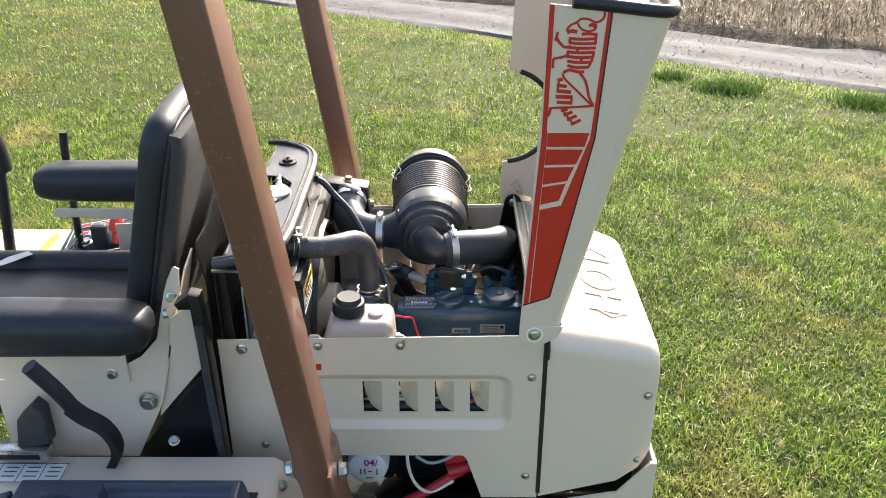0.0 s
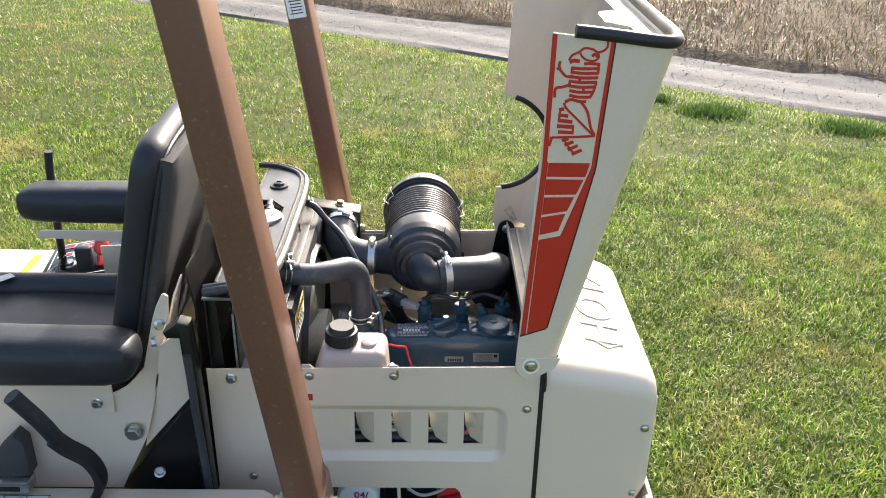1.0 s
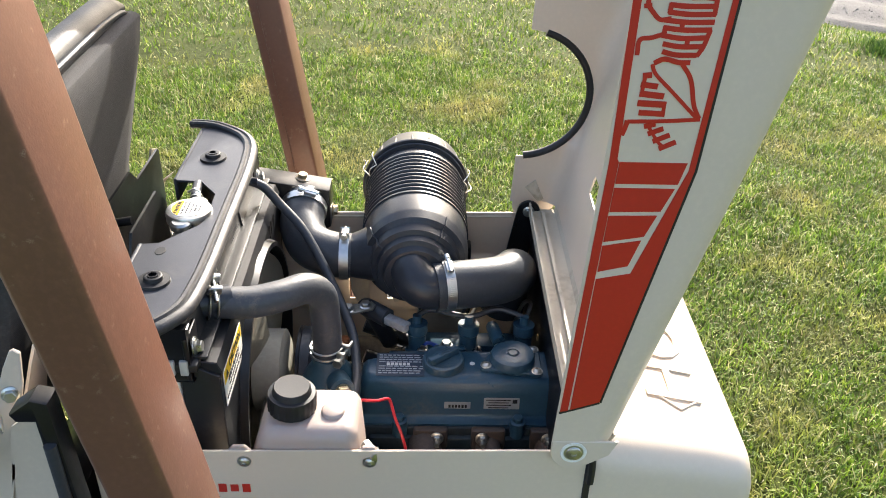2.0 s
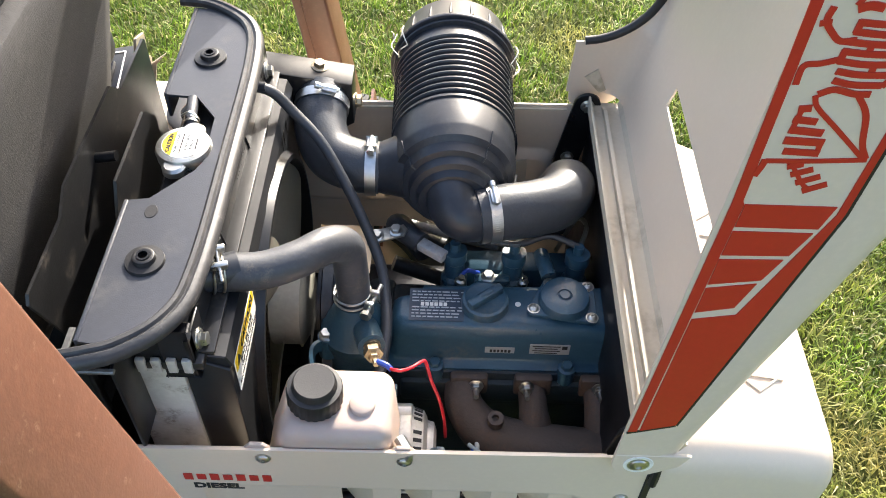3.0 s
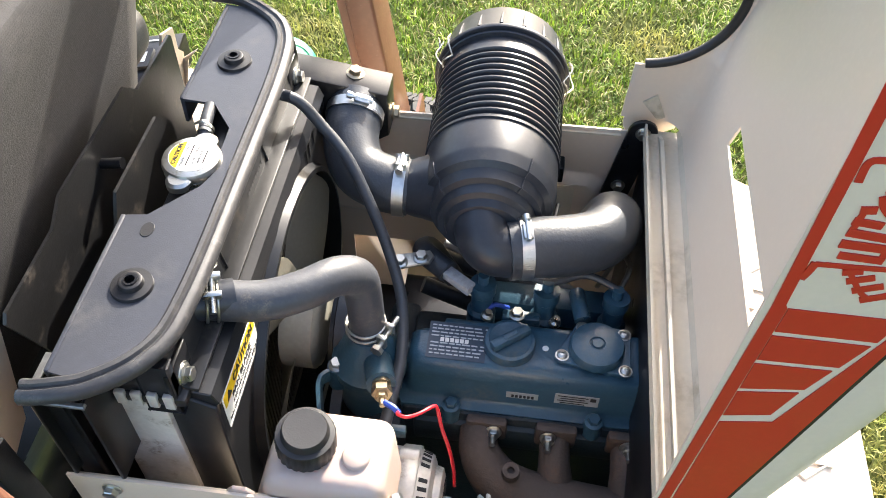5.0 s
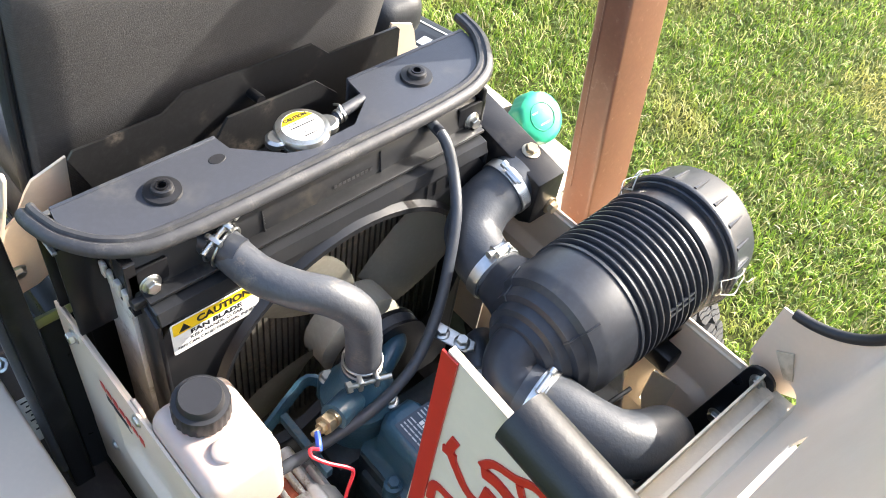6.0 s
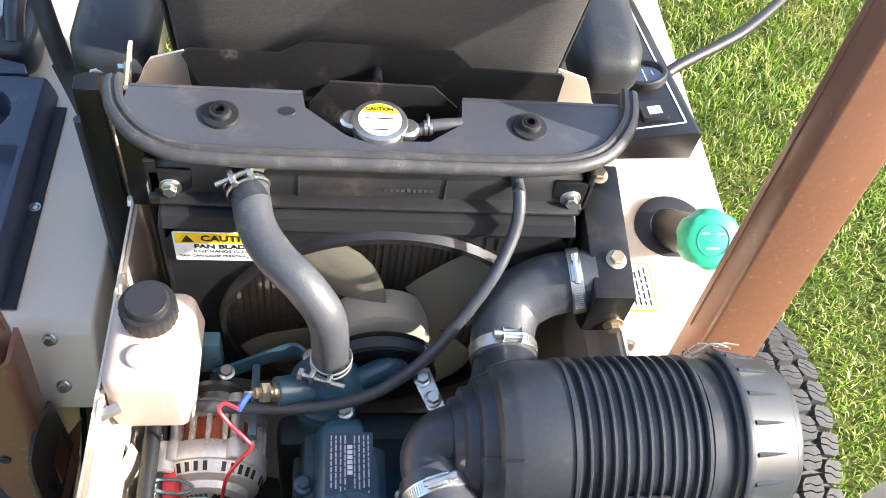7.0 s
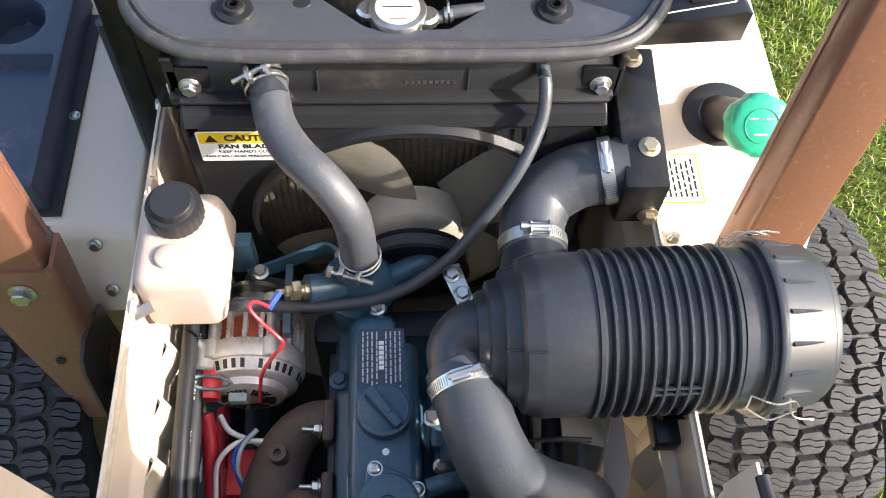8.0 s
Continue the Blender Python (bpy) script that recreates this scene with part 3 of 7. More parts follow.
def side_panel(near):
    out = 1.156 if near else mirror(1.150)
    s = 1 if near else -1

    def recess(x, z):
        dx = max(0.0, x - 0.088, -0.236 - x)
        zc, hz = 0.7215, 0.054
        d = math.hypot(dx, max(0.0, abs(z - zc) - (hz - 0.026))) - 0.026
        return 0.010 * min(1.0, max(0.0, -d / 0.013)) if dx > 0 or abs(z - zc) > hz - 0.026 else 0.010

    bm = bm_new()
    xs = sorted(set([round(v, 4) for v in span(-0.352, 0.060, 82) + span(0.060, 0.163, 41)] + [round(a + d, 4) for a in LOUVRES for d in (0, 0.031)]))
    zs = sorted(set([round(v, 4) for v in span(0.612, 0.842, 92)] + [0.695, 0.757]))
    grid = []
    for z in zs:
        lift = 0.009 * max(0, z - 0.80) / 0.042
        grid.append([bm.verts.new((x, out + s * recess(x, z), z + lift * (x + 0.352) / 0.515)) for x in xs])
    for i in range(len(zs) - 1):
        for j in range(len(xs) - 1):
            xm, zm = (xs[j] + xs[j + 1]) / 2, (zs[i] + zs[i + 1]) / 2
            if any(a < xm < a + 0.031 for a in LOUVRES) and 0.695 < zm < 0.757:
                continue
            if xm > 0.157 and zm > 0.836:
                continue
            bm.faces.new((grid[i][j], grid[i][j + 1], grid[i + 1][j + 1], grid[i + 1][j]))
    for right in (True, False):
        rows = []
        for z in (0.612, 0.605, 0.60, 0.57, 0.52):
            a, b = (0.041 + max(0, 0.607 - z) * 0.31 - (0.006 if z > 0.61 else 0), 0.163) if right else (-0.354, -0.215)
            rows.append([bm.verts.new((x, out, z)) for x in span(a, b, 4)])
        for p, q in zip(rows, rows[1:]):
            for j in range(4):
                bm.faces.new((p[j], p[j + 1], q[j + 1], q[j]))
    for f in bm.faces:
        f.normal_update()
    bmesh.ops.recalc_face_normals(bm, faces=bm.faces)
    bmesh.ops.solidify(bm, geom=list(bm.faces), thickness=-0.0026 if near else 0.0026)
    panel = part("side_panel", bm, CREAM, mower, "cream steel engine side panel with louvres", 30)
    inward = out + s * 0.010
    for a in LOUVRES:
        b = bm_new()
        h0 = a + 0.032
        # hinged on one upright edge, swung inwards, with the upper free corner cut off
        lo = [(h0, inward, 0.693), (h0, inward, 0.764), (h0 - 0.0315, inward + s * 0.0085, 0.7600), (h0 - 0.0290, inward + s * 0.0155, 0.722), (h0 - 0.020, inward + s * 0.0150, 0.6980)]
        vs = [b.verts.new(p) for p in lo]
        ws = [b.verts.new((p[0] + 0.0015, p[1] + s * 0.0015, p[2])) for p in lo]
        b.faces.new(vs), b.faces.new(list(reversed(ws)))
        for i in range(5):
            b.faces.new((vs[i], ws[i], ws[(i + 1) % 5], vs[(i + 1) % 5]))
        # darker cream dims the sunlit blades through their colour
        part("louvre", b, CREAM_IN, panel)
    # inward lip along the top edge
    b = bm_new()
    lip = [(-0.345, 0.8375), (0.120, 0.8455), (0.120, 0.8430), (-0.345, 0.8350)]
    prism(b, lip, "xz", out + s * 0.003, out + s * 0.0065)
    part("top_lip", b, CREAM_IN, panel)
    for x, z, m in ((-0.315, 0.826, BOLT), (-0.195, 0.831, SCREW), (-0.065, 0.832, SCREW), (0.144, 0.772, SCREW), (0.143, 0.568, SCREW), (-0.295, 0.635, SCREW)):
        fasten(m, (x, out - s * 0.0003, z), (0, -s, 0), panel, "screw" if m is SCREW else "bolt")
    return panel


near_panel = side_panel(True)
far_panel = side_panel(False)
# part of the engine badge on the near panel
b = facing((-0.235, 1.1556, 0.792), (1, 0, 0), (0, -1, 0))
for i in range(7):
    bars("badge_bar", b, RED, [(-0.036 + 0.0125 * i, 0, 0.0085, 0.012 - 0.002 * (i % 2))], near_panel, label="red bar of the engine badge")
lettering("badge_word", "DIESEL", 0.013, facing((-0.245, 1.1555, 0.774), (1, 0, 0), (0, -1, 0)), INK, near_panel, bold=0.0006, squeeze=1.25)

# ---- rear cover ----


def rear_cover():
    bm = bm_new()

    def outline(x, drop, inset):
        top = float(np.interp(x, [0.166, 0.30, 0.36], [0.853, 0.825, 0.808])) - drop
        y0 = float(np.interp(x, [0.166, 0.36], [1.157, 1.172])) + inset
        y1 = mirror(1.151) - float(np.interp(x, [0.166, 0.36], [0, 0.06])) - inset
        low = float(np.interp(x, [0.166, 0.30, 0.335, 0.36], [0.522, 0.548, 0.575, 0.62]))
        r = 0.036
        pts = [(y0, z) for z in span(low, top - r, 6)]
        pts += [(y0 + r - r * math.cos(radians(a)), top - r + r * math.sin(radians(a))) for a in range(15, 91, 15)]
        pts += [(y, top) for y in span(y0 + r, y1 - r, 10)[1:]]
        pts += [(y1 - r + r * math.sin(radians(a)), top - r + r * math.cos(radians(a))) for a in range(15, 91, 15)]
        pts += [(y1, z) for z in span(top - r, low, 6)[1:]]
        return [bm.verts.new((x, y, z)) for y, z in pts]
    rings = [outline(x, d, i) for x, d, i in ((0.166, 0, 0), (0.20, 0, 0), (0.25, 0, 0), (0.30, 0, 0), (0.335, 0.0, 0), (0.345, 0.002, 0.001), (0.352, 0.006, 0.004), (0.356, 0.013, 0.010), (0.357, 0.022, 0.020))]
    for a, b in zip(rings, rings[1:]):
        for p, q, r, s in zip(a, a[1:], b[1:], b):
            bm.faces.new((p, q, r, s))
    bm.faces.new(rings[-1])
    bmesh.ops.recalc_face_normals(bm, faces=bm.faces)
    cover = part("rear_cover", bm, CREAM, mower, "cream moulded rear engine cover with raised lettering", 50)
    slope = Vector((0.134, 0, -0.028)).normalized()
    nrm = Vector((0.028, 0, 0.134)).normalized()
    at = Vector((0.283, 1.37, 0.8288))
    lettering("raised_lettering", "HOT", 0.098, facing(at, (0, 1, 0), nrm), CREAM, cover, extrude=0.0026, squeeze=1.1)
    for sgn, yy in ((-1, 1.255), (1, 1.485)):
        bm = bm_new()
        p = Vector((at.x, yy, 0.8296))
        tube(bm, [p + slope * 0.028 - Vector((0, sgn * 0.012, 0)), p + Vector((0, sgn * 0.010, 0)), p - slope * 0.028 - Vector((0, sgn * 0.012, 0))], 0.0016, 6, 1)
        part("raised_arrow", bm, CREAM, cover)
    for x, y, z in ((0.338, 1.1695, 0.726), (0.333, 1.1695, 0.592)):
        fasten(SCREW, (x, y, z), (-0.09, -1, 0), cover, "screw")
    # frame and bumper below the cover
    bm = bm_new()
    rbox(bm, 0.20, 0.335, 1.19, 1.62, 0.50, 0.56, 0.006)
    part("rear_frame", bm, BLACK, mower, "black rear frame")
    bm = bm_new()
    prism(bm, [(0.17, 0.51), (0.30, 0.535), (0.352, 0.60), (0.362, 0.60), (0.362, 0.36), (0.17, 0.36)], "xz", 1.150, 1.156)
    part("bumper_plate", bm, CREAM, mower, "cream steel bumper plate")
    bm = bm_new()
    rbox(bm, 0.356, 0.364, 1.156, 1.654, 0.36, 0.60, 0.002)
    part("bumper_plate", bm, CREAM, mower, "cream steel bumper plate")
    # rubber edging in the gap between panel and cover
    bm = bm_new()
    tube(bm, [(0.152, 1.152, 0.853), (0.164, 1.152, 0.846), (0.1665, 1.152, 0.832), (0.1665, 1.152, 0.81)], 0.0045, 8)
    part("edge_trim", bm, RUBBER, mower, "black rubber edge trim")
    # added strip that stops sun leaking through the seam
    bm = bm_new()
    rbox(bm, 0.1610, 0.1685, 1.1545, 1.1600, 0.53, 0.838, 0.001, 1)
    part("seam_light_block", bm, RUBBER, mower, "black strip added behind the panel seam to block light")
    return cover


rear_cover()

# ---- raised hood ----
H_IN, H_OUT = 1.1455, mirror(1.1455)


def hood():
    bm = bm_new()
    slot_z = (0.953, 0.978)
    zs = sorted(set([round(v, 4) for v in span(0.868, 0.94, 6) + [1.038 + 0.0945 * math.sin(radians(a)) for a in range(-90, 91, 5)] + span(1.14, 1.345, 16)] + list(slot_z)))
    ys = sorted(set([round(v, 4) for v in span(H_IN + 0.03, H_OUT - 0.03, 20)] + [1.285, 1.532]))
    R = 0.03
    rings = []
    for z in zs:
        k = (z - 0.862) / (1.346 - 0.862)
        xr = 0.186 + k * (0.308 - 0.186)
        xl = 0.120 + 0.0223 * k
        xf = xl - 0.004
        if abs(z - 1.038) < 0.09448:
            xf = max(xf, 0.122 + math.sqrt(0.0945 ** 2 - (z - 1.038) ** 2))
        RF = min(R, max(0.004, xr - xf - 0.004))
        ring = [(x, H_IN, z) for x in span(xl, xr - R, 8)]
        ring += [(xr - R + R * math.sin(radians(a)), H_IN + R - R * math.cos(radians(a)), z) for a in range(15, 90, 15)]
        ring += [(xr, y, z) for y in ys]
        ring += [(xr - RF + RF * math.cos(radians(a)), H_OUT - RF + RF * math.sin(radians(a)), z) for a in range(15, 90, 15)]
        ring += [(x, H_OUT, z) for x in span(xr - RF, xf, 8)]
        # the free end rises towards the near side and the edge
        rings.append([bm.verts.new((x, y, zz + (0.018 * (0.306 - x) / 0.163 if z > 1.34 else 0))) for x, y, zz in ring])
    first = 9 + 5
    for i, (a, b) in enumerate(zip(rings, rings[1:])):
        zm = (zs[i] + zs[i + 1]) / 2
        for j in range(len(a) - 1):
            if first <= j < first + len(ys) - 1 and slot_z[0] < zm < slot_z[1]:
                ym = (a[j].co.y + a[j + 1].co.y) / 2
                if 1.285 < ym < 1.532:
                    continue
            bm.faces.new((a[j], a[j + 1], b[j + 1], b[j]))
    bmesh.ops.recalc_face_normals(bm, faces=bm.faces)
    bmesh.ops.solidify(bm, geom=list(bm.faces), thickness=0.0025)
    shell = part("hood", bm, CREAM, mower, "cream engine hood standing open, with red decal", 35)
    for near in (True, False):
        y = H_IN if near else H_OUT - 0.003
        bm = bm_new()
        c, r = (0.1435, 0.861), 0.0235
        pts = [(0.1208, 0.8745)] + [(c[0] + r * math.cos(radians(a)), c[1] + r * math.sin(radians(a))) for a in range(180, 301, 15)] + [(0.180, 0.856), (0.188, 0.8745)]
        lift = -0.0007 if near else 0.0007
        prism(bm, pts, "xz", y + lift, y + 0.003 + lift, 0.0006, 1)
        part("hinge_ear", bm, CREAM, shell)
        o = -1 if near else 1
        fasten(SCREW_BIG, (0.1435, y + (0 if near else 0.003) + lift, 0.860), (0, o, 0), shell, "screw")
        bm = bm_new()
        disc(bm, (0.1435, y + (0 if near else 0.003) + lift, 0.860), (0, o, 0), 0.0135, 0.0008, 24, 0.0003)
        part("washer", bm, WHITE if near else ZINC, shell)
    # folded lip along the hinge side
    bm = bm_new()
    prism(bm, [(0.143, 0.859), (0.183, 0.859), (0.188, 0.871), (0.186, 0.871), (0.1815, 0.862), (0.1455, 0.862), (0.1455, 0.876), (0.143, 0.876)], "xz", H_IN + 0.014, H_OUT - 0.016)
    part("hinge_lip", bm, CREAM_IN, shell)
    bm = bm_new()
    prism(bm, [(1.165, 0.8622), (1.640, 0.8622), (1.622, 0.872), (1.20, 0.872)], "yz", 0.160, 0.164)
    part("lip_fold", bm, CREAM_IN, shell)
    # hinge arms, black, inside the side panels
    for y in (1.1695, mirror(1.162) - 0.005):
        bm = bm_new()
        a, b, r = Vector((0.143, 0, 0.861)), Vector((0.116, 0, 0.70)), 0.017
        pts = [(a.x + r * math.cos(t), a.z + r * math.sin(t)) for t in [radians(v) for v in range(-10, 171, 20)]]
        pts += [(b.x - r, b.z), (b.x + r, b.z)]
        prism(bm, pts, "xz", y, y + 0.005, 0.0008, 1)
        arm = part("hinge_arm", bm, BLACK, mower, "black steel hood hinge arm")
        fasten(BOLT, (0.143, y - 0.0005 if y > MID else y + 0.0055, 0.861), (0, -1 if y > MID else 1, 0), arm)
        fasten(BOLT, (0.128, y - 0.0005 if y > MID else y + 0.0055, 0.775), (0, -1 if y > MID else 1, 0), arm)
    # rubber seal round the free end
    bm = bm_new()
    pts = [(0.170, H_IN, 1.366), (0.22, H_IN, 1.361), (0.278, H_IN + 0.001, 1.354), (0.302, H_IN + 0.012, 1.352), (0.310, H_IN + 0.04, 1.352)]
    pts += [(0.310, y, 1.353) for y in span(H_IN + 0.08, H_OUT - 0.08, 5)]
    pts += [(0.310, H_OUT - 0.04, 1.352), (0.302, H_OUT - 0.012, 1.352), (0.278, H_OUT, 1.354), (0.17, H_OUT, 1.366)]
    tube(bm, pts, 0.0088, 12, 5)
    part("free_end_seal", bm, RUBBER, shell, "thick black rubber edge seal")
    bm = bm_new()
    prism(bm, [(0.305, 1.155), (0.305, 1.655), (0.272, 1.655), (0.274, 1.42), (0.246, 1.405), (0.242, 1.392), (0.242, 1.330), (0.252, 1.322), (0.274, 1.30), (0.272, 1.155)], "xy", 1.3385, 1.341)
    part("latch_flange", bm, CREAM, shell, "cream inner flange with latch tab")
    bm = bm_new()
    prism(bm, [(0.248, 1.345), (0.262, 1.345), (0.262, 1.372), (0.248, 1.372)], "xy", 1.3409, 1.3416)
    part("latch_slot", bm, INK, shell)
    # rubber trim round the cut-out for the air cleaner
    bm = bm_new()
    arc = [(0.124 + 0.0945 * math.cos(radians(a)), H_OUT, 1.038 + 0.0945 * math.sin(radians(a))) for a in range(-86, 81, 8)]
    tube(bm, arc, 0.0055, 10, 2)
    part("cutout_trim", bm, RUBBER, shell, "black rubber trim round the cut-out")
    bm = bm_new()
    prism(bm, [(0.137, 0.893), (0.158, 0.869), (0.166, 0.874), (0.152, 0.905)], "xz", H_OUT - 0.0052, H_OUT - 0.0030)
    part("folded_tab", bm, CREAM_IN, shell)
    return shell


shell = hood()


def hood_decal():
    y = H_IN - 0.0004

    def flat(name, pts, mat=RED, lift=0.0, label=""):
        bm = bm_new()
        prism(bm, pts, "xz", y - 0.0004 - lift, y - lift + 0.0003)
        return part(name, bm, mat, shell, label)
    flat("decal_stripe", [(0.1405, 1.362), (0.1470, 1.362), (0.1455, 1.191), (0.1470, 1.188), (0.1320, 0.916), (0.1245, 0.915), (0.1390, 1.188)], label="red decal stripe")
    flat("decal_border", [(0.2165, 1.356), (0.2210, 1.356), (0.2110, 1.181), (0.1620, 0.928), (0.1340, 0.9175), (0.1415, 1.072), (0.1715, 1.0785), (0.2060, 1.181)], label="red wedge of the hood decal")
    flat("decal_outline", [(0.2210, 1.356), (0.2232, 1.356), (0.2132, 1.1805), (0.1640, 0.9265), (0.1620, 0.928), (0.2110, 1.181)], INK)
    flat("decal_outline", [(0.1340, 0.9175), (0.1620, 0.928), (0.1625, 0.9255), (0.1240, 0.9115), (0.1235, 0.9145)], INK)
    for blk in ([(0.1475, 1.188), (0.2040, 1.188), (0.1990, 1.168), (0.1465, 1.168)], [(0.1462, 1.164), (0.1972, 1.164), (0.1885, 1.142), (0.1450, 1.141)],
                [(0.1447, 1.137), (0.1863, 1.138), (0.1780, 1.117), (0.1435, 1.111)], [(0.1432, 1.107), (0.1762, 1.113), (0.1680, 1.0865), (0.1420, 1.080)]):
        flat("decal_block", blk)
    # the maker's mark, as plain red strokes
    count = [0]

    def stroke(pts, w):
        bm = bm_new()
        count[0] += 1
        lift = -0.00002 * (count[0] % 17)
        path = smooth_path([(px, 0, pz) for px, pz in pts], 5)
        sec = [(-w / 2, -0.0003 + lift), (w / 2, -0.0003 + lift), (w / 2, 0.0003), (-w / 2, 0.0003)]
        rings = []
        for i, p in enumerate(path):
            t = (path[min(i + 1, len(path) - 1)] - path[max(0, i - 1)]).normalized()
            s = Vector((t.z, 0, -t.x))
            rings.append([bm.verts.new(p + s * a + Vector((0, y + h, 0))) for a, h in sec])
        for a, b in zip(rings, rings[1:]):
            for j in range(4):
                bm.faces.new((a[j], a[(j + 1) % 4], b[(j + 1) % 4], b[j]))
        bm.faces.new(rings[0]), bm.faces.new(rings[-1])
        part("decal_stroke", bm, RED, shell, "", 60)
    # feeler, brow, eye and jaw
    stroke([(0.212, 1.354), (0.212, 1.346), (0.207, 1.341), (0.200, 1.339)], 0.0030)
    stroke([(0.200, 1.339), (0.193, 1.343), (0.183, 1.344), (0.176, 1.339), (0.168, 1.335), (0.164, 1.328)], 0.0030)
    stroke([(0.178, 1.338), (0.181, 1.333), (0.187, 1.329), (0.196, 1.328), (0.202, 1.332), (0.201, 1.338)], 0.0028)
    stroke([(0.193, 1.334), (0.197, 1.3365), (0.201, 1.333)], 0.0042)
    stroke([(0.165, 1.326), (0.171, 1.328), (0.178, 1.327)], 0.0050)
    # bands of the body
    for x0, xm, x1, z0, zm, z1 in ((0.184, 0.193, 0.2045, 1.324, 1.3245, 1.3235), (0.1685, 0.183, 0.204, 1.3185, 1.3175, 1.318), (0.168, 0.184, 0.204, 1.3130, 1.3115, 1.312),
                                   (0.1655, 0.183, 0.204, 1.3070, 1.3055, 1.306), (0.166, 0.183, 0.203, 1.3010, 1.2995, 1.300), (0.166, 0.182, 0.202, 1.2950, 1.2930, 1.294),
                                   (0.1675, 0.181, 0.200, 1.2885, 1.2865, 1.287), (0.168, 0.179, 0.195, 1.2825, 1.2800, 1.280)):
        stroke([(x0, z0), (xm, zm), (x1, z1)], 0.0040)
    stroke([(0.163, 1.273), (0.171, 1.2765), (0.182, 1.274), (0.191, 1.274)], 0.0040)
    for ends in ([(0.1695, 1.320), (0.169, 1.312)], [(0.1675, 1.302), (0.167, 1.294)], [(0.203, 1.325), (0.203, 1.311)], [(0.202, 1.300), (0.199, 1.287), (0.195, 1.279)], [(0.180, 1.306), (0.180, 1.299)], [(0.186, 1.293), (0.186, 1.286)]):
        stroke(ends, 0.0036)
    # legs
    stroke([(0.153, 1.327), (0.152, 1.319), (0.157, 1.312), (0.163, 1.307), (0.171, 1.308)], 0.0036)
    stroke([(0.149, 1.317), (0.155, 1.318)], 0.0034)
    stroke([(0.149, 1.279), (0.1495, 1.291), (0.158, 1.293), (0.167, 1.296)], 0.0036)
    stroke([(0.162, 1.272), (0.166, 1.264), (0.182, 1.249), (0.205, 1.227)], 0.0030)
    stroke([(0.185, 1.273), (0.194, 1.260), (0.200, 1.239), (0.206, 1.228)], 0.0036)
    stroke([(0.207, 1.227), (0.178, 1.225), (0.149, 1.224)], 0.0032)
    stroke([(0.149, 1.225), (0.148, 1.219), (0.146, 1.212)], 0.0040)
    # abdomen and tail
    for p, q, w in (((0.156, 1.2625), (0.163, 1.2635), 0.0046), ((0.1555, 1.2555), (0.169, 1.254), 0.0046), ((0.1555, 1.248), (0.175, 1.2460), 0.0050), ((0.155, 1.2400), (0.178, 1.2390), 0.0052), ((0.157, 1.2320), (0.178, 1.2310), 0.0046),
                    ((0.163, 1.2200), (0.172, 1.2225), 0.0042), ((0.167, 1.2135), (0.179, 1.2185), 0.0044), ((0.172, 1.2070), (0.185, 1.2130), 0.0044), ((0.178, 1.2005), (0.191, 1.2070), 0.0044)):
        stroke([p, q], w)
    stroke([(0.158, 1.262), (0.157, 1.246)], 0.0030)
    stroke([(0.1765, 1.240), (0.1765, 1.231)], 0.0030)
    stroke([(0.166, 1.221), (0.176, 1.207), (0.182, 1.202)], 0.0028)


hood_decal()

# ---- roll bar ----


BRACKET = {True: ((-0.1545, 0.750, 0.0), (-0.1525, 0.735, 0.0), (-0.148, 0.70, 0.03), (-0.141, 0.65, 0.10), (-0.130, 0.60, 0.24), (-0.118, 0.55, 0.42), (-0.105, 0.50, 0.60), (-0.096, 0.47, 0.70)),
           False: ((-0.1525, 0.70, 0.0), (-0.151, 0.69, 0.0), (-0.148, 0.66, 0.04), (-0.145, 0.62, 0.15), (-0.143, 0.57, 0.30), (-0.142, 0.50, 0.45), (-0.142, 0.43, 0.55))}


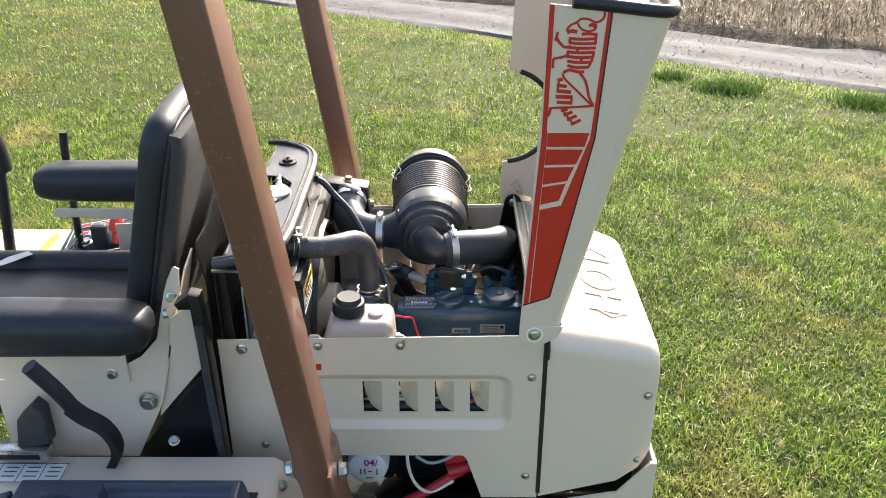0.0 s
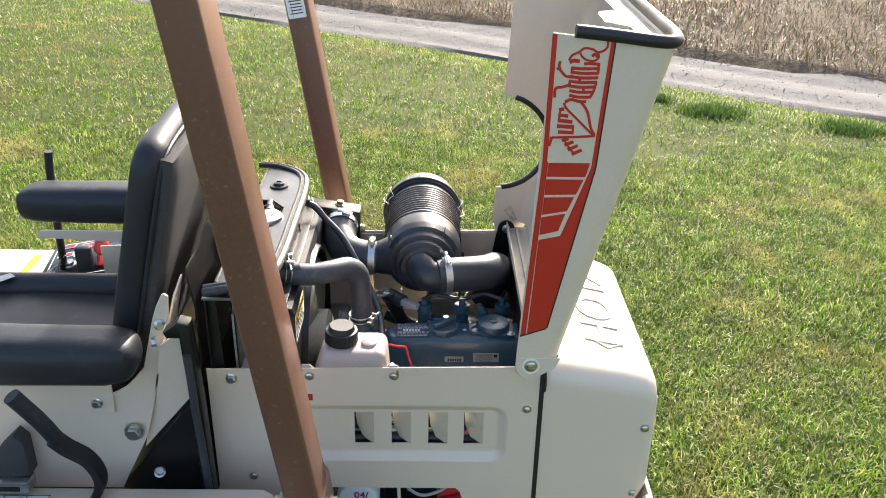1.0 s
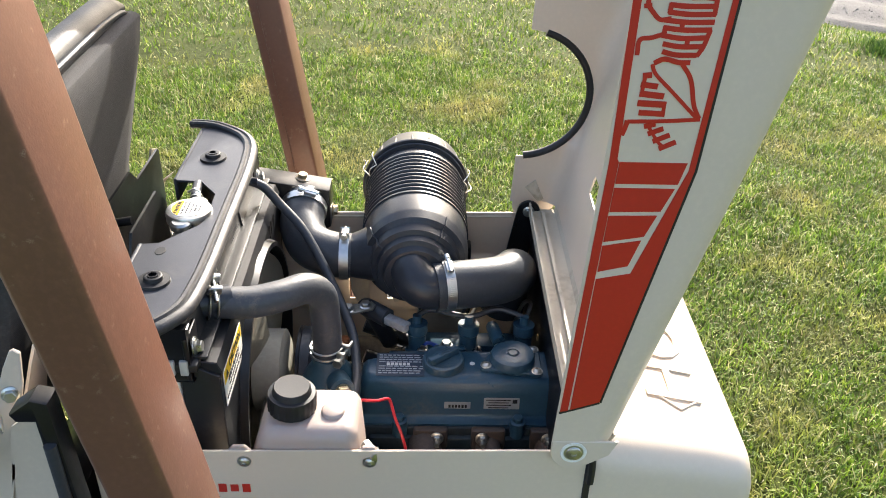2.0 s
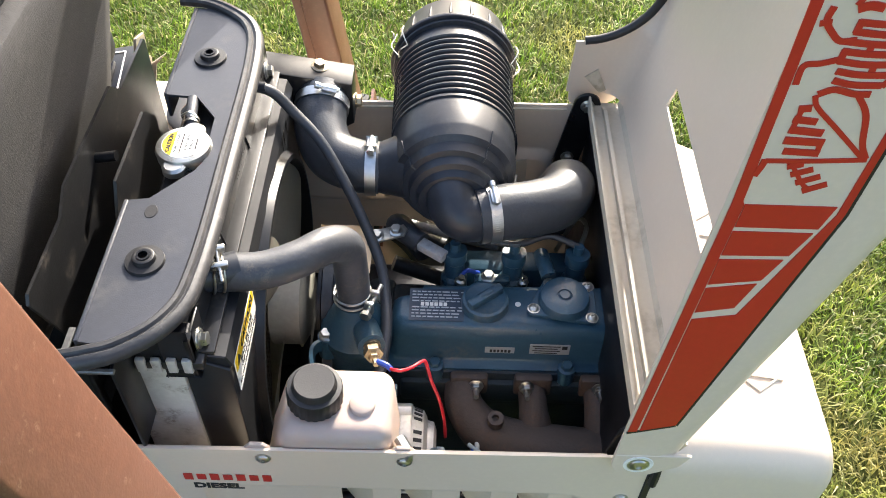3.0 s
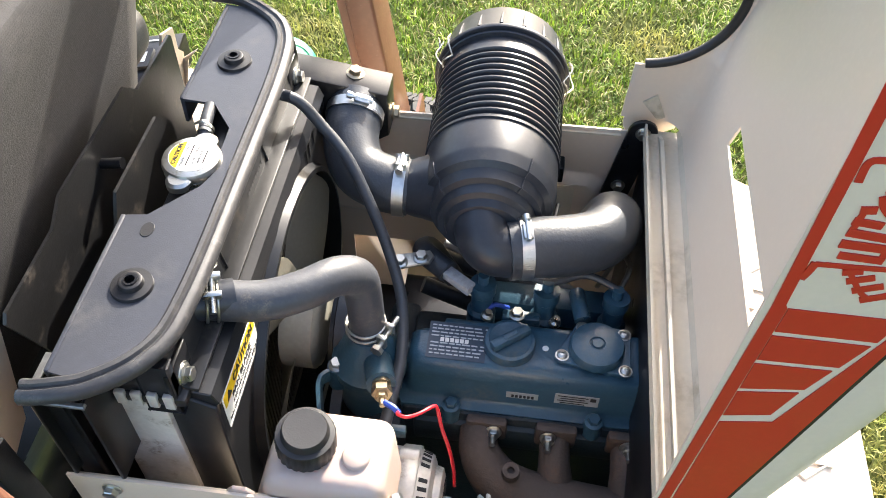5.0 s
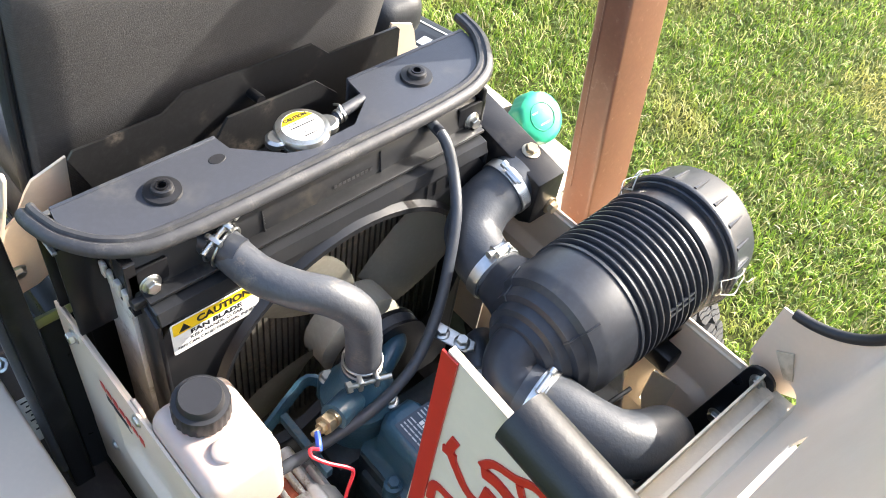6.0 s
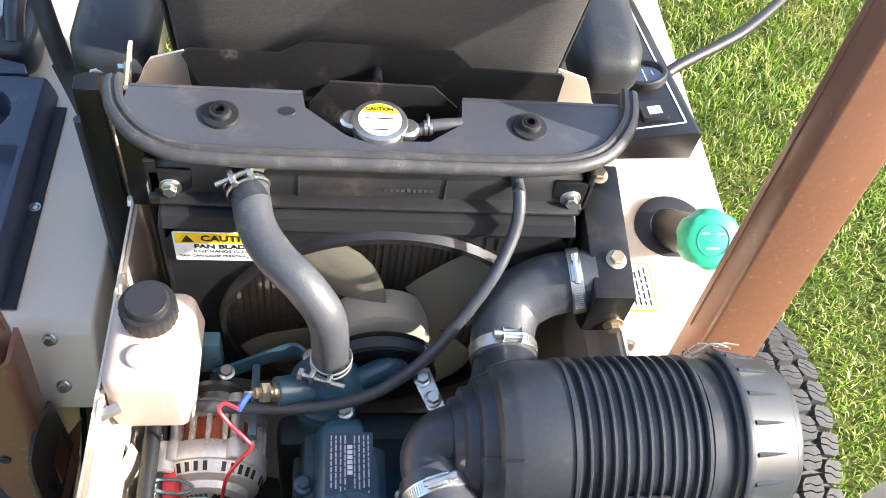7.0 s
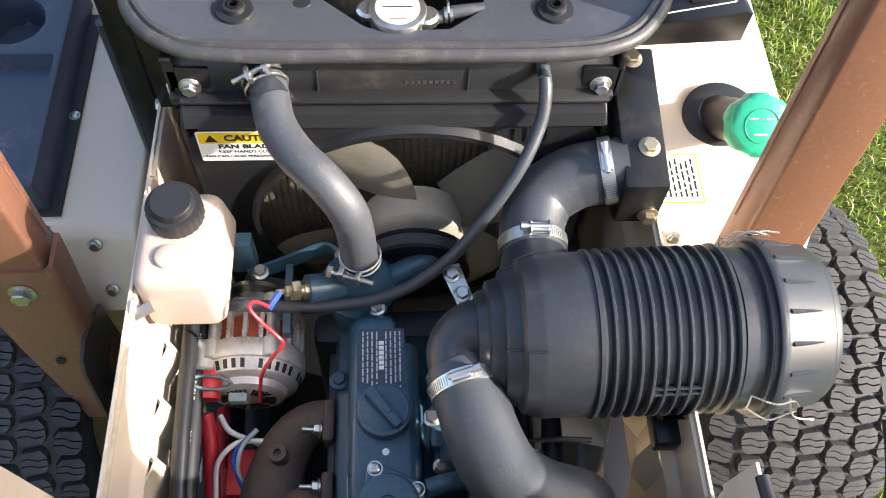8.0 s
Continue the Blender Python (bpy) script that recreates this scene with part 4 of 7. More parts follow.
def rops(near):
    s = 1 if near else -1
    y0, y1 = (0.960, 1.036) if near else (1.774, 1.850)
    foot_x, lean_x, flare = (-0.2004, -0.1266, -0.059) if near else (-0.2128, -0.1622, 0.059)

    def x_at(z):
        return foot_x + lean_x * (z - 0.70)
    bm = bm_new()
    prism(bm, [(x_at(0.50), 0.50), (x_at(0.50) + 0.048, 0.50), (x_at(1.75) + 0.048, 1.75), (x_at(1.75), 1.75)], "xz", y0, y1)
    bmesh.ops.bevel(bm, geom=list(bm.edges), offset=0.005, segments=3, profile=0.5, affect="EDGES")
    for v in bm.verts:
        v.co.y += flare * (v.co.z - 0.70)
    post = part("roll_bar_post", bm, BROWN, mower, "brown painted square-tube roll bar post")
    # weld seam down the tube's inner face
    bm = bm_new()
    yy = y1 + 0.0002 if near else y0 - 0.0002
    tube(bm, [(x_at(0.76) + 0.013, yy + flare * 0.06, 0.76), (x_at(1.74) + 0.013, yy + flare * 1.04, 1.74)], 0.0012, 6, 1)
    part("weld_seam", bm, BROWN, post)
    # the folded bracket that holds the post: a rear plate that tapers inwards, rounded over into an inner cheek
    yi = y1 + 0.008 if near else y0 - 0.008
    yo = y0 - 0.014 if near else y1 + 0.020
    bm = bm_new()
    rows = []
    for x, z, k in BRACKET[near]:
        row = [bm.verts.new((x, yo + (yi - s * 0.014 - yo) * (k + (1 - k) * j / 6), z)) for j in range(7)]
        if near:
            # the round corner, then the cheek that runs forward beside the post
            for a in span(0, math.pi / 2, 6)[1:]:
                row.append(bm.verts.new((x - 0.014 * (1 - math.cos(a)), yi - 0.014 * (1 - math.sin(a)), z + 0.007 * (1 - math.cos(a)))))
            for u in (0.35, 0.7, 1.0):
                row.append(bm.verts.new((x - 0.014 - (0.031 - 0.2 * max(0, 0.66 - z)) * u, yi, z + 0.007)))
        rows.append(row)
    for p, q in zip(rows, rows[1:]):
        for j in range(len(p) - 1):
            bm.faces.new((p[j], p[j + 1], q[j + 1], q[j]))
    bmesh.ops.recalc_face_normals(bm, faces=bm.faces)
    bmesh.ops.solidify(bm, geom=list(bm.faces), thickness=0.005)
    part("bracket_back", bm, BROWN, post, sharp=60)
    if near:
        # frame plate that the bracket is welded to, with a slot; dark colour paints its shadow
        bm = bm_new()
        prism(bm, [(-0.190, 0.606), (-0.150, 0.628), (-0.128, 0.634), (-0.106, 0.630), (-0.096, 0.612), (-0.078, 0.51), (-0.072, 0.44), (-0.190, 0.44)], "xz", yi - 0.004, yi + 0.001, 0.0012, 2)
        plate = part("frame_plate", bm, DARKBROWN, post, "brown steel frame plate with a slot, shade put into its colour")
        bm = bm_new()
        prism(bm, [(-0.121, 0.517), (-0.116, 0.512), (-0.110, 0.516), (-0.104, 0.556), (-0.109, 0.562), (-0.115, 0.558)], "xz", yi + 0.0012, yi + 0.0020)
        part("slot", bm, INK, plate)
    fasten(BOLT_BIG, (-0.1490, 1.001, 0.716) if near else (-0.1475, y1 - 0.032, 0.672), (1, 0, 0.12), post)
    fasten(BOLT_BIG, (-0.221, y1 - 0.03 if near else y0 + 0.03, 0.715), (-1, -0.2 * s, 0), post)
    bm = bm_new()
    disc(bm, (-0.1255, 1.003, 0.587) if near else (-0.1435, (y0 + y1) / 2 - 0.012, 0.648), (1, 0, 0.2) if near else (1, 0, 0.1), 0.006, 0.0016, 16, 0.0003)
    part("bolt_hole", bm, INK, post)
    if not near:
        m = facing((x_at(1.285) + 0.024, y0 + flare * 0.57 - 0.0006, 1.270), (0.99, 0, 0.0), (0, -1, flare)) @ Matrix.Rotation(0.161, 4, "Z")
        lab = sticker("warning_label", m, 0.036, 0.055, WHITE, post, "white printed label")
        bars("print", m @ Matrix.Translation((0, 0, 0.0006)), INK, [(0, 0.018 - 0.006 * k, 0.026 - 0.004 * (k % 2), 0.002) for k in range(7)], lab)


rops(True)
rops(False)

# ---- radiator ----


def radiator():
    bm = bm_new()
    rbox(bm, -0.312, -0.262, 1.204, 1.600, 0.50, 0.926, 0.003)
    core = part("radiator", bm, CORE, mower, "dusty aluminium radiator with black plastic top tank")
    # upright fin rows, seen through the fan opening
    bm = bm_new()
    for k in range(46):
        y = 1.222 + k * 0.0080
        rbox(bm, -0.2635, -0.2585, y - 0.0024, y + 0.0024, 0.53, 0.91, 0, 1)
    part("fin_pack", bm, CORE, core)["kind"] = "stuff"
    for y in (1.1985, 1.6015):
        bm = bm_new()
        rbox(bm, -0.316, -0.262, y - 0.003, y + 0.003, 0.50, 0.918, 0.0012)
        part("side_plate", bm, ALUMINIUM, core, "bare aluminium side plate")
    bm = bm_new()
    prism(bm, [(-0.318, 0.926), (-0.318, 0.948), (-0.308, 0.966), (-0.262, 0.968), (-0.250, 0.955), (-0.246, 0.926)], "xz", 1.196, 1.606, 0.003)
    tank = part("top_tank", bm, SHROUD, core, "black ribbed plastic top tank")
    for y in (1.33, 1.47):
        bm = bm_new()
        tube(bm, [(-0.2452, y, 0.928), (-0.2495, y, 0.955)], 0.0012, 6, 1)
        part("tank_rib", bm, SHROUD, tank)
    bars("tank_print", facing((-0.2470, 1.435, 0.940), (0, 1, 0), (1, 0, 0.14)), SEAL, [(-0.022 + 0.0055 * k, 0, 0.0035, 0.0035) for k in range(9)], tank)
    bm = bm_new()
    rbox(bm, -0.318, -0.240, 1.192, 1.610, 0.9165, 0.9275, 0.003)
    part("header_rim", bm, RUSTBLACK, core)
    for y, s in ((1.1925, -1), (1.6095, 1)):
        for k in range(5):
            bm = bm_new()
            x = -0.312 + 0.0135 * k
            rbox(bm, x, x + 0.0085, y - 0.0025, y + 0.0025, 0.915, 0.933, 0.0012)
            part("crimp_tab", bm, ALUMINIUM, core)
    # corner brackets and bolts
    for y, s in ((1.213, -1), (1.596, 1)):
        bm = bm_new()
        rbox(bm, -0.2530, -0.2470, y - 0.020, y + 0.020, 0.905, 0.958, 0.0025)
        rbox(bm, -0.275, -0.247, y + s * 0.012, y + s * 0.018, 0.905, 0.972, 0.002)
        br = part("corner_bracket", bm, BLACK, core)
        bm = bm_new()
        disc(bm, (-0.2468, y, 0.936), (1, 0, 0.1), 0.0105, 0.0015, 24, 0.0004)
        part("washer", bm, ZINC, br)
        fasten(BOLT, (-0.2455, y, 0.936), (1, 0, 0.1), br, roll=0.3)
    # filler neck, cap, outlet
    c = Vector((-0.291, 1.405, 0.983))
    bm = bm_new()
    lathe(bm, c - Vector((0, 0, 0.022)), (0, 0, 1), [(0, 0.020), (0.014, 0.020), (0.016, 0.027), (0.019, 0.027), (0.019, 0)], 32)
    part("filler_neck", bm, ZINC, core, "metal filler neck")
    bm = bm_new()
    lathe(bm, c, (0, 0, 1), [(-0.004, 0), (-0.004, 0.0265), (0.003, 0.0275), (0.0065, 0.026), (0.0075, 0.022), (0.0075, 0)], 40)
    for s in (-1, 1):
        lathe(bm, c + Vector((0.004 * s, 0.026 * s, -0.004)), (0, 0, 1), [(0, 0), (0, 0.012), (0.006, 0.0118), (0.0085, 0.009), (0.0085, 0)], 24)
    cap = part("radiator_cap", bm, ZINC, core, "zinc radiator cap with yellow and white caution label")
    bm = bm_new()
    disc(bm, c + Vector((0, 0, 0.0075)), (0, 0, 1), 0.0205, 0.0005, 36, 0.0002)
    part("cap_label", bm, WHITE, cap)
    bm = bm_new()
    pts = [(0.0195 * math.cos(radians(a)), 0.0195 * math.sin(radians(a))) for a in range(25, 156, 10)]
    prism(bm, pts, "xy", 0.0080, 0.0084)
    m = Matrix.Translation(c) @ Matrix.Rotation(radians(90), 4, "Z")
    bm.transform(m)
    part("cap_label_band", bm, YELLOW, cap, "yellow label band")
    lettering("cap_word", "CAUTION", 0.0058, m @ Matrix.Translation((0, 0.0125, 0.0086)), INK, cap, bold=0.0002)
    for word, size, y in (("ENGINE COOLANT", 0.0040, 0.0055), ("DO NOT OPEN", 0.0040, -0.0045), ("WHEN HOT", 0.0038, -0.0090)):
        lettering("cap_word", word, size, m @ Matrix.Translation((0, y, 0.0080)), INK, cap, squeeze=0.85)
    bars("cap_print", m @ Matrix.Translation((0, 0, 0.0080)), INK, [(0, 0.0008, 0.028, 0.0012), (0, -0.0135, 0.016, 0.0012)], cap)
    bm = bm_new()
    tube(bm, [c + Vector((0, 0.020, -0.008)), c + Vector((-0.002, 0.040, -0.006)), c + Vector((-0.005, 0.052, -0.003)), c + Vector((-0.008, 0.080, -0.002))], 0.0062, 12)
    part("overflow_hose_end", bm, DUSTHOSE, core)
    bm = bm_new()
    for o in (0, 0.005):
        lathe(bm, c + Vector((-0.003, 0.043 + o, -0.005)), (-0.06, 1, 0.1), [(0, 0.0062), (0, 0.0076), (0.003, 0.0076), (0.003, 0.0062)], 20)
    tube(bm, [c + Vector((-0.012, 0.046, 0.004)), c + Vector((-0.003, 0.046, 0.009)), c + Vector((0.003, 0.046, 0.004))], 0.0014, 6, 3)
    part("spring_clip", bm, ZINC, core)
    # outlet stub under the hose
    bm = bm_new()
    tube(bm, [(-0.285, 1.262, 0.950), (-0.225, 1.290, 0.942)], 0.0165, 20, 1)
    part("outlet_stub", bm, PLASTIC, core)
    bm = bm_new()
    tube(bm, [(-0.275, 1.538, 0.958), (-0.235, 1.538, 0.958)], 0.0055, 12, 1)
    part("bleed_stub", bm, PLASTIC, core)
    return core


core = radiator()


def shroud():
    cy, cz, R = 1.420, 0.735, 0.170
    x0 = -0.222
    bm = bm_new()
    y0, y1, z0, z1 = 1.204, 1.602, 0.50, 0.905
    n = 72
    inner = [bm.verts.new((x0, cy + R * math.cos(math.tau * k / n), cz + R * math.sin(math.tau * k / n))) for k in range(n)]
    outer = []
    for k in range(n):
        d = (math.cos(math.tau * k / n), math.sin(math.tau * k / n))
        t = min([(y1 - cy) / d[0] if d[0] > 1e-6 else 9, (y0 - cy) / d[0] if d[0] < -1e-6 else 9, (z1 - cz) / d[1] if d[1] > 1e-6 else 9, (z0 - cz) / d[1] if d[1] < -1e-6 else 9])
        outer.append(bm.verts.new((x0, cy + d[0] * t, cz + d[1] * t)))
    lipi = [bm.verts.new((x0 + 0.010, cy + (R - 0.002) * math.cos(math.tau * k / n), cz + (R - 0.004) * math.sin(math.tau * k / n))) for k in range(n)]
    lipo = [bm.verts.new((x0 + 0.010, cy + (R + 0.002) * math.cos(math.tau * k / n), cz + (R + 0.003) * math.sin(math.tau * k / n))) for k in range(n)]
    foot = [bm.verts.new((x0 + 0.001, cy + (R + 0.006) * math.cos(math.tau * k / n), cz + (R + 0.006) * math.sin(math.tau * k / n))) for k in range(n)]
    back = [bm.verts.new((x0 - 0.006, cy + (R + 0.001) * math.cos(math.tau * k / n), cz + (R + 0.002) * math.sin(math.tau * k / n))) for k in range(n)]
    for k in range(n):
        j = (k + 1) % n
        bm.faces.new((outer[k], outer[j], foot[j], foot[k]))
        bm.faces.new((foot[k], foot[j], lipo[j], lipo[k]))
        bm.faces.new((lipo[k], lipo[j], lipi[j], lipi[k]))
        bm.faces.new((lipi[k], lipi[j], inner[j], inner[k]))
        bm.faces.new((inner[k], inner[j], back[j], back[k]))
    sh = part("fan_shroud", bm, SHROUD, mower, "black plastic fan shroud with round opening", 40)
    # folded top, ends and flange of the shroud
    bm = bm_new()
    prism(bm, [(-0.222, 0.904), (-0.219, 0.908), (-0.224, 0.921), (-0.262, 0.926), (-0.262, 0.912), (-0.228, 0.908)], "xz", 1.204, 1.602, 0.0012, 1)
    part("shroud_top", bm, SHROUD, sh)
    for ya, yb in ((1.200, 1.206), (1.600, 1.606)):
        bm = bm_new()
        prism(bm, [(-0.2215, 0.50), (-0.2215, 0.906), (-0.262, 0.926), (-0.262, 0.50)], "xz", ya, yb, 0.002)
        part("shroud_end", bm, SHROUD, sh)
    bm = bm_new()
    rbox(bm, -0.262, -0.232, 1.2035, 1.604, 0.9260, 0.9300, 0.001)
    part("shroud_flange", bm, RUSTBLACK, sh)
    bars("shroud_print", facing((-0.2205, 1.535, 0.893), (0, 1, 0), (1, 0, 0)), RUSTBLACK, [(-0.016, 0, 0.006, 0.020), (-0.002, 0, 0.010, 0.020), (0.018, 0, 0.010, 0.018)], sh)
    # caution label
    m = facing((-0.2212, 1.258, 0.878), (0, 1, 0), (1, 0, 0))
    lab = sticker("caution_label", m, 0.092, 0.046, WHITE, sh, "yellow and white fan caution label")
    sticker("caution_band", m @ Matrix.Translation((0, 0.0135, 0.0006)), 0.088, 0.016, YELLOW, lab, "yellow warning band", 0.0003, 0.001)
    up = m @ Matrix.Translation((0, 0, 0.0011))
    lettering("caution_word", "CAUTION", 0.0125, up @ Matrix.Translation((0.009, 0.0135, 0)), INK, lab, bold=0.00035, squeeze=1.02)
    lettering("caution_word", "FAN BLADE", 0.0088, up @ Matrix.Translation((0, 0.0000, -0.0004)), INK, lab, bold=0.0003, squeeze=1.2)
    lettering("caution_word", "KEEP HANDS CLEAR", 0.0062, up @ Matrix.Translation((0, -0.0078, -0.0004)), INK, lab)
    lettering("caution_word", "FAN CAN CAUSE PERSONAL INJURY", 0.0056, up @ Matrix.Translation((0, -0.0155, -0.0004)), INK, lab, squeeze=0.92)
    bm = bm_new()
    prism(bm, [(-0.0385, 0.0080), (-0.0265, 0.0080), (-0.0325, 0.0185)], "xy", 0.0009, 0.0012)
    bm.transform(m)
    part("caution_sign", bm, INK, lab)
    # fan at rest
    bm = bm_new()
    hub = Vector((-0.212, cy, cz))
    lathe(bm, hub + Vector((-0.02, 0, 0)), (1, 0, 0), [(0, 0), (0, 0.055), (0.035, 0.055), (0.040, 0.045), (0.040, 0)], 32)
    fan = part("cooling_fan", bm, FAN, mower, "dusty grey-beige plastic cooling fan at rest")
    for k in range(4):
        bm = bm_new()
        a0 = math.tau * k / 4 + 0.48
        rows = []
        for i in range(7):
            r = 0.050 + (0.164 - 0.050) * i / 6
            w = (0.95, 0.95, 0.93, 0.90, 0.87, 0.80, 0.66)[i]
            row = []
            for j in range(6):
                u = j / 5 - 0.5
                a = a0 + u * w * (0.85 + 0.3 * (1 - i / 6)) + 0.10 * i / 6
                row.append(bm.verts.new(hub + Vector((-0.016 - 0.024 * u * (1.2 - 0.4 * i / 6) + 0.006 * (1 - 4 * u * u), r * math.cos(a), r * math.sin(a)))))
            rows.append(row)
        for p, q in zip(rows, rows[1:]):
            for j in range(5):
                bm.faces.new((p[j], p[j + 1], q[j + 1], q[j]))
        bmesh.ops.solidify(bm, geom=list(bm.faces), thickness=0.003)
        part("fan_blade", bm, FAN, fan)
    bm = bm_new()
    lathe(bm, (-0.176, cy, cz), (1, 0, 0), [(0, 0), (0, 0.060), (0.004, 0.060), (0.008, 0.052), (0.014, 0.052), (0.018, 0.060), (0.022, 0.060), (0.022, 0)], 40)
    part("pump_pulley", bm, BLACK, fan, "black water pump pulley")
    bm = bm_new()
    loop = []
    for a in range(20, 191, 17):
        loop.append((-0.165, cy + 0.056 * math.cos(radians(a)), cz + 0.056 * math.sin(radians(a))))
    loop += [(-0.165, 1.30, 0.69), (-0.165, 1.235, 0.708)]
    tube(bm, loop, 0.005, 8, 3, section=[(-0.006, -0.003), (0.006, -0.003), (0.006, 0.004), (-0.006, 0.004)])
    part("fan_belt", bm, HOSE, fan, "black rubber fan belt")
    return sh


shroud()

# ---- top tray with rubber seal ----


def tray():
    z = 0.985
    bm = bm_new()
    pts = [(-0.327, 1.172), (-0.300, 1.168), (-0.268, 1.190), (-0.254, 1.222), (-0.252, 1.405), (-0.254, 1.588), (-0.268, 1.624), (-0.300, 1.644), (-0.327, 1.646),
           (-0.327, 1.487), (-0.294, 1.484), (-0.270, 1.452), (-0.268, 1.388), (-0.274, 1.374), (-0.308, 1.335), (-0.327, 1.332)]
    prism(bm, pts, "xy", z - 0.003, z)
    t = part("radiator_top_tray", bm, TRAYPAINT, mower, "satin black sheet-metal tray over the radiator with grey rubber seal")
    bm = bm_new()
    rbox(bm, -0.330, -0.326, 1.172, 1.332, 0.955, 0.986, 0.001)
    part("front_fold", bm, TRAYPAINT, t)
    bm = bm_new()
    rbox(bm, -0.330, -0.326, 1.487, 1.646, 0.955, 0.986, 0.001)
    part("front_fold", bm, TRAYPAINT, t)
    bm = bm_new()
    pts = [(-0.343, 1.157, 0.982), (-0.332, 1.157, 0.984), (-0.315, 1.160, 0.986), (-0.296, 1.167, 0.986), (-0.270, 1.187, 0.986), (-0.254, 1.215, 0.985), (-0.249, 1.25, 0.985)]
    pts += [(-0.247, y, 0.985) for y in span(1.30, 1.51, 3)]
    pts += [(-0.249, 1.56, 0.985), (-0.254, 1.596, 0.986), (-0.268, 1.624, 0.987), (-0.296, 1.646, 0.988), (-0.318, 1.655, 0.989), (-0.347, 1.660, 0.988)]
    sec = [(-0.0085, -0.0035), (-0.0080, 0.0015), (-0.0055, 0.0036), (-0.0020, 0.0032), (-0.0004, 0.0004), (0.0010, 0.0004), (0.0030, 0.0022), (0.0068, 0.0012), (0.0098, -0.0022), (0.0104, -0.0070), (0.0080, -0.0105), (0.0030, -0.0110), (-0.0040, -0.0080)]
    tube(bm, pts, 0.011, 12, 6, section=[(a, -c) for a, c in sec], up=(0, 0, 1))
    part("rubber_seal", bm, SEAL, t, "worn grey-black rubber seal", 42)
    for y in (1.258, 1.550):
        bm = bm_new()
        lathe(bm, (-0.293, y, z), (0, 0, 1), [(0, 0.0175), (0.0030, 0.0168), (0.0036, 0.0105), (0.0078, 0.0095), (0.0085, 0.0080), (0.0080, 0.0058), (0.0010, 0.0050), (0.0010, 0)], 32)
        part("grommet", bm, RUBBER, t, "black rubber grommet")
        bm = bm_new()
        lathe(bm, (-0.293, y, z + 0.0062), (0, 0, 1), [(0, 0.0060), (0.003, 0.0060), (0.003, 0.0042), (0, 0.0042)], 20)
        part("bush", bm, BLACK, t)
    bm = bm_new()
    lathe(bm, (-0.302, 1.318, z), (0, 0, 1), [(0, 0.0085), (0.0006, 0.0080), (0.0006, 0)], 24)
    bmesh.ops.scale(bm, vec=(0.7, 1.0, 1.0), space=Matrix.Translation((0.302, -1.318, 0)), verts=bm.verts)
    part("plug", bm, RUBBER, t)
    bm = bm_new()
    prism(bm, [(1.338, 0.955), (1.357, 0.984), (1.460, 0.983), (1.487, 0.956), (1.487, 0.84), (1.338, 0.84)], "yz", -0.3475, -0.3445)
    part("cap_guard", bm, RUSTBLACK, t, "scuffed black plate behind the radiator cap")
    return t


tray()
# plate between seat and radiator
bm = bm_new()
prism(bm, [(1.213, 0.976), (1.219, 0.984), (1.308, 0.984), (1.333, 1.000), (1.482, 0.997), (1.504, 0.976), (1.598, 0.974), (1.602, 0.970), (1.602, 0.60), (1.240, 0.60), (1.240, 0.90)], "yz", -0.3840, -0.3810)
guard = part("seat_guard_plate", bm, RUSTBLACK, mower, "scuffed black steel plate between seat and radiator")
bm = bm_new()
tube(bm, [(-0.382, 1.405, 0.968), (-0.366, 1.405, 0.971), (-0.360, 1.405, 0.972)], 0.0055, 12, 2)
part("guide_pin", bm, BLACK, guard)
for flip in (False, True):
    outline = [(1.214, 0.975), (1.180, 0.960), (1.172, 0.945), (1.160, 0.915), (1.140, 0.896), (1.129, 0.850), (1.129, 0.80), (1.142, 0.776), (1.164, 0.78), (1.214, 0.82)]
    bm = bm_new()
    prism(bm, [(mirror(y) if flip else y, z) for y, z in outline], "yz", -0.4010, -0.3980)
    for v in bm.verts:
        v.co.x += 0.22 * (v.co.z - 0.93)
    tab = part("seat_bracket", bm, CREAM, mower, "cream steel seat bracket")
    fasten(BOLT, (-0.4200, mirror(1.148) if flip else 1.148, 0.826), (1, 0, -0.2), tab)
for bx in ((-0.345, -0.342, 1.158, 1.200), (-0.303, -0.300, 1.158, 1.200)):
    bm = bm_new()
    rbox(bm, *bx, 0.84, 0.964, 0.001)
    part("channel_wall", bm, BLACK, guard)
bm = bm_new()
prism(bm, [(-0.347, 1.1555), (-0.298, 1.1555), (-0.298, 1.160), (-0.341, 1.160), (-0.341, 1.200), (-0.347, 1.200)], "xy", 0.962, 0.966, 0.0008, 1)
part("channel_rim", bm, SCUFFED, guard, "folded steel rim")
# dark compartment walls beside the radiator
for y in (1.169, mirror(1.160) - 0.006):
    bm = bm_new()
    prism(bm, [(-0.347, 0.952), (-0.330, 0.955), (-0.322, 0.60), (-0.330, 0.50), (-0.347, 0.50)], "xz", y, y + 0.006, 0.001)
    part("cowl_side", bm, BLACK, mower, "black steel cowl side beside the radiator")

# ---- hoses of the cooling system ----
bm = bm_new()
top_path = [(-0.258, 1.282, 0.945), (-0.238, 1.286, 0.940), (-0.203, 1.294, 0.935), (-0.172, 1.312, 0.932), (-0.148, 1.336, 0.926), (-0.1335, 1.355, 0.904), (-0.131, 1.362, 0.869), (-0.130, 1.365, 0.80)]
tube(bm, top_path, 0.0182, 24, 8)
hose = part("radiator_hose", bm, DUSTHOSE, mower, "dusty black moulded radiator hose")
wire_clamp((-0.243, 1.283, 0.945), (0.9, 0.35, -0.15), 0.0190, hose, (0.0, -0.35, 0.95))
wire_clamp((-0.132, 1.365, 0.815), (0, 0, 1), 0.0190, hose, (0.9, -0.3, 0))
bm = bm_new()
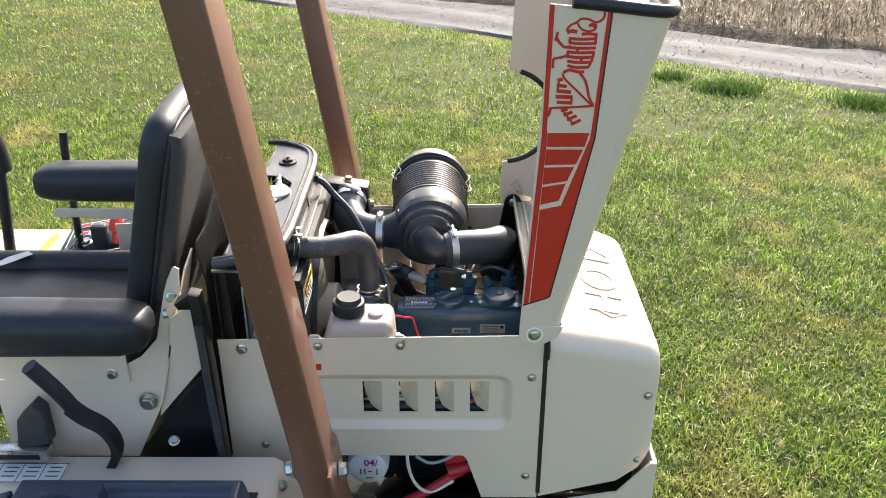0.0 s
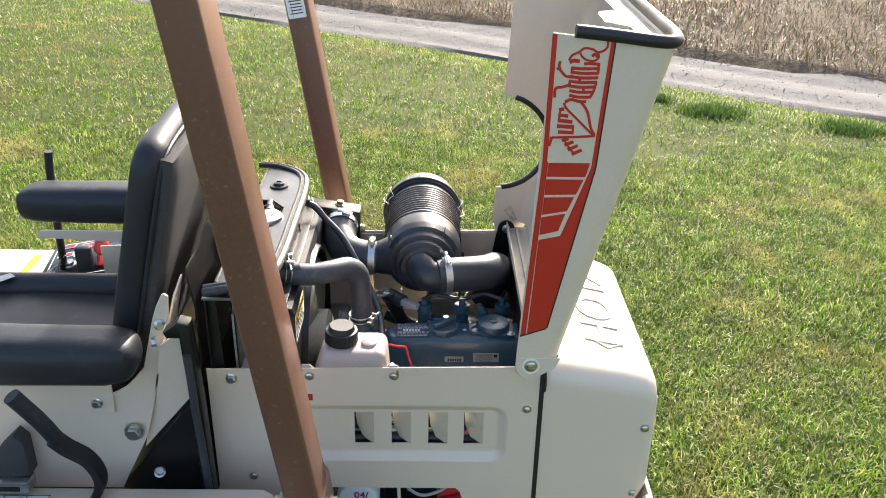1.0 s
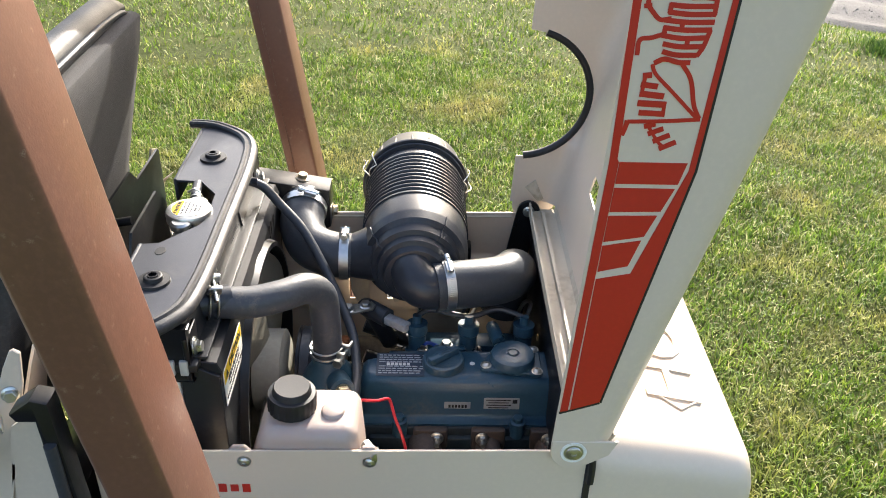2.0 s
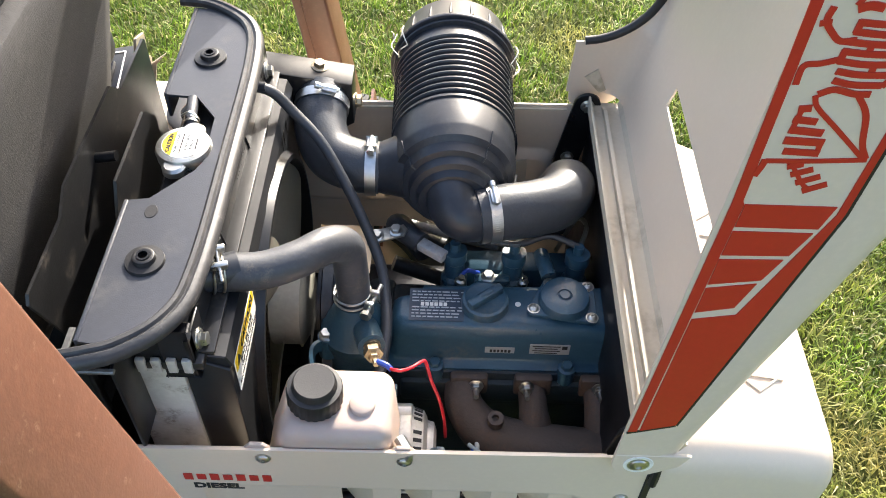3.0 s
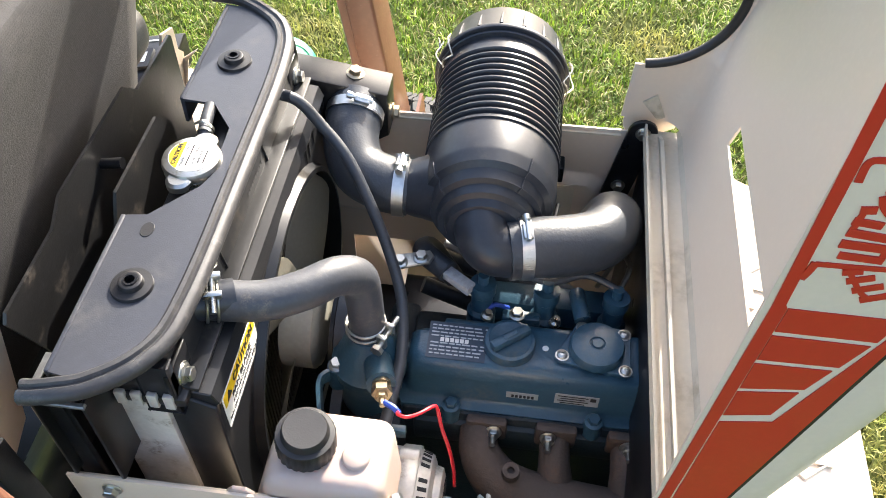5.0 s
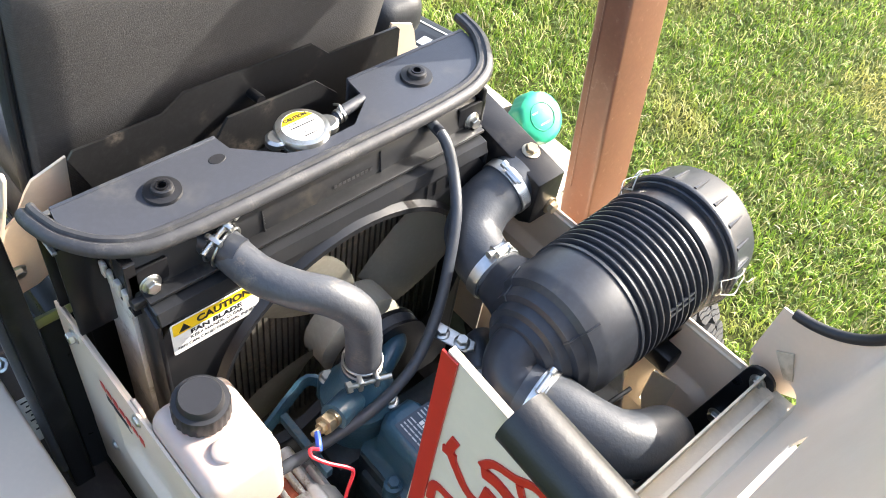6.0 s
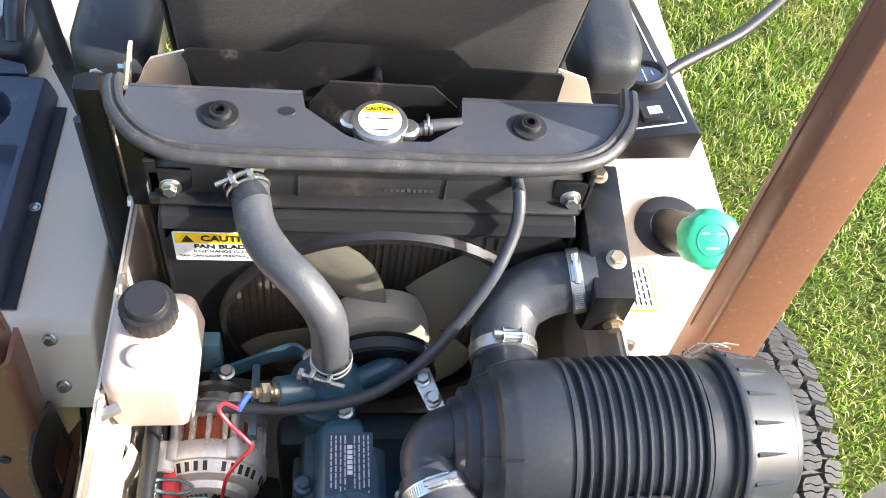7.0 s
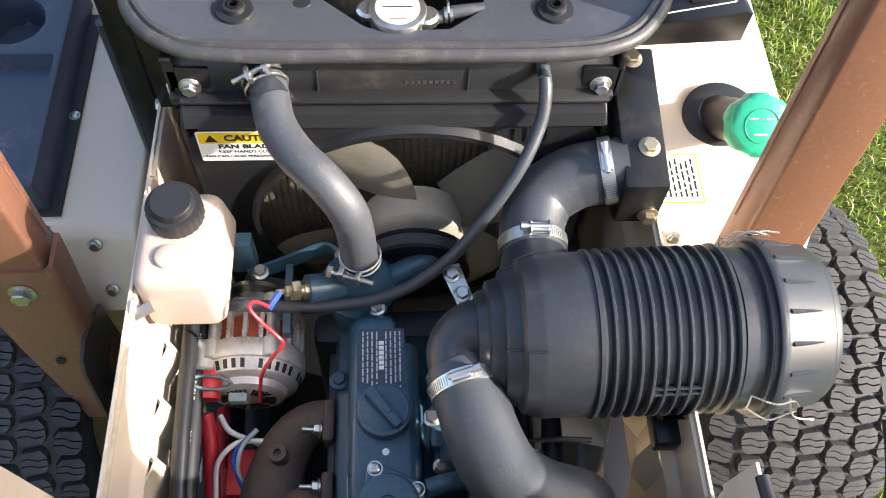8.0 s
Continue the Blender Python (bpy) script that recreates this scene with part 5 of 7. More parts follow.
tube(bm, [(-0.253, 1.537, 0.961), (-0.229, 1.540, 0.950), (-0.207, 1.536, 0.925), (-0.177, 1.518, 0.899), (-0.149, 1.489, 0.863), (-0.125, 1.457, 0.829), (-0.105, 1.417, 0.805), (-0.097, 1.380, 0.791), (-0.094, 1.338, 0.784), (-0.098, 1.288, 0.776), (-0.101, 1.245, 0.774), (-0.106, 1.20, 0.766)], 0.0062, 16, 6)
part("overflow_hose", bm, HOSE, mower, "thin black rubber overflow hose")

# ---- coolant bottle ----


def bottle():
    bm = bm_new()
    rbox(bm, -0.180, -0.077, 1.160, 1.237, 0.780, 0.867, 0.015, 5)
    for v in bm.verts:
        if v.co.z < 0.854 and v.co.x < -0.12:
            v.co.x -= 0.018 * min(1, max(0, (0.854 - v.co.z) / 0.03))
        if v.co.z < 0.850 and v.co.x > -0.09:
            v.co.x += 0.004 * min(1, max(0, (0.855 - v.co.z) / 0.03))
    lathe(bm, (-0.149, 1.198, 0.862), (0.05, 0, 1), [(0, 0.022), (0.012, 0.022), (0.012, 0)], 32)
    lathe(bm, (-0.105, 1.193, 0.865), (0, 0, 1), [(0, 0.0125), (0.005, 0.0120), (0.0062, 0.0105), (0.0062, 0)], 24)
    t = part("coolant_bottle", bm, TANK, mower, "milky white plastic coolant bottle with black screw cap", 50)
    bm = bm_new()
    lathe(bm, (-0.1485, 1.1975, 0.8695), (0.05, 0, 1), [(0, 0.0246), (0.001, 0.0258), (0.0180, 0.0258), (0.0205, 0.0246), (0.021, 0.0206), (0.022, 0.0200), (0.0265, 0.0196), (0.0285, 0.0182), (0.0280, 0.0)], 72,
          wobble=lambda j, n, h: -0.0013 if (j % 3 == 0 and 0.0005 < h < 0.02) else 0)
    part("screw_cap", bm, RUBBER, t, "black ribbed screw cap")
    for x in (-0.200, -0.066):
        bm = bm_new()
        prism(bm, [(x - 0.012, 0.822), (x + 0.012, 0.822), (x + 0.012, 0.842), (x + 0.006, 0.849), (x - 0.006, 0.849), (x - 0.012, 0.842)], "xz", 1.1590, 1.1630, 0.001)
        part("mounting_tab", bm, TANK, t)
    bm = bm_new()
    lathe(bm, (-0.064, 1.166, 0.838), (0.3, -0.5, 0), [(-0.012, 0), (-0.012, 0.006), (0.012, 0.006), (0.012, 0)], 6)
    part("tab_nut", bm, ZINC, t)


bottle()

# ---- air cleaner ----


def air_cleaner():
    start = Vector((-0.024, 1.468, 0.856))
    axis = (Vector((-0.028, 1.80, 0.863)) - start).normalized()

    def at(h):
        return start + axis * h
    R = 0.0735
    prof = [(0.0, 0), (0.0, 0.030), (0.002, 0.040), (0.010, 0.0435), (0.012, 0.0500), (0.022, 0.0525), (0.024, 0.0590), (0.036, 0.0620), (0.040, 0.0690), (0.052, 0.0725), (0.056, R), (0.098, R), (0.0985, R + 0.002), (0.102, R + 0.002), (0.1025, R)]
    ribs = 10
    for k in range(ribs):
        h = 0.106 + k * 0.0105
        prof += [(h, R - 0.0026), (h + 0.0030, R - 0.0026), (h + 0.0036, R + 0.0012), (h + 0.0044, R + 0.0022), (h + 0.0062, R + 0.0022), (h + 0.0070, R + 0.0012), (h + 0.0076, R - 0.0026)]
    prof += [(0.212, R - 0.003), (0.2125, R + 0.001), (0.214, R + 0.0032), (0.217, R + 0.0032), (0.2180, R - 0.003), (0.2195, R - 0.003), (0.2200, R - 0.0005), (0.238, R - 0.0010), (0.2385, R + 0.0045), (0.240, R + 0.0055), (0.2415, R + 0.0035), (0.2445, R + 0.0035), (0.2450, R + 0.0080), (0.2470, R + 0.0090), (0.250, R + 0.0085), (0.2505, R + 0.002)]
    bm = bm_new()
    lathe(bm, start, axis, prof, 72)
    can = part("air_cleaner", bm, PLASTIC, mower, "black ribbed plastic air cleaner canister", 40)
    bm = bm_new()
    lathe(bm, at(0.2515), axis, [(0, R + 0.0045), (0.004, R + 0.0045), (0.006, R + 0.003), (0.042, R - 0.0005), (0.0445, R - 0.0025), (0.0450, R - 0.005), (0.0505, R - 0.0065), (0.0525, R - 0.0085), (0.0525, R - 0.012), (0.050, R - 0.016), (0.050, 0)], 72)
    cap = part("end_cap", bm, PLASTIC, can, "black end cap with moulded ribs")
    q = turn_to(axis)
    for k in range(18):
        a = math.tau * k / 18 + 0.1
        d = (q @ Vector((math.cos(a), math.sin(a), 0)))
        bm = bm_new()
        tube(bm, [at(0.256) + d * (R + 0.0034), at(0.270) + d * (R + 0.0026), at(0.283) + d * (R + 0.0010)], [0.0026, 0.0017, 0.0005], 6, 1)
        part("cap_rib", bm, PLASTIC, cap)
    # small lugs across the ribs
    for ang in (22, 155, 205):
        for k in range(2):
            for j in range(4):
                a = radians(ang + k * 5)
                d = q @ Vector((math.cos(a), math.sin(a), 0))
                bm = bm_new()
                m = facing(at(0.148 + 0.0105 * j) + d * (R - 0.001), axis, d)
                rbox(bm, -0.004, 0.004, -0.0012, 0.0012, 0, 0.0028, 0, 1, m)
                part("rib_lug", bm, PLASTIC, can)
    # raised seams round the intake end
    for ang in (35, 125, 215, 305):
        a = radians(ang)
        d = q @ Vector((math.cos(a), math.sin(a), 0))
        bm = bm_new()
        tube(bm, [at(0.022) + d * 0.0530, at(0.024) + d * 0.0595, at(0.037) + d * 0.0630, at(0.041) + d * 0.0697, at(0.055) + d * (R + 0.0005)], 0.0011, 6, 1)
        part("moulding_seam", bm, PLASTIC, can)
    # wire latches
    for d, lead in ((Vector((-0.86, 0, 0.50)), -1), (Vector((0.88, 0, 0.12)), 1)):
        d = (d - axis * d.dot(axis)).normalized()
        s = axis.cross(d)
        bm = bm_new()
        c = at(0.246) + d * (R + 0.008)
        for o in (-0.010, 0.010):
            tube(bm, [at(0.228) + d * (R + 0.001) + s * o, c + s * o * 1.4 + d * 0.004, at(0.262) + d * (R + 0.009) + s * o * 1.2, at(0.272) + d * (R + 0.007) + s * (o * 0.4 + 0.006 * lead)], 0.0009, 6, 5)
        tube(bm, [at(0.228) + d * (R + 0.002) - s * 0.011, at(0.226) + d * (R + 0.007), at(0.228) + d * (R + 0.002) + s * 0.011], 0.0009, 6, 4)
        tube(bm, [at(0.258) + d * (R + 0.008) - s * 0.016, at(0.268) + d * (R + 0.012) + s * 0.010 * lead, at(0.290) + d * (R + 0.010) + s * 0.022 * lead], 0.0009, 6, 4)
        part("wire_latch", bm, ZINC, can, "bent wire latch")
    # intake stub and outlet elbow moulded on the canister
    bm = bm_new()
    tube(bm, [(-0.020, 1.532, 0.866), (-0.060, 1.532, 0.856), (-0.098, 1.531, 0.850), (-0.118, 1.531, 0.848)], [0.050, 0.046, 0.034, 0.0285], 28, 6)
    part("intake_stub", bm, PLASTIC, can)
    bm = bm_new()
    tube(bm, [(-0.025, 1.490, 0.868), (-0.026, 1.468, 0.861), (-0.015, 1.456, 0.852), (0.004, 1.457, 0.848), (0.026, 1.462, 0.848)], [0.029, 0.0295, 0.030, 0.0295, 0.029], 28, 8)
    part("outlet_elbow", bm, PLASTIC, can, "black plastic outlet elbow")
    # strap bracket below
    bm = bm_new()
    lathe(bm, at(0.165), axis, [(0, R + 0.0030), (0, R + 0.0065), (0.030, R + 0.0065), (0.030, R + 0.0030), (0, R + 0.0030)], 48)
    bmesh.ops.bisect_plane(bm, geom=list(bm.verts) + list(bm.edges) + list(bm.faces), plane_co=at(0.165) - Vector((0, 0, 0.03)), plane_no=(0, 0, 1), clear_outer=True)
    rbox(bm, -0.10, 0.06, 1.635, 1.668, 0.775, 0.80, 0.003)
    part("mounting_band", bm, BLACK, can, "black steel mounting band")


air_cleaner()
# intake duct: elbow from a black bracket to the canister
bm = bm_new()
tube(bm, [(-0.112, 1.531, 0.848), (-0.140, 1.532, 0.850), (-0.170, 1.544, 0.856), (-0.185, 1.572, 0.868), (-0.187, 1.600, 0.877), (-0.187, 1.625, 0.882)], 0.0315, 28, 8)
duct = part("intake_elbow", bm, HOSE, mower, "dusty black rubber intake elbow")
band_clamp((-0.122, 1.531, 0.848), (-1, 0.0, 0.02), 0.0315, duct, (0.1, 0.05, 1))
band_clamp((-0.187, 1.606, 0.879), (0, 1, 0.28), 0.0315, duct, (0.35, -0.3, 0.9))
bm = bm_new()
tube(bm, [(0.002, 1.456, 0.848), (0.030, 1.463, 0.848), (0.064, 1.472, 0.846), (0.095, 1.488, 0.842), (0.112, 1.516, 0.834), (0.115, 1.545, 0.815), (0.110, 1.562, 0.78), (0.105, 1.565, 0.74)], 0.0325, 28, 8)
duct = part("engine_intake_pipe", bm, HOSE, mower, "thick black rubber intake pipe")
band_clamp((0.019, 1.461, 0.848), (1, 0.22, 0), 0.0325, duct, (0.0, -0.25, 1))
# bracket that holds the intake elbow
bm = bm_new()
prism(bm, [(-0.298, 0.928), (-0.150, 0.905), (-0.150, 0.845), (-0.165, 0.835), (-0.298, 0.835)], "xz", 1.614, 1.656, 0.0025)
br = part("intake_bracket", bm, BLACK, mower, "black folded steel intake bracket")
for p, ax in (((-0.287, 1.634, 0.9258), (0.15, 0, 1)), ((-0.191, 1.640, 0.9112), (0.15, 0, 1)), ((-0.1500, 1.645, 0.857), (1, 0, 0))):
    fasten(BOLT_GOLD, p, ax, br)

# ---- engine ----


def engine():
    # block, timing cover and rail wear a darker enamel than the valve cover
    bm = bm_new()
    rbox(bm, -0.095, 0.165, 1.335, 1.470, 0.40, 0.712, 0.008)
    eng = part("engine", bm, ENGINE_DARK, mower, "blue-green three-cylinder diesel engine, darker lower down")
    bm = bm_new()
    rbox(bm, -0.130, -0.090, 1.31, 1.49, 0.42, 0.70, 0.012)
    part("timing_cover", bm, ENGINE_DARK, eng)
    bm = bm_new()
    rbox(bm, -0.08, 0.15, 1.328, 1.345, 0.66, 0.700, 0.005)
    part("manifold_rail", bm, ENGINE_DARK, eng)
    # valve cover: skirt, shoulder and raised lid
    def ring(z, g, tail=0.0):
        return [(-0.082 + g, 1.352 + g), (-0.092 + g, 1.364 + g * 0.5), (-0.092 + g, 1.394), (-0.082 + g, 1.402 - g * 0.5), (-0.060, 1.404 - g), (-0.055, 1.421 - g), (0.160 - g, 1.424 - g), (0.160 - g, 1.352 + g)], z
    bm = bm_new()
    layers = [ring(0.705, -0.012), ring(0.714, -0.012), ring(0.716, -0.004), ring(0.722, -0.001), ring(0.752, 0.0), ring(0.768, 0.0025), ring(0.7745, 0.008), ring(0.7755, 0.014)]
    vs = [[bm.verts.new((x, y, z)) for x, y in pts] for pts, z in layers]
    for a, b in zip(vs, vs[1:]):
        for j in range(len(a)):
            k = (j + 1) % len(a)
            bm.faces.new((a[j], a[k], b[k], b[j]))
    bm.faces.new(vs[-1]), bm.faces.new(list(reversed(vs[0])))
    bmesh.ops.recalc_face_normals(bm, faces=bm.faces)
    cover = part("valve_cover", bm, ENGINE, eng, "blue-green cast valve cover", 50)
    # oil filler cap with a grip
    c = Vector((0.015, 1.387, 0.7755))
    bm = bm_new()
    lathe(bm, c, (0, 0, 1), [(0, 0.0270), (0.006, 0.0270), (0.010, 0.0258), (0.011, 0.0225), (0.010, 0.0205), (0.010, 0)], 40)
    rbox(bm, -0.0235, 0.0235, -0.0055, 0.0055, 0.008, 0.0195, 0.003, 2, Matrix.Translation(c) @ Matrix.Rotation(radians(38), 4, "Z"))
    rbox(bm, -0.0085, 0.0085, -0.0032, 0.0032, 0.018, 0.0205, 0.001, 1, Matrix.Translation(c) @ Matrix.Rotation(radians(38), 4, "Z"))
    part("oil_cap", bm, ENGINE, cover, "blue-green oil filler cap with a raised grip")
    bm = bm_new()
    disc(bm, (0.053, 1.388, 0.7755), (0, 0, 1), 0.0034, 0.001, 14, 0.0003)
    part("paint_dot", bm, WHITE, cover, "white paint dot")
    # breather lid on its triangular flange
    c = Vector((0.104, 1.390, 0.7755))
    bm = bm_new()
    hull = []
    for i, (cx, cy) in enumerate(((0.030, -0.022), (0.030, 0.022), (-0.014, 0.026), (-0.034, -0.012))):
        a0 = (-70, 20, 95, 185)[i]
        for k in range(5):
            a = radians(a0 + 18 * k - 10)
            hull.append((c.x + cx + 0.0075 * math.cos(a), c.y + cy + 0.0075 * math.sin(a)))
    prism(bm, hull, "xy", 0.7750, 0.7815, 0.0012, 1)
    lathe(bm, c + Vector((0.001, 0, 0.006)), (0, 0, 1), [(0, 0.0290), (0.007, 0.0285), (0.0105, 0.0270), (0.0115, 0.0240), (0.0115, 0.0085), (0.0100, 0.0078), (0.0105, 0.0062), (0.0125, 0.0055), (0.0125, 0)], 44)
    lid = part("breather_lid", bm, ENGINE, cover, "round blue-green breather lid")
    for dx, dy in ((0.031, -0.023), (0.030, 0.022), (-0.034, -0.012), (-0.014, 0.026)):
        fasten(SCREW, c + Vector((dx, dy, 0.006)), (0, 0, 1), lid, "screw")
    bm = bm_new()
    tube(bm, [(0.090, 1.425, 0.782), (0.085, 1.445, 0.784), (0.083, 1.462, 0.780)], 0.009, 14, 4)
    part("breather_pipe", bm, ENGINE, cover)
    # label plate on the cover
    m = facing((-0.040, 1.384, 0.7757), (1, 0, 0), (0, 0, 1))
    lab = sticker("data_label", m, 0.062, 0.046, PLATE_INK, cover, "dark data label with white print", 0.0004, 0.001)
    up = m @ Matrix.Translation((0, 0, 0.0004))
    rng = random.Random(4)
    words = []
    for k in range(9):
        x = -0.028
        while x < 0.026 and k != 4:
            w = rng.uniform(0.003, 0.009)
            words.append((x + w / 2, 0.0185 - 0.0045 * k, min(w, 0.028 - x), 0.0015))
            x += w + 0.0014
    bars("print", up, GREY_INK, words, lab)
    bars("maker_mark", up, WHITE, [(-0.016 + 0.0052 * k, 0.0005, 0.0040, 0.0050) for k in range(6)], lab)
    for x, w, mat in ((0.034, 0.034, SILVER), (0.091, 0.046, SILVER)):
        m = facing((x, 1.3518, 0.736 if w < 0.04 else 0.739), (1, 0, 0), (0, -1, 0))
        lab = sticker("serial_label", m, w, 0.012 if w < 0.04 else 0.021, mat, cover, "silver serial number label", 0.0005, 0.001)
        up = m @ Matrix.Translation((0, 0, 0.0005))
        if w < 0.04:
            bars("print", up, INK, [(-0.010 + 0.0042 * k, -0.001, 0.0028, 0.0048) for k in range(6)], lab)
        else:
            bars("print", up, INK, [(-0.004, 0.007 - 0.0042 * k, 0.032 - 0.006 * (k % 2), 0.0012) for k in range(4)] + [(0.017, 0.005, 0.006, 0.006)], lab)
    # cover bolts along both sides
    for x in (-0.040, 0.112):
        bm = bm_new()
        lathe(bm, (x, 1.340, 0.690), (0, 0, 1), [(0, 0), (0, 0.011), (0.030, 0.010), (0.030, 0)], 20)
        boss = part("bolt_boss", bm, ENGINE, eng)
        fasten(BOLT_BLUE, (x, 1.340, 0.720), (0, 0, 1), boss)
    # injectors and pipes at the far side
    for x in (-0.020, 0.050, 0.125):
        bm = bm_new()
        lathe(bm, (x, 1.445, 0.70), (0, 0.10, 1), [(0, 0), (0, 0.016), (0.05, 0.016), (0.055, 0.012), (0.075, 0.012), (0.078, 0.0145), (0.092, 0.0145), (0.092, 0.006), (0.104, 0.006), (0.104, 0)], 16)
        part("injector", bm, ENGINE, eng, "blue-green painted injector holder")
    bm = bm_new()
    tube(bm, [(-0.02, 1.458, 0.80), (0.0, 1.466, 0.805), (0.05, 1.458, 0.80), (0.09, 1.468, 0.806), (0.125, 1.458, 0.80)], 0.004, 10, 6)
    part("leak_off_pipe", bm, HOSE, eng)
    for k, x in enumerate((-0.02, 0.05, 0.125)):
        bm = bm_new()
        tube(bm, [(x, 1.455, 0.795), (x + 0.012, 1.49, 0.80), (x + 0.006, 1.53, 0.77), (x - 0.01, 1.54, 0.70)], 0.003, 8, 6)
        part("fuel_pipe", bm, ZINC, eng)
    bm = bm_new()
    rbox(bm, 0.004, 0.046, 1.430, 1.443, 0.735, 0.765, 0.003)
    part("lifting_eye", bm, ENGINE, eng)
    fasten(BOLT, (0.020, 1.432, 0.770), (0, 0, 1), eng)
    bm = bm_new()
    rbox(bm, -0.030, 0.14, 1.465, 1.50, 0.62, 0.745, 0.008)
    part("intake_manifold", bm, ENGINE, eng, "blue-green intake manifold")
    # small drain clips beside the cover
    for p in ((-0.013, 1.435, 0.755), (0.062, 1.438, 0.753)):
        bm = bm_new()
        lathe(bm, p, (0.2, 0.1, 1), [(0, 0), (0, 0.007), (0.004, 0.007), (0.006, 0.004), (0.010, 0.004), (0.010, 0)], 12)
        part("terminal", bm, ZINC, eng)
    bm = bm_new()
    tube(bm, [(-0.013, 1.440, 0.760), (-0.005, 1.448, 0.762), (0.01, 1.455, 0.75)], 0.0028, 8, 4)
    part("blue_lead", bm, BLUEWIRE, eng)
    # connector with pale plug
    bm = bm_new()
    rbox(bm, -0.020, 0.020, -0.007, 0.007, -0.006, 0.006, 0.002, 2, Matrix.Translation((-0.048, 1.455, 0.79)) @ Matrix.Rotation(radians(-35), 4, "Z"))
    part("wire_plug", bm, TAPE, eng, "pale grey wiring plug")
    bm = bm_new()
    tube(bm, [(-0.06, 1.465, 0.79), (-0.09, 1.49, 0.79), (-0.085, 1.52, 0.76), (-0.06, 1.53, 0.70)], 0.013, 14, 6)
    part("loom_sleeve", bm, HOSE, eng, "black wiring loom sleeve")
    bm = bm_new()
    prism(bm, [(-0.122, 1.443), (-0.080, 1.459), (-0.076, 1.469), (-0.082, 1.477), (-0.126, 1.463)], "xy", 0.806, 0.810, 0.001, 1)
    st = part("alternator_stay", bm, ZINC, eng, "bare steel stay with two bolts")
    fasten(BOLT, (-0.112, 1.455, 0.810), (0, 0, 1), st), fasten(BOLT, (-0.090, 1.464, 0.810), (0, 0, 1), st)
    # thermostat housing
    bm = bm_new()
    lathe(bm, (-0.130, 1.362, 0.69), (0, 0, 1), [(0, 0), (0, 0.034), (0.030, 0.034), (0.050, 0.036), (0.060, 0.040), (0.072, 0.040), (0.075, 0.037), (0.092, 0.030), (0.104, 0.022), (0.118, 0.0195), (0.118, 0)], 36)
    tube(bm, [(-0.125, 1.362, 0.775), (-0.115, 1.335, 0.785), (-0.108, 1.312, 0.792)], 0.015, 18, 4)
    tube(bm, [(-0.130, 1.375, 0.755), (-0.140, 1.405, 0.765), (-0.153, 1.430, 0.765), (-0.168, 1.440, 0.750), (-0.172, 1.440, 0.71)], 0.0125, 16, 6)
    th = part("thermostat_housing", bm, ENGINE, eng, "blue-green thermostat housing")
    for p in ((-0.162, 1.345, 0.762), (-0.100, 1.380, 0.762)):
        bm = bm_new()
        lathe(bm, p, (0, 0, 1), [(-0.03, 0), (-0.03, 0.011), (0.002, 0.010), (0.002, 0)], 18)
        part("bolt_boss", bm, ENGINE, th)
        fasten(BOLT, (p[0], p[1], p[2] + 0.002), (0, 0, 1), th)
    bm = bm_new()
    ax = Vector((0.006, -0.027, 0.008))
    p = Vector((-0.108, 1.314, 0.792))
    lathe(bm, p, ax, [(-0.004, 0), (-0.004, 0.0095), (0.006, 0.0095), (0.006, 0.0070), (0.012, 0.0070)], 14)
    lathe(bm, p + ax.normalized() * 0.010, ax, [(0, 0), (0, 0.0105), (0.008, 0.0105), (0.008, 0.006), (0.014, 0.006), (0.014, 0.0030), (0.024, 0.0030), (0.024, 0)], 6)
    part("temperature_sensor", bm, BRASS, th, "brass temperature sensor")
    bm = bm_new()
    tube(bm, [(-0.100, 1.286, 0.802), (-0.090, 1.281, 0.803), (-0.084, 1.277, 0.800)], 0.0032, 8, 3)
    part("blue_terminal", bm, BLUEWIRE, th)
    bm = bm_new()
    tube(bm, [(-0.085, 1.278, 0.801), (-0.083, 1.266, 0.818), (-0.074, 1.262, 0.822), (-0.064, 1.272, 0.813), (-0.053, 1.287, 0.803), (-0.049, 1.291, 0.794), (-0.043, 1.280, 0.778), (-0.034, 1.268, 0.760), (-0.028, 1.262, 0.730), (-0.026, 1.258, 0.70)], 0.0019, 8, 6)
    part("red_lead", bm, REDWIRE, eng, "thin red wire")
    bm = bm_new()
    tube(bm, [(-0.160, 1.345, 0.752), (-0.176, 1.330, 0.756), (-0.172, 1.305, 0.750), (-0.162, 1.275, 0.745), (-0.152, 1.245, 0.742)], 0.006, 10, 4, section=[(-0.002, -0.009), (0.002, -0.009), (0.002, 0.009), (-0.002, 0.009)], up=(0, 0, 1))
    part("blue_stay", bm, ENGINE, eng)
    # exhaust manifold
    bm = bm_new()
    tube(bm, [(-0.008, 1.332, 0.694), (-0.004, 1.306, 0.688), (0.016, 1.284, 0.674), (0.048, 1.272, 0.662), (0.090, 1.266, 0.656), (0.158, 1.262, 0.652)], [0.020, 0.022, 0.026, 0.031, 0.034, 0.034], 22, 6)
    lathe(bm, (0.030, 1.281, 0.69), (0, -0.1, 1), [(0, 0), (0, 0.010), (0.018, 0.009), (0.018, 0.004), (0.012, 0.004), (0.012, 0)], 16)
    man = part("exhaust_manifold", bm, RUST, eng, "rust-brown cast exhaust manifold", 45)
    for x in (0.074, 0.150):
        bm = bm_new()
        tube(bm, [(x, 1.332, 0.694), (x + 0.002, 1.305, 0.682), (x + 0.006, 1.280, 0.660)], [0.016, 0.017, 0.022], 18, 5)
        part("manifold_runner", bm, RUST, man)
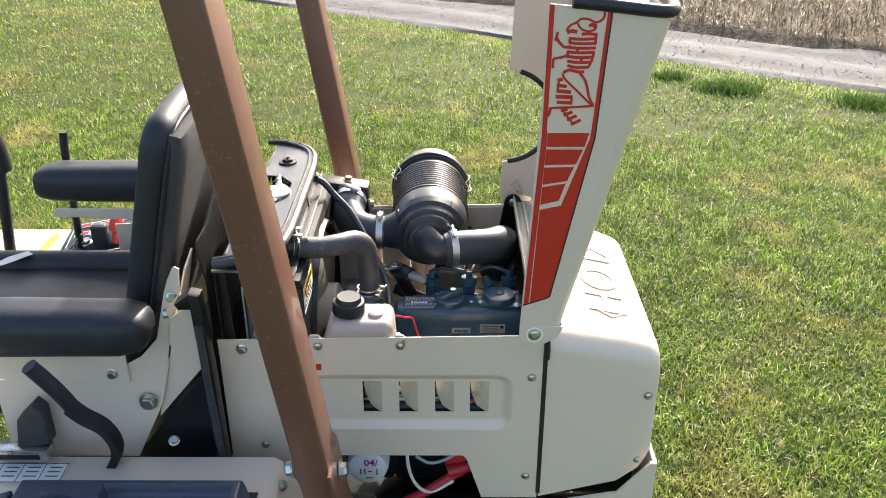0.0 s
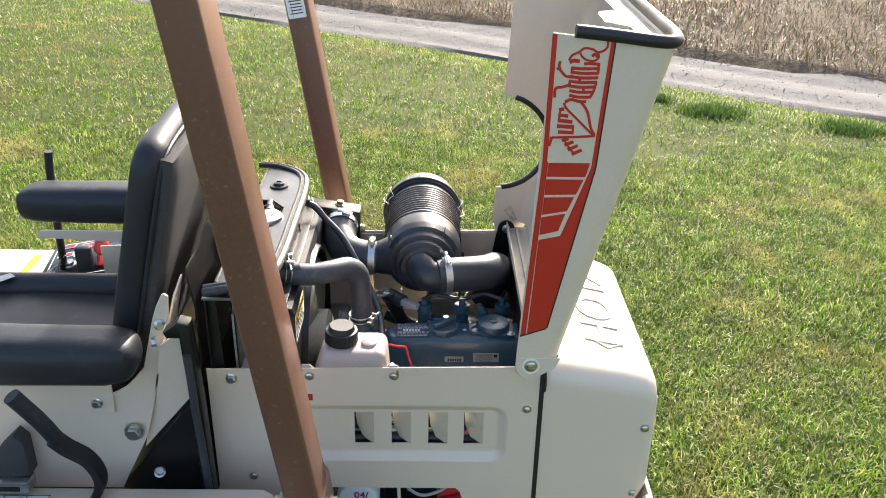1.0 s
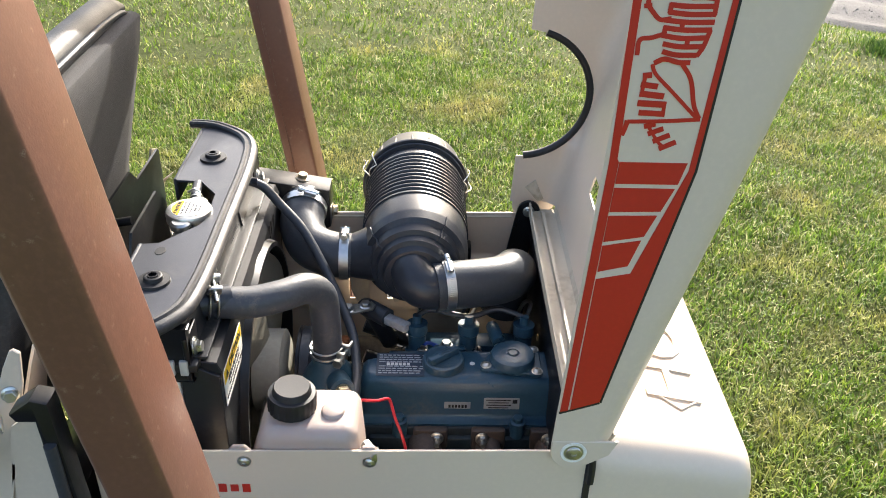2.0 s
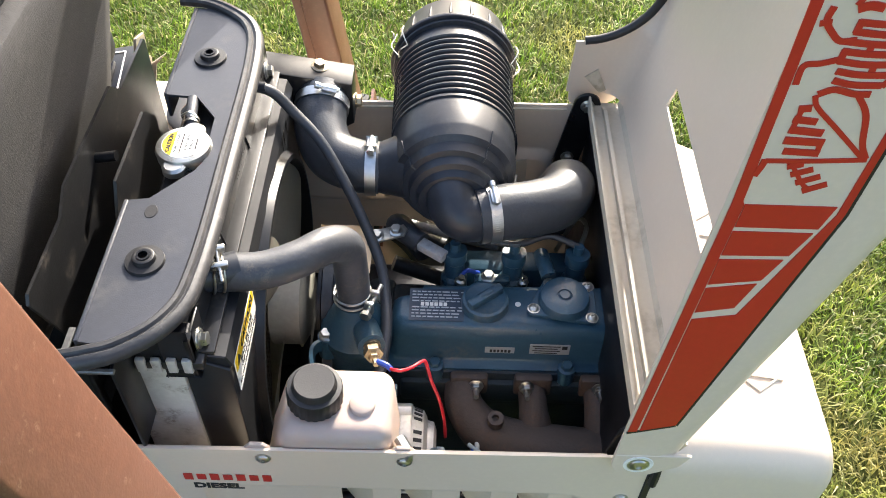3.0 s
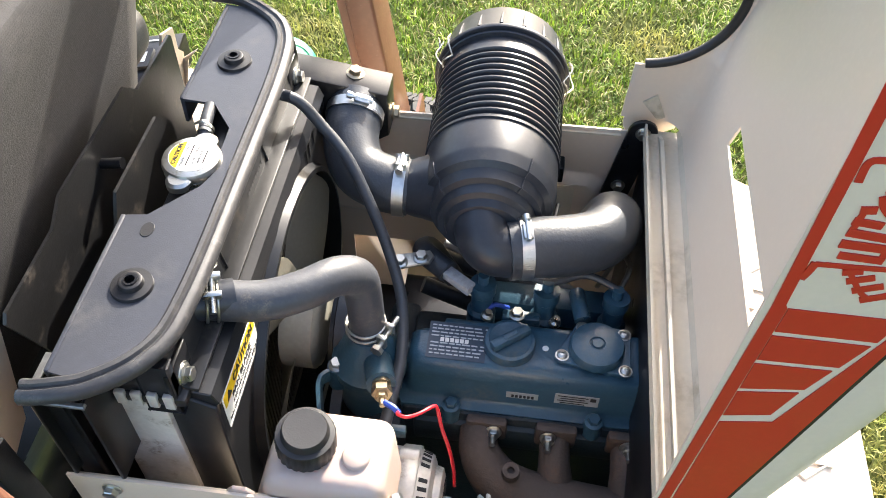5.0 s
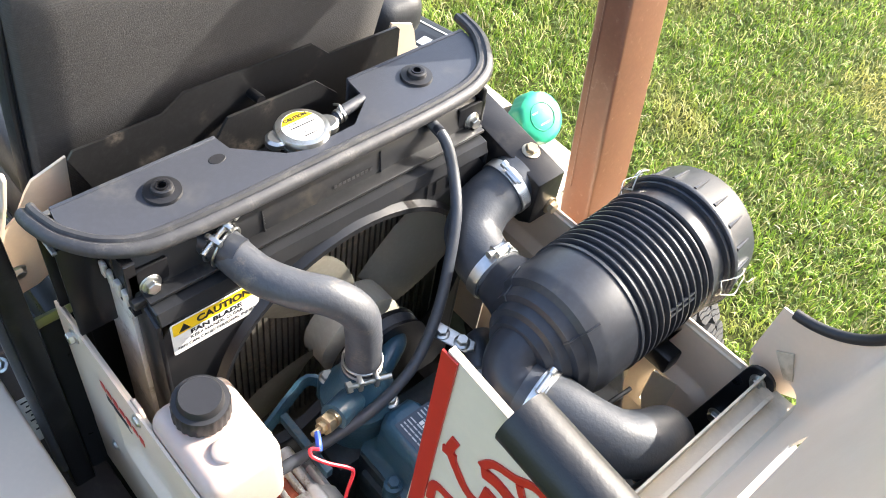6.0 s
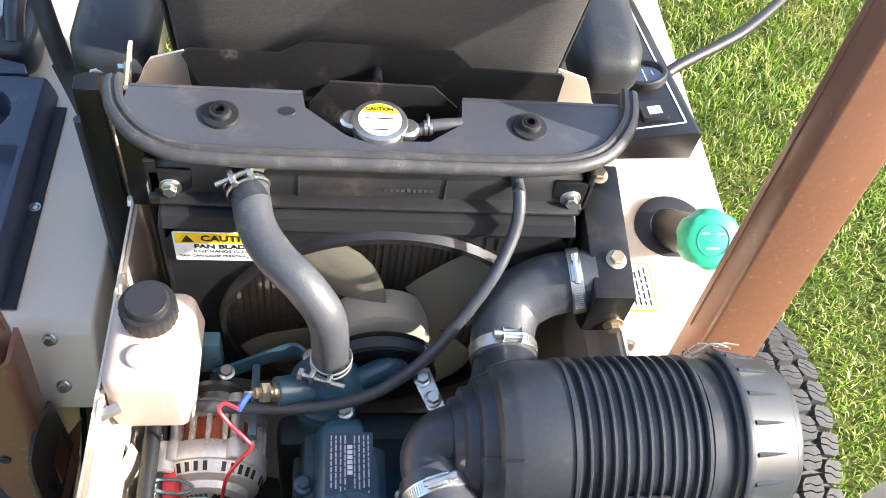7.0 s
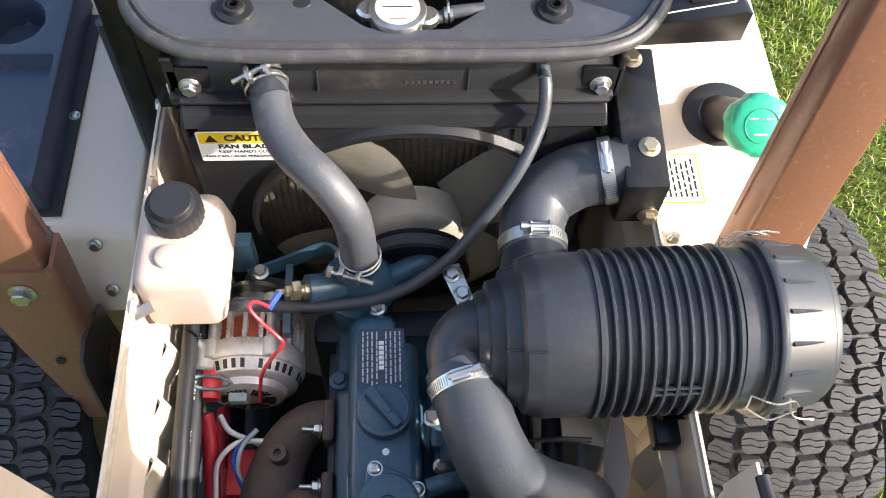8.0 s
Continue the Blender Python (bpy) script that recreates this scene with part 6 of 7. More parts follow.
    for x in (0.0, 0.074, 0.150):
        bm = bm_new()
        rbox(bm, x - 0.022, x + 0.022, 1.324, 1.336, 0.684, 0.717, 0.004)
        part("manifold_flange", bm, RUST, man)
    for x in (0.008, 0.066, 0.150):
        fasten(BOLT, (x, 1.3215, 0.707), (0, -1, 0.25), man)
        bm = bm_new()
        lathe(bm, (x, 1.322, 0.707), (0, -1, 0.25), [(0, 0.003), (0.020, 0.003), (0.020, 0)], 10)
        part("stud", bm, ZINC, man)
    return eng


eng = engine()


def alternator():
    c = Vector((-0.136, 1.243, 0.682))
    bm = bm_new()
    prof = [(0.0, 0), (0.0, 0.030), (0.003, 0.046), (0.006, 0.053), (0.010, 0.0555), (0.024, 0.0555), (0.0245, 0.047), (0.0525, 0.047), (0.053, 0.0565), (0.055, 0.0580), (0.071, 0.0580), (0.073, 0.0570),
            (0.0735, 0.0545), (0.086, 0.050), (0.089, 0.044), (0.090, 0.040), (0.097, 0.038), (0.100, 0.030), (0.100, 0)]
    lathe(bm, c, (1, 0, 0), prof, 56)
    alt = part("alternator", bm, ALUMINIUM, eng, "cast aluminium alternator with vent slots")
    for a in (62, 128, 215, 300):
        d = Vector((0, math.cos(radians(a)), math.sin(radians(a))))
        bm = bm_new()
        lathe(bm, c + d * 0.0555 + Vector((0.002, 0, 0)), (1, 0, 0), [(0, 0), (0, 0.008), (0.001, 0.009), (0.022, 0.009), (0.023, 0.0050), (0.050, 0.0050), (0.051, 0.0085), (0.070, 0.0085), (0.071, 0.0075), (0.071, 0)], 16)
        part("bolt_lug", bm, ALUMINIUM, alt)
    bm = bm_new()
    lathe(bm, c + Vector((0.052, -0.044, 0.036)), (1, 0, 0), [(0, 0), (0, 0.014), (0.001, 0.015), (0.030, 0.015), (0.032, 0.013), (0.032, 0)], 20)
    part("mounting_lug", bm, ALUMINIUM, alt)
    bm = bm_new()
    lathe(bm, c + Vector((0.0247, 0, 0)), (1, 0, 0), [(0, 0.0478), (0.004, 0.0495), (0.010, 0.0480), (0.017, 0.0480), (0.023, 0.0495), (0.0278, 0.0478)], 48)
    part("winding", bm, COPPER, alt, "dark copper winding")
    for k in range(20):
        a = math.tau * k / 20
        d = Vector((0, math.cos(a), math.sin(a)))
        bm = bm_new()
        m = facing(c + d * 0.0478 + Vector((0.0385, 0, 0)), (1, 0, 0), d)
        rbox(bm, -0.0150, 0.0150, -0.0026, 0.0026, -0.001, 0.0078, 0.0012, 2, m)
        part("vent_bar", bm, ALUMINIUM, alt)
    for k in range(36):
        if k % 6 == 5:
            continue
        a = math.tau * k / 36
        bm = bm_new()
        m = Matrix.Translation(c) @ Matrix.Rotation(a, 4, "X") @ Matrix.Translation((0.0795, 0, 0.0524)) @ Matrix.Rotation(0.345, 4, "Y")
        rbox(bm, -0.0045, 0.0050, -0.0021, 0.0021, -0.001, 0.0006, 0, 1, m)
        part("vent_slot", bm, INK, alt)
        bm = bm_new()
        rbox(bm, 0.0985, 0.1006, -0.0016, 0.0016, 0.014, 0.029, 0, 1, Matrix.Translation(c) @ Matrix.Rotation(a, 4, "X"))
        part("vent_slot", bm, INK, alt)
    bm = bm_new()
    lathe(bm, c + Vector((-0.024, 0, 0)), (1, 0, 0), [(0, 0), (0, 0.034), (0.005, 0.034), (0.009, 0.026), (0.013, 0.026), (0.017, 0.034), (0.021, 0.034), (0.021, 0)], 32)
    part("pulley", bm, ZINC, alt, "steel belt pulley")
    bm = bm_new()
    tube(bm, [c + Vector((0.075, -0.036, 0.030)), c + Vector((0.097, -0.038, 0.030)), c + Vector((0.110, -0.038, 0.028))], 0.014, 16, 3)
    part("terminal_boot", bm, REDPLASTIC, alt, "red rubber terminal boot")
    bm = bm_new()
    ring = [c + Vector((0.098 + 0.007 * math.cos(t), -0.032 + 0.020 * math.sin(t), 0.045 - 0.006 * math.sin(t))) for t in [math.tau * k / 12 for k in range(13)]]
    tube(bm, ring, 0.0018, 8, 3)
    part("cable_loop", bm, LOOM, alt)
    bm = bm_new()
    rbox(bm, c.x + 0.092, c.x + 0.110, c.y - 0.018, c.y + 0.002, c.z + 0.008, c.z + 0.022, 0.003)
    part("regulator_plug", bm, GREYWIRE, alt, "grey-blue regulator plug")
    bm = bm_new()
    rbox(bm, -0.176, -0.159, 1.226, 1.253, 0.735, 0.792, 0.002)
    rbox(bm, -0.160, -0.08, 1.284, 1.292, 0.738, 0.752, 0.001)
    part("adjuster_stay", bm, ENGINE, eng, "blue painted adjuster stay")
    fasten(BOLT, (-0.150, 1.258, 0.752), (0, 0, 1), eng)


alternator()

# ---- cables and small fittings in the bay ----


def cable(name, pts, r, mat, label, n=12):
    bm = bm_new()
    tube(bm, pts, r, n, 6)
    return part(name, bm, mat, mower, label)


long_cable = cable("battery_cable", [(-0.20, 1.192, 0.715), (-0.09, 1.194, 0.718), (0.0, 1.195, 0.720), (0.07, 1.196, 0.715), (0.148, 1.20, 0.70)], 0.0105, RUBBER, "black battery cable with white print")
for k, w in enumerate((5, 4, 5, 0, 3, 4, 3, 5)):
    for i in range(w):
        x = -0.090 + 0.026 * k + 0.0042 * i
        bars("cable_print", facing((x, 1.1958, 0.7312), (1, 0, 0), (0, 0, 1)), TAPE, [(0, 0, 0.0010, 0.0052), (0.0014, 0.0018 - 0.0018 * (i % 2), 0.0018, 0.0010)], long_cable)
# two added black tubes keep the louvre slits dark against the sunlit bay
cable("louvre_backing_tube", [(-0.205, 1.186, 0.690), (-0.10, 1.187, 0.692), (0.02, 1.188, 0.690), (0.148, 1.190, 0.676)], 0.0100, SHROUD, "black tube added behind the louvres to darken their slits")
cable("louvre_backing_tube", [(-0.205, 1.189, 0.741), (-0.10, 1.190, 0.742), (0.02, 1.191, 0.739), (0.148, 1.194, 0.724)], 0.0085, SHROUD, "black tube added behind the louvres to darken their slits")
cable("red_cable", [(-0.020, 1.200, 0.686), (0.005, 1.204, 0.672), (0.040, 1.206, 0.655), (0.075, 1.210, 0.640), (0.09, 1.212, 0.60), (0.06, 1.206, 0.555), (0.02, 1.195, 0.535), (-0.03, 1.185, 0.505), (-0.10, 1.175, 0.47)], 0.0085, REDWIRE, "thick red battery cable")
cable("red_cable", [(0.11, 1.225, 0.63), (0.09, 1.212, 0.59), (0.05, 1.20, 0.555), (0.01, 1.192, 0.545)], 0.011, REDWIRE, "thick red battery cable")
cable("white_wire", [(-0.018, 1.215, 0.685), (-0.002, 1.226, 0.680), (0.008, 1.250, 0.676), (0.016, 1.268, 0.668)], 0.0030, WHITEWIRE, "white wire")
cable("white_wire", [(0.010, 1.265, 0.682), (0.012, 1.235, 0.685), (0.030, 1.215, 0.675), (0.06, 1.212, 0.655)], 0.0028, WHITEWIRE, "white wire")
cable("grey_wire", [(0.000, 1.255, 0.690), (0.020, 1.240, 0.690), (0.045, 1.238, 0.672), (0.062, 1.262, 0.655)], 0.0026, GREYWIRE, "grey wire")
cable("blue_wire", [(0.004, 1.250, 0.690), (0.026, 1.232, 0.684), (0.052, 1.240, 0.668), (0.07, 1.25, 0.65)], 0.0024, BLUEWIRE, "thin blue wire")
cable("white_wire", [(-0.060, 1.180, 0.615), (-0.058, 1.176, 0.57), (-0.045, 1.176, 0.53), (-0.02, 1.18, 0.51), (0.02, 1.185, 0.53)], 0.0030, WHITEWIRE, "white wire hanging below the panel")
cable("grey_wire", [(-0.045, 1.185, 0.585), (-0.02, 1.18, 0.575), (0.01, 1.18, 0.585), (0.03, 1.185, 0.60)], 0.0028, GREYWIRE, "grey wire")
bm = bm_new()
rbox(bm, 0.012, 0.062, 1.222, 1.262, 0.630, 0.668, 0.006)
part("starter_relay", bm, REDPLASTIC, mower, "red plastic starter relay")
bm = bm_new()
rbox(bm, 0.005, 0.050, 1.200, 1.235, 0.54, 0.585, 0.008)
part("cable_boot", bm, REDPLASTIC, mower, "red rubber cable boot")
bm = bm_new()
lathe(bm, (-0.128, 1.245, 0.570), (0, -1, 0), [(0, 0), (0, 0.036), (0.060, 0.036), (0.072, 0.033), (0.076, 0.027), (0.075, 0)], 40)
filt = part("oil_filter", bm, PINKFILTER, mower, "white oil filter with magenta handwriting")
m = facing((-0.128, 1.1688, 0.572), (1, 0, 0), (0, -1, 0))
lettering("marker_note", "04/", 0.019, m @ Matrix.Translation((0.006, 0.012, 0.0004)), MARKER, filt, bold=0.0003)
bars("marker_note", m @ Matrix.Translation((0, 0, 0.0004)), MARKER, [(-0.012, -0.006, 0.0025, 0.012), (-0.005, -0.006, 0.0025, 0.012), (0.004, -0.006, 0.008, 0.0025), (0.016, -0.007, 0.0022, 0.013), (0.002, -0.020, 0.012, 0.0025)], filt)
# hoses and bracket beside the far panel
cable("fuel_hose", [(-0.06, 1.615, 0.66), (-0.03, 1.620, 0.64), (0.02, 1.618, 0.625), (0.08, 1.616, 0.60), (0.14, 1.61, 0.55)], 0.0075, WHITEWIRE, "pale braided fuel hose")
cable("loom", [(-0.08, 1.60, 0.68), (-0.02, 1.598, 0.66), (0.05, 1.596, 0.64), (0.12, 1.59, 0.60)], 0.0070, TAPE, "grey wrapped wiring loom")
cable("hydraulic_hose", [(-0.10, 1.57, 0.70), (-0.02, 1.565, 0.67), (0.06, 1.56, 0.65), (0.15, 1.55, 0.62)], 0.011, HOSE, "black hydraulic hose")
cable("hydraulic_hose", [(-0.10, 1.545, 0.66), (-0.02, 1.54, 0.63), (0.06, 1.54, 0.60), (0.15, 1.53, 0.58)], 0.011, HOSE, "black hydraulic hose")
bm = bm_new()
prism(bm, [(-0.015, 0.55), (-0.015, 0.72), (0.010, 0.78), (0.030, 0.78), (0.055, 0.70), (0.055, 0.55)], "xz", 1.600, 1.603, 0.0008, 1)
prism(bm, [(-0.005, 1.560), (0.035, 1.560), (0.045, 1.60), (-0.012, 1.60)], "xy", 0.74, 0.743)
part("air_cleaner_bracket", bm, CREAM_IN, mower, "cream sheet-metal air cleaner bracket")
cable("thin_lead", [(0.055, 1.575, 0.80), (0.050, 1.54, 0.79), (0.045, 1.51, 0.76), (0.04, 1.50, 0.72)], 0.0025, RUBBER, "thin black lead")

# ---- chassis ----
# added black sheet gives the dark behind the engine and hides bright ground
bm = bm_new()
rbox(bm, 0.1500, 0.1530, 1.172, 1.6500, 0.50, 0.842, 0.001)
part("dark_backing_plate", bm, BLACK, mower, "black plate added to close and darken the engine bay")
bm = bm_new()
rbox(bm, -0.90, 0.34, 1.20, 1.235, 0.36, 0.46, 0.004)
part("frame_rail", bm, BLACK, mower, "black steel frame rail")
bm = bm_new()
rbox(bm, -0.90, 0.34, 1.575, 1.61, 0.36, 0.46, 0.004)
part("frame_rail", bm, BLACK, mower, "black steel frame rail")
# added boxes fill the dark void beside the wheels, covering lit ground
for y0, y1 in ((1.045, 1.195), (mirror(1.195), mirror(1.045))):
    bm = bm_new()
    rbox(bm, -0.26, 0.12, y0, y1, 0.17, 0.42, 0.03, 3)
    part("dark_gap_box", bm, BLACK, mower, "black box added beside the wheel to darken the gap")
bm = bm_new()
rbox(bm, -0.95, 0.33, 1.165, 1.720, 0.338, 0.358, 0.003)
part("belly_plate", bm, BLACK, mower, "black steel belly plate")
bm = bm_new()
prism(bm, [(-0.52, 0.44), (-0.515, 0.625), (-0.47, 0.675), (-0.385, 0.785), (-0.362, 0.80), (-0.357, 0.44)], "xz", 1.135, 1.675, 0.006)
part("seat_deck", bm, BLACK, mower, "black plastic deck under the seat")
bm = bm_new()
prism(bm, [(-0.452, 0.715), (-0.408, 0.90), (-0.376, 0.925), (-0.372, 0.81)], "xz", 1.129, 1.133)
part("inner_gusset", bm, CREAM, mower, "cream steel gusset behind the seat plate")
bm = bm_new()
prism(bm, [(-0.395, 0.934), (-0.372, 0.952), (-0.356, 0.948), (-0.350, 0.80), (-0.346, 0.50), (-0.364, 0.50), (-0.368, 0.80), (-0.372, 0.925), (-0.390, 0.925)], "xz", 1.108, 1.134, 0.003)
strut = part("pivot_strut", bm, BLACK, mower, "black steel pivot strut with ribbed cable")
bm = bm_new()
tube(bm, [(-0.362, 1.105, 0.90), (-0.360, 1.105, 0.80), (-0.356, 1.105, 0.70), (-0.352, 1.105, 0.55)], 0.006, 10, 6)
part("ribbed_cable", bm, HOSE, strut)
fasten(BOLT, (-0.408, 1.117, 0.915), (-1, -0.4, 0), strut)
fasten(BOLT, (-0.425, 1.098, 0.690), (0.2, -0.6, 1), strut)

bm = bm_new()
rbox(bm, -0.90, -0.19, 1.094, 1.153, 0.497, 0.503, 0.001)
deck = part("side_deck", bm, DARKBROWN, mower, "dark brown steel deck plate beside the engine bay")
bm = bm_new()
disc(bm, (-0.395, 1.118, 0.503), (0, 0, 1), 0.017, 0.0012, 28, 0.0003)
part("deck_hole", bm, INK, deck)
m = facing((-0.466, 1.125, 0.5032), (0, 1, 0), (0, 0, 1))
lab = sticker("deck_label", m, 0.052, 0.070, WHITE, deck, "white printed label on the deck")
bars("print", m @ Matrix.Translation((0, 0, 0.0006)), INK, [(0, 0.027 - 0.0075 * k, 0.040 - 0.008 * (k % 2), 0.0022) for k in range(8)], lab)

# ---- near side console with its moulded tray ----


def console(near):
    s = 1 if near else -1
    ya, yb = (0.815, 1.092) if near else (mirror(1.105), 1.922)
    bm = bm_new()
    low = 0.552 if near else 0.44
    pts = [(-1.10, low), (-1.10, 0.665), (-0.266, 0.665), (-0.252, 0.655), (-0.252 + (0.655 - low) * 0.465, low)]
    prism(bm, pts, "xz", ya, yb)
    bmesh.ops.bevel(bm, geom=[e for e in bm.edges], offset=0.005, segments=3, profile=0.5, affect="EDGES")
    c = part("side_console" if near else "fuel_tank", bm, CREAM, mower, "cream steel side console" if near else "cream side fuel tank")
    return c


near_console = console(True)
for p in ((-0.2480, 1.042, 0.648), (-0.2190, 1.050, 0.586)):
    fasten(BOLT, p, (0.9, 0, 0.42), near_console)


def tray_box():
    x0, x1, y0, y1 = -0.620, -0.284, 0.832, 0.990
    z0, top = 0.6655, 0.713
    cx, cy, cr = -0.548, 0.911, 0.041
    bm = bm_new()
    xs, ys = span(x0, x1, 178), span(y0, y1, 81)

    def height(x, y):
        edge = min(x - x0, x1 - x, y - y0, y1 - y)
        z = top - 0.043 * max(0.0, 1 - edge / 0.009) ** 2
        d = math.hypot(x - cx, y - cy)
        if d < cr:
            z = top - 0.0445 * min(1, (cr - d) / 0.005)
        inx = min(x + 0.490, -0.302 - x, y - 0.852, 0.974 - y)
        if inx > 0:
            z = top - 0.019 * min(1, inx / 0.006)
        return max(z, 0.60)
    rows = [[bm.verts.new((x, y, height(x, y))) for x in xs] for y in ys]
    for a, b in zip(rows, rows[1:]):
        for j in range(len(xs) - 1):
            bm.faces.new((a[j], a[j + 1], b[j + 1], b[j]))
    t = part("storage_tray", bm, NAVY, mower, "dark blue-black moulded tray with a cup holder", 45)
    bm = bm_new()
    prism(bm, [(-0.60, 0.985), (-0.60, 1.004), (-0.276, 1.004), (-0.276, 0.826), (-0.60, 0.826), (-0.60, 0.832), (-0.284, 0.832), (-0.284, 0.985)], "xy", 0.6660, 0.6705, 0.001, 1)
    part("tray_flange", bm, RUBBER, t)
    fasten(SCREW, (-0.425, 0.9965, 0.6705), (0, 0, 1), t, "screw")
    bm = bm_new()
    prism(bm, [(-0.618, 0.862), (-0.636, 0.870), (-0.648, 0.911), (-0.636, 0.952), (-0.618, 0.960)], "xy", 0.667, 0.714, 0.002, 1)
    part("tray_hook", bm, NAVY, t)


tray_box()
m = facing((-0.655, 1.050, 0.6656), (1, 0, 0), (0, 0, 1))
lab = sticker("chart_label", m, 0.14, 0.044, WHITE, near_console, "white printed chart label")
up = m @ Matrix.Translation((0, 0, 0.0006))
bars("chart_lines", up, INK, [(0, 0.021, 0.138, 0.001), (0, -0.021, 0.138, 0.001)] + [(-0.068 + 0.034 * k, 0, 0.001, 0.042) for k in range(5)] + [(-0.05 + 0.034 * k, 0.012 - 0.010 * j, 0.020, 0.002) for k in range(4) for j in range(3)], lab)

# ---- far side: fuel tank, filler, dash ----
tank_far = console(False)


def far_side():
    n = Vector((0.100, -0.010, 0.112)).normalized()
    foot = Vector((-0.418, 1.834, 0.6655))
    bm = bm_new()
    lathe(bm, foot, (0.12, 0, 1), [(0, 0.053), (0.003, 0.053), (0.005, 0.050), (0.005, 0.032)], 40)
    part("filler_gasket", bm, RUBBER, tank_far, "black rubber filler gasket")
    bm = bm_new()
    lathe(bm, foot - n * 0.02, n, [(0, 0.028), (0.150, 0.028), (0.150, 0)], 32)
    part("filler_neck", bm, RUBBER, tank_far, "black rubber filler neck")
    bm = bm_new()
    lathe(bm, foot + n * 0.122, n, [(0, 0), (0, 0.033), (0.004, 0.0375), (0.025, 0.038), (0.031, 0.035), (0.034, 0.029), (0.034, 0.0)], 60,
          wobble=lambda j, k, h: -0.0022 if (j % 10 < 4 and h < 0.03) else 0)
    cap = part("fuel_cap", bm, GREEN, tank_far, "bright green plastic fuel cap")
    m = facing(foot + n * 0.1562, (0, 1, 0), n)
    bm = bm_new()
    ring = [m @ Vector((0.020 * math.cos(t), 0.020 * math.sin(t), 0)) for t in [math.tau * k / 30 for k in range(31)]]
    tube(bm, ring, 0.0009, 6, 1)
    part("cap_ring", bm, GREEN, cap)
    bars("cap_print", m, GREY_INK, [(-0.010, 0.008, 0.010, 0.002), (0.010, 0.008, 0.010, 0.002), (0, -0.010, 0.016, 0.002)], cap)
    # warning label by the rear edge
    m = facing((-0.322, 1.759, 0.6655), (0, 1, 0), (0, 0, 1))
    lab = sticker("warning_label", m, 0.056, 0.075, YELLOW, tank_far, "yellow-edged white warning label")
    sticker("label_field", m @ Matrix.Translation((0, 0, 0.0006)), 0.052, 0.071, WHITE, lab, "", 0.0003, 0.001)
    up = m @ Matrix.Translation((0, 0, 0.0009))
    for k in range(7):
        z = -0.029
        for w in ((0.008, 0.013, 0.006, 0.011, 0.009), (0.012, 0.007, 0.014, 0.010), (0.006, 0.010, 0.009, 0.007, 0.012))[k % 3]:
            bars("print", up, INK, [(-0.021 + 0.0068 * k, z + w / 2, 0.0024, w)], lab)
            z += w + 0.0028
    # reflector and bolts on the sloping rear face
    nrm = Vector((0.91, 0, 0.42))
    sticker("reflector", facing((-0.2495, 1.886, 0.650), (0, 1, 0), nrm), 0.046, 0.022, LENS, tank_far, "red reflector", 0.004, 0.003)
    for y, z in ((1.745, 0.645), (1.740, 0.575)):
        fasten(BOLT, (-0.252 + (0.655 - z) * 0.465, y, z), nrm, tank_far)
    # dash box with instruments
    bm = bm_new()
    prism(bm, [(1.700, 0.728), (1.700, 0.755), (1.706, 0.762), (1.842, 0.790), (1.850, 0.786), (1.850, 0.738)], "yz", -0.862, -0.485, 0.002)
    for v in bm.verts:
        v.co.z += 0.20 * (v.co.x + 0.485)
    prism(bm, [(1.715, 0.6665), (1.715, 0.70), (1.840, 0.70), (1.840, 0.6665)], "yz", -0.850, -0.600, 0.002)
    dash = part("dash_box", bm, BLACK, mower, "black sloping dash box with white border line, gauges and switches")
    tilt = Vector((-0.20, -0.2059, 1.0)).normalized()

    def on(x, y):
        return Vector((x, y, 0.762 + (y - 1.706) * 0.2059 + 0.20 * (x + 0.485) + 0.0004))
    up = lambda x, y: facing(on(x, y), (1, 0, 0.2), tilt)
    mm = up(-0.678, 1.774)
    bars("border_line", mm, WHITE, [(0, 0.061, 0.350, 0.0026), (0, -0.061, 0.350, 0.0026), (0.1755, 0, 0.0026, 0.122), (-0.1755, 0, 0.0026, 0.122)], dash)
    bm = bm_new()
    lathe(bm, on(-0.621, 1.806), tilt, [(0, 0.033), (0.010, 0.033), (0.012, 0.031), (0.012, 0.027), (0.006, 0.0265)], 40)
    g = part("gauge", bm, RUBBER, dash, "round gauge with dark glass face")
    bm = bm_new()
    disc(bm, on(-0.621, 1.806) + tilt * 0.005, tilt, 0.0268, 0.002, 32, 0.0003)
    part("gauge_glass", bm, GLASS, g)
    bars("gauge_needle", up(-0.621, 1.806) @ Matrix.Translation((0, 0, 0.0072)), WHITE, [(0.004, 0, 0.030, 0.0014), (0, 0.012, 0.012, 0.0014)], g)
    sticker("hour_meter", up(-0.538, 1.798), 0.040, 0.034, RUBBER, dash, "black hour meter", 0.006, 0.002)
    sticker("meter_window", up(-0.535, 1.799) @ Matrix.Translation((0, 0, 0.006)), 0.018, 0.018, SILVER, dash, "grey display window", 0.0005, 0.001)
    bm = bm_new()
    lathe(bm, on(-0.716, 1.790), tilt, [(0, 0.026), (0.008, 0.026), (0.008, 0.022), (0.005, 0.0215)], 32)
    g = part("gauge", bm, ZINC, dash, "round gauge with metal bezel")
    bm = bm_new()
    disc(bm, on(-0.716, 1.790) + tilt * 0.004, tilt, 0.0215, 0.002, 28, 0.0003)
    part("gauge_glass", bm, GLASS, g)
    for x, y in ((-0.829, 1.828), (-0.778, 1.820), (-0.825, 1.796), (-0.786, 1.792)):
        lab = sticker("switch_plate", up(x, y), 0.038, 0.016, WHITE, dash, "red and white switch plate")
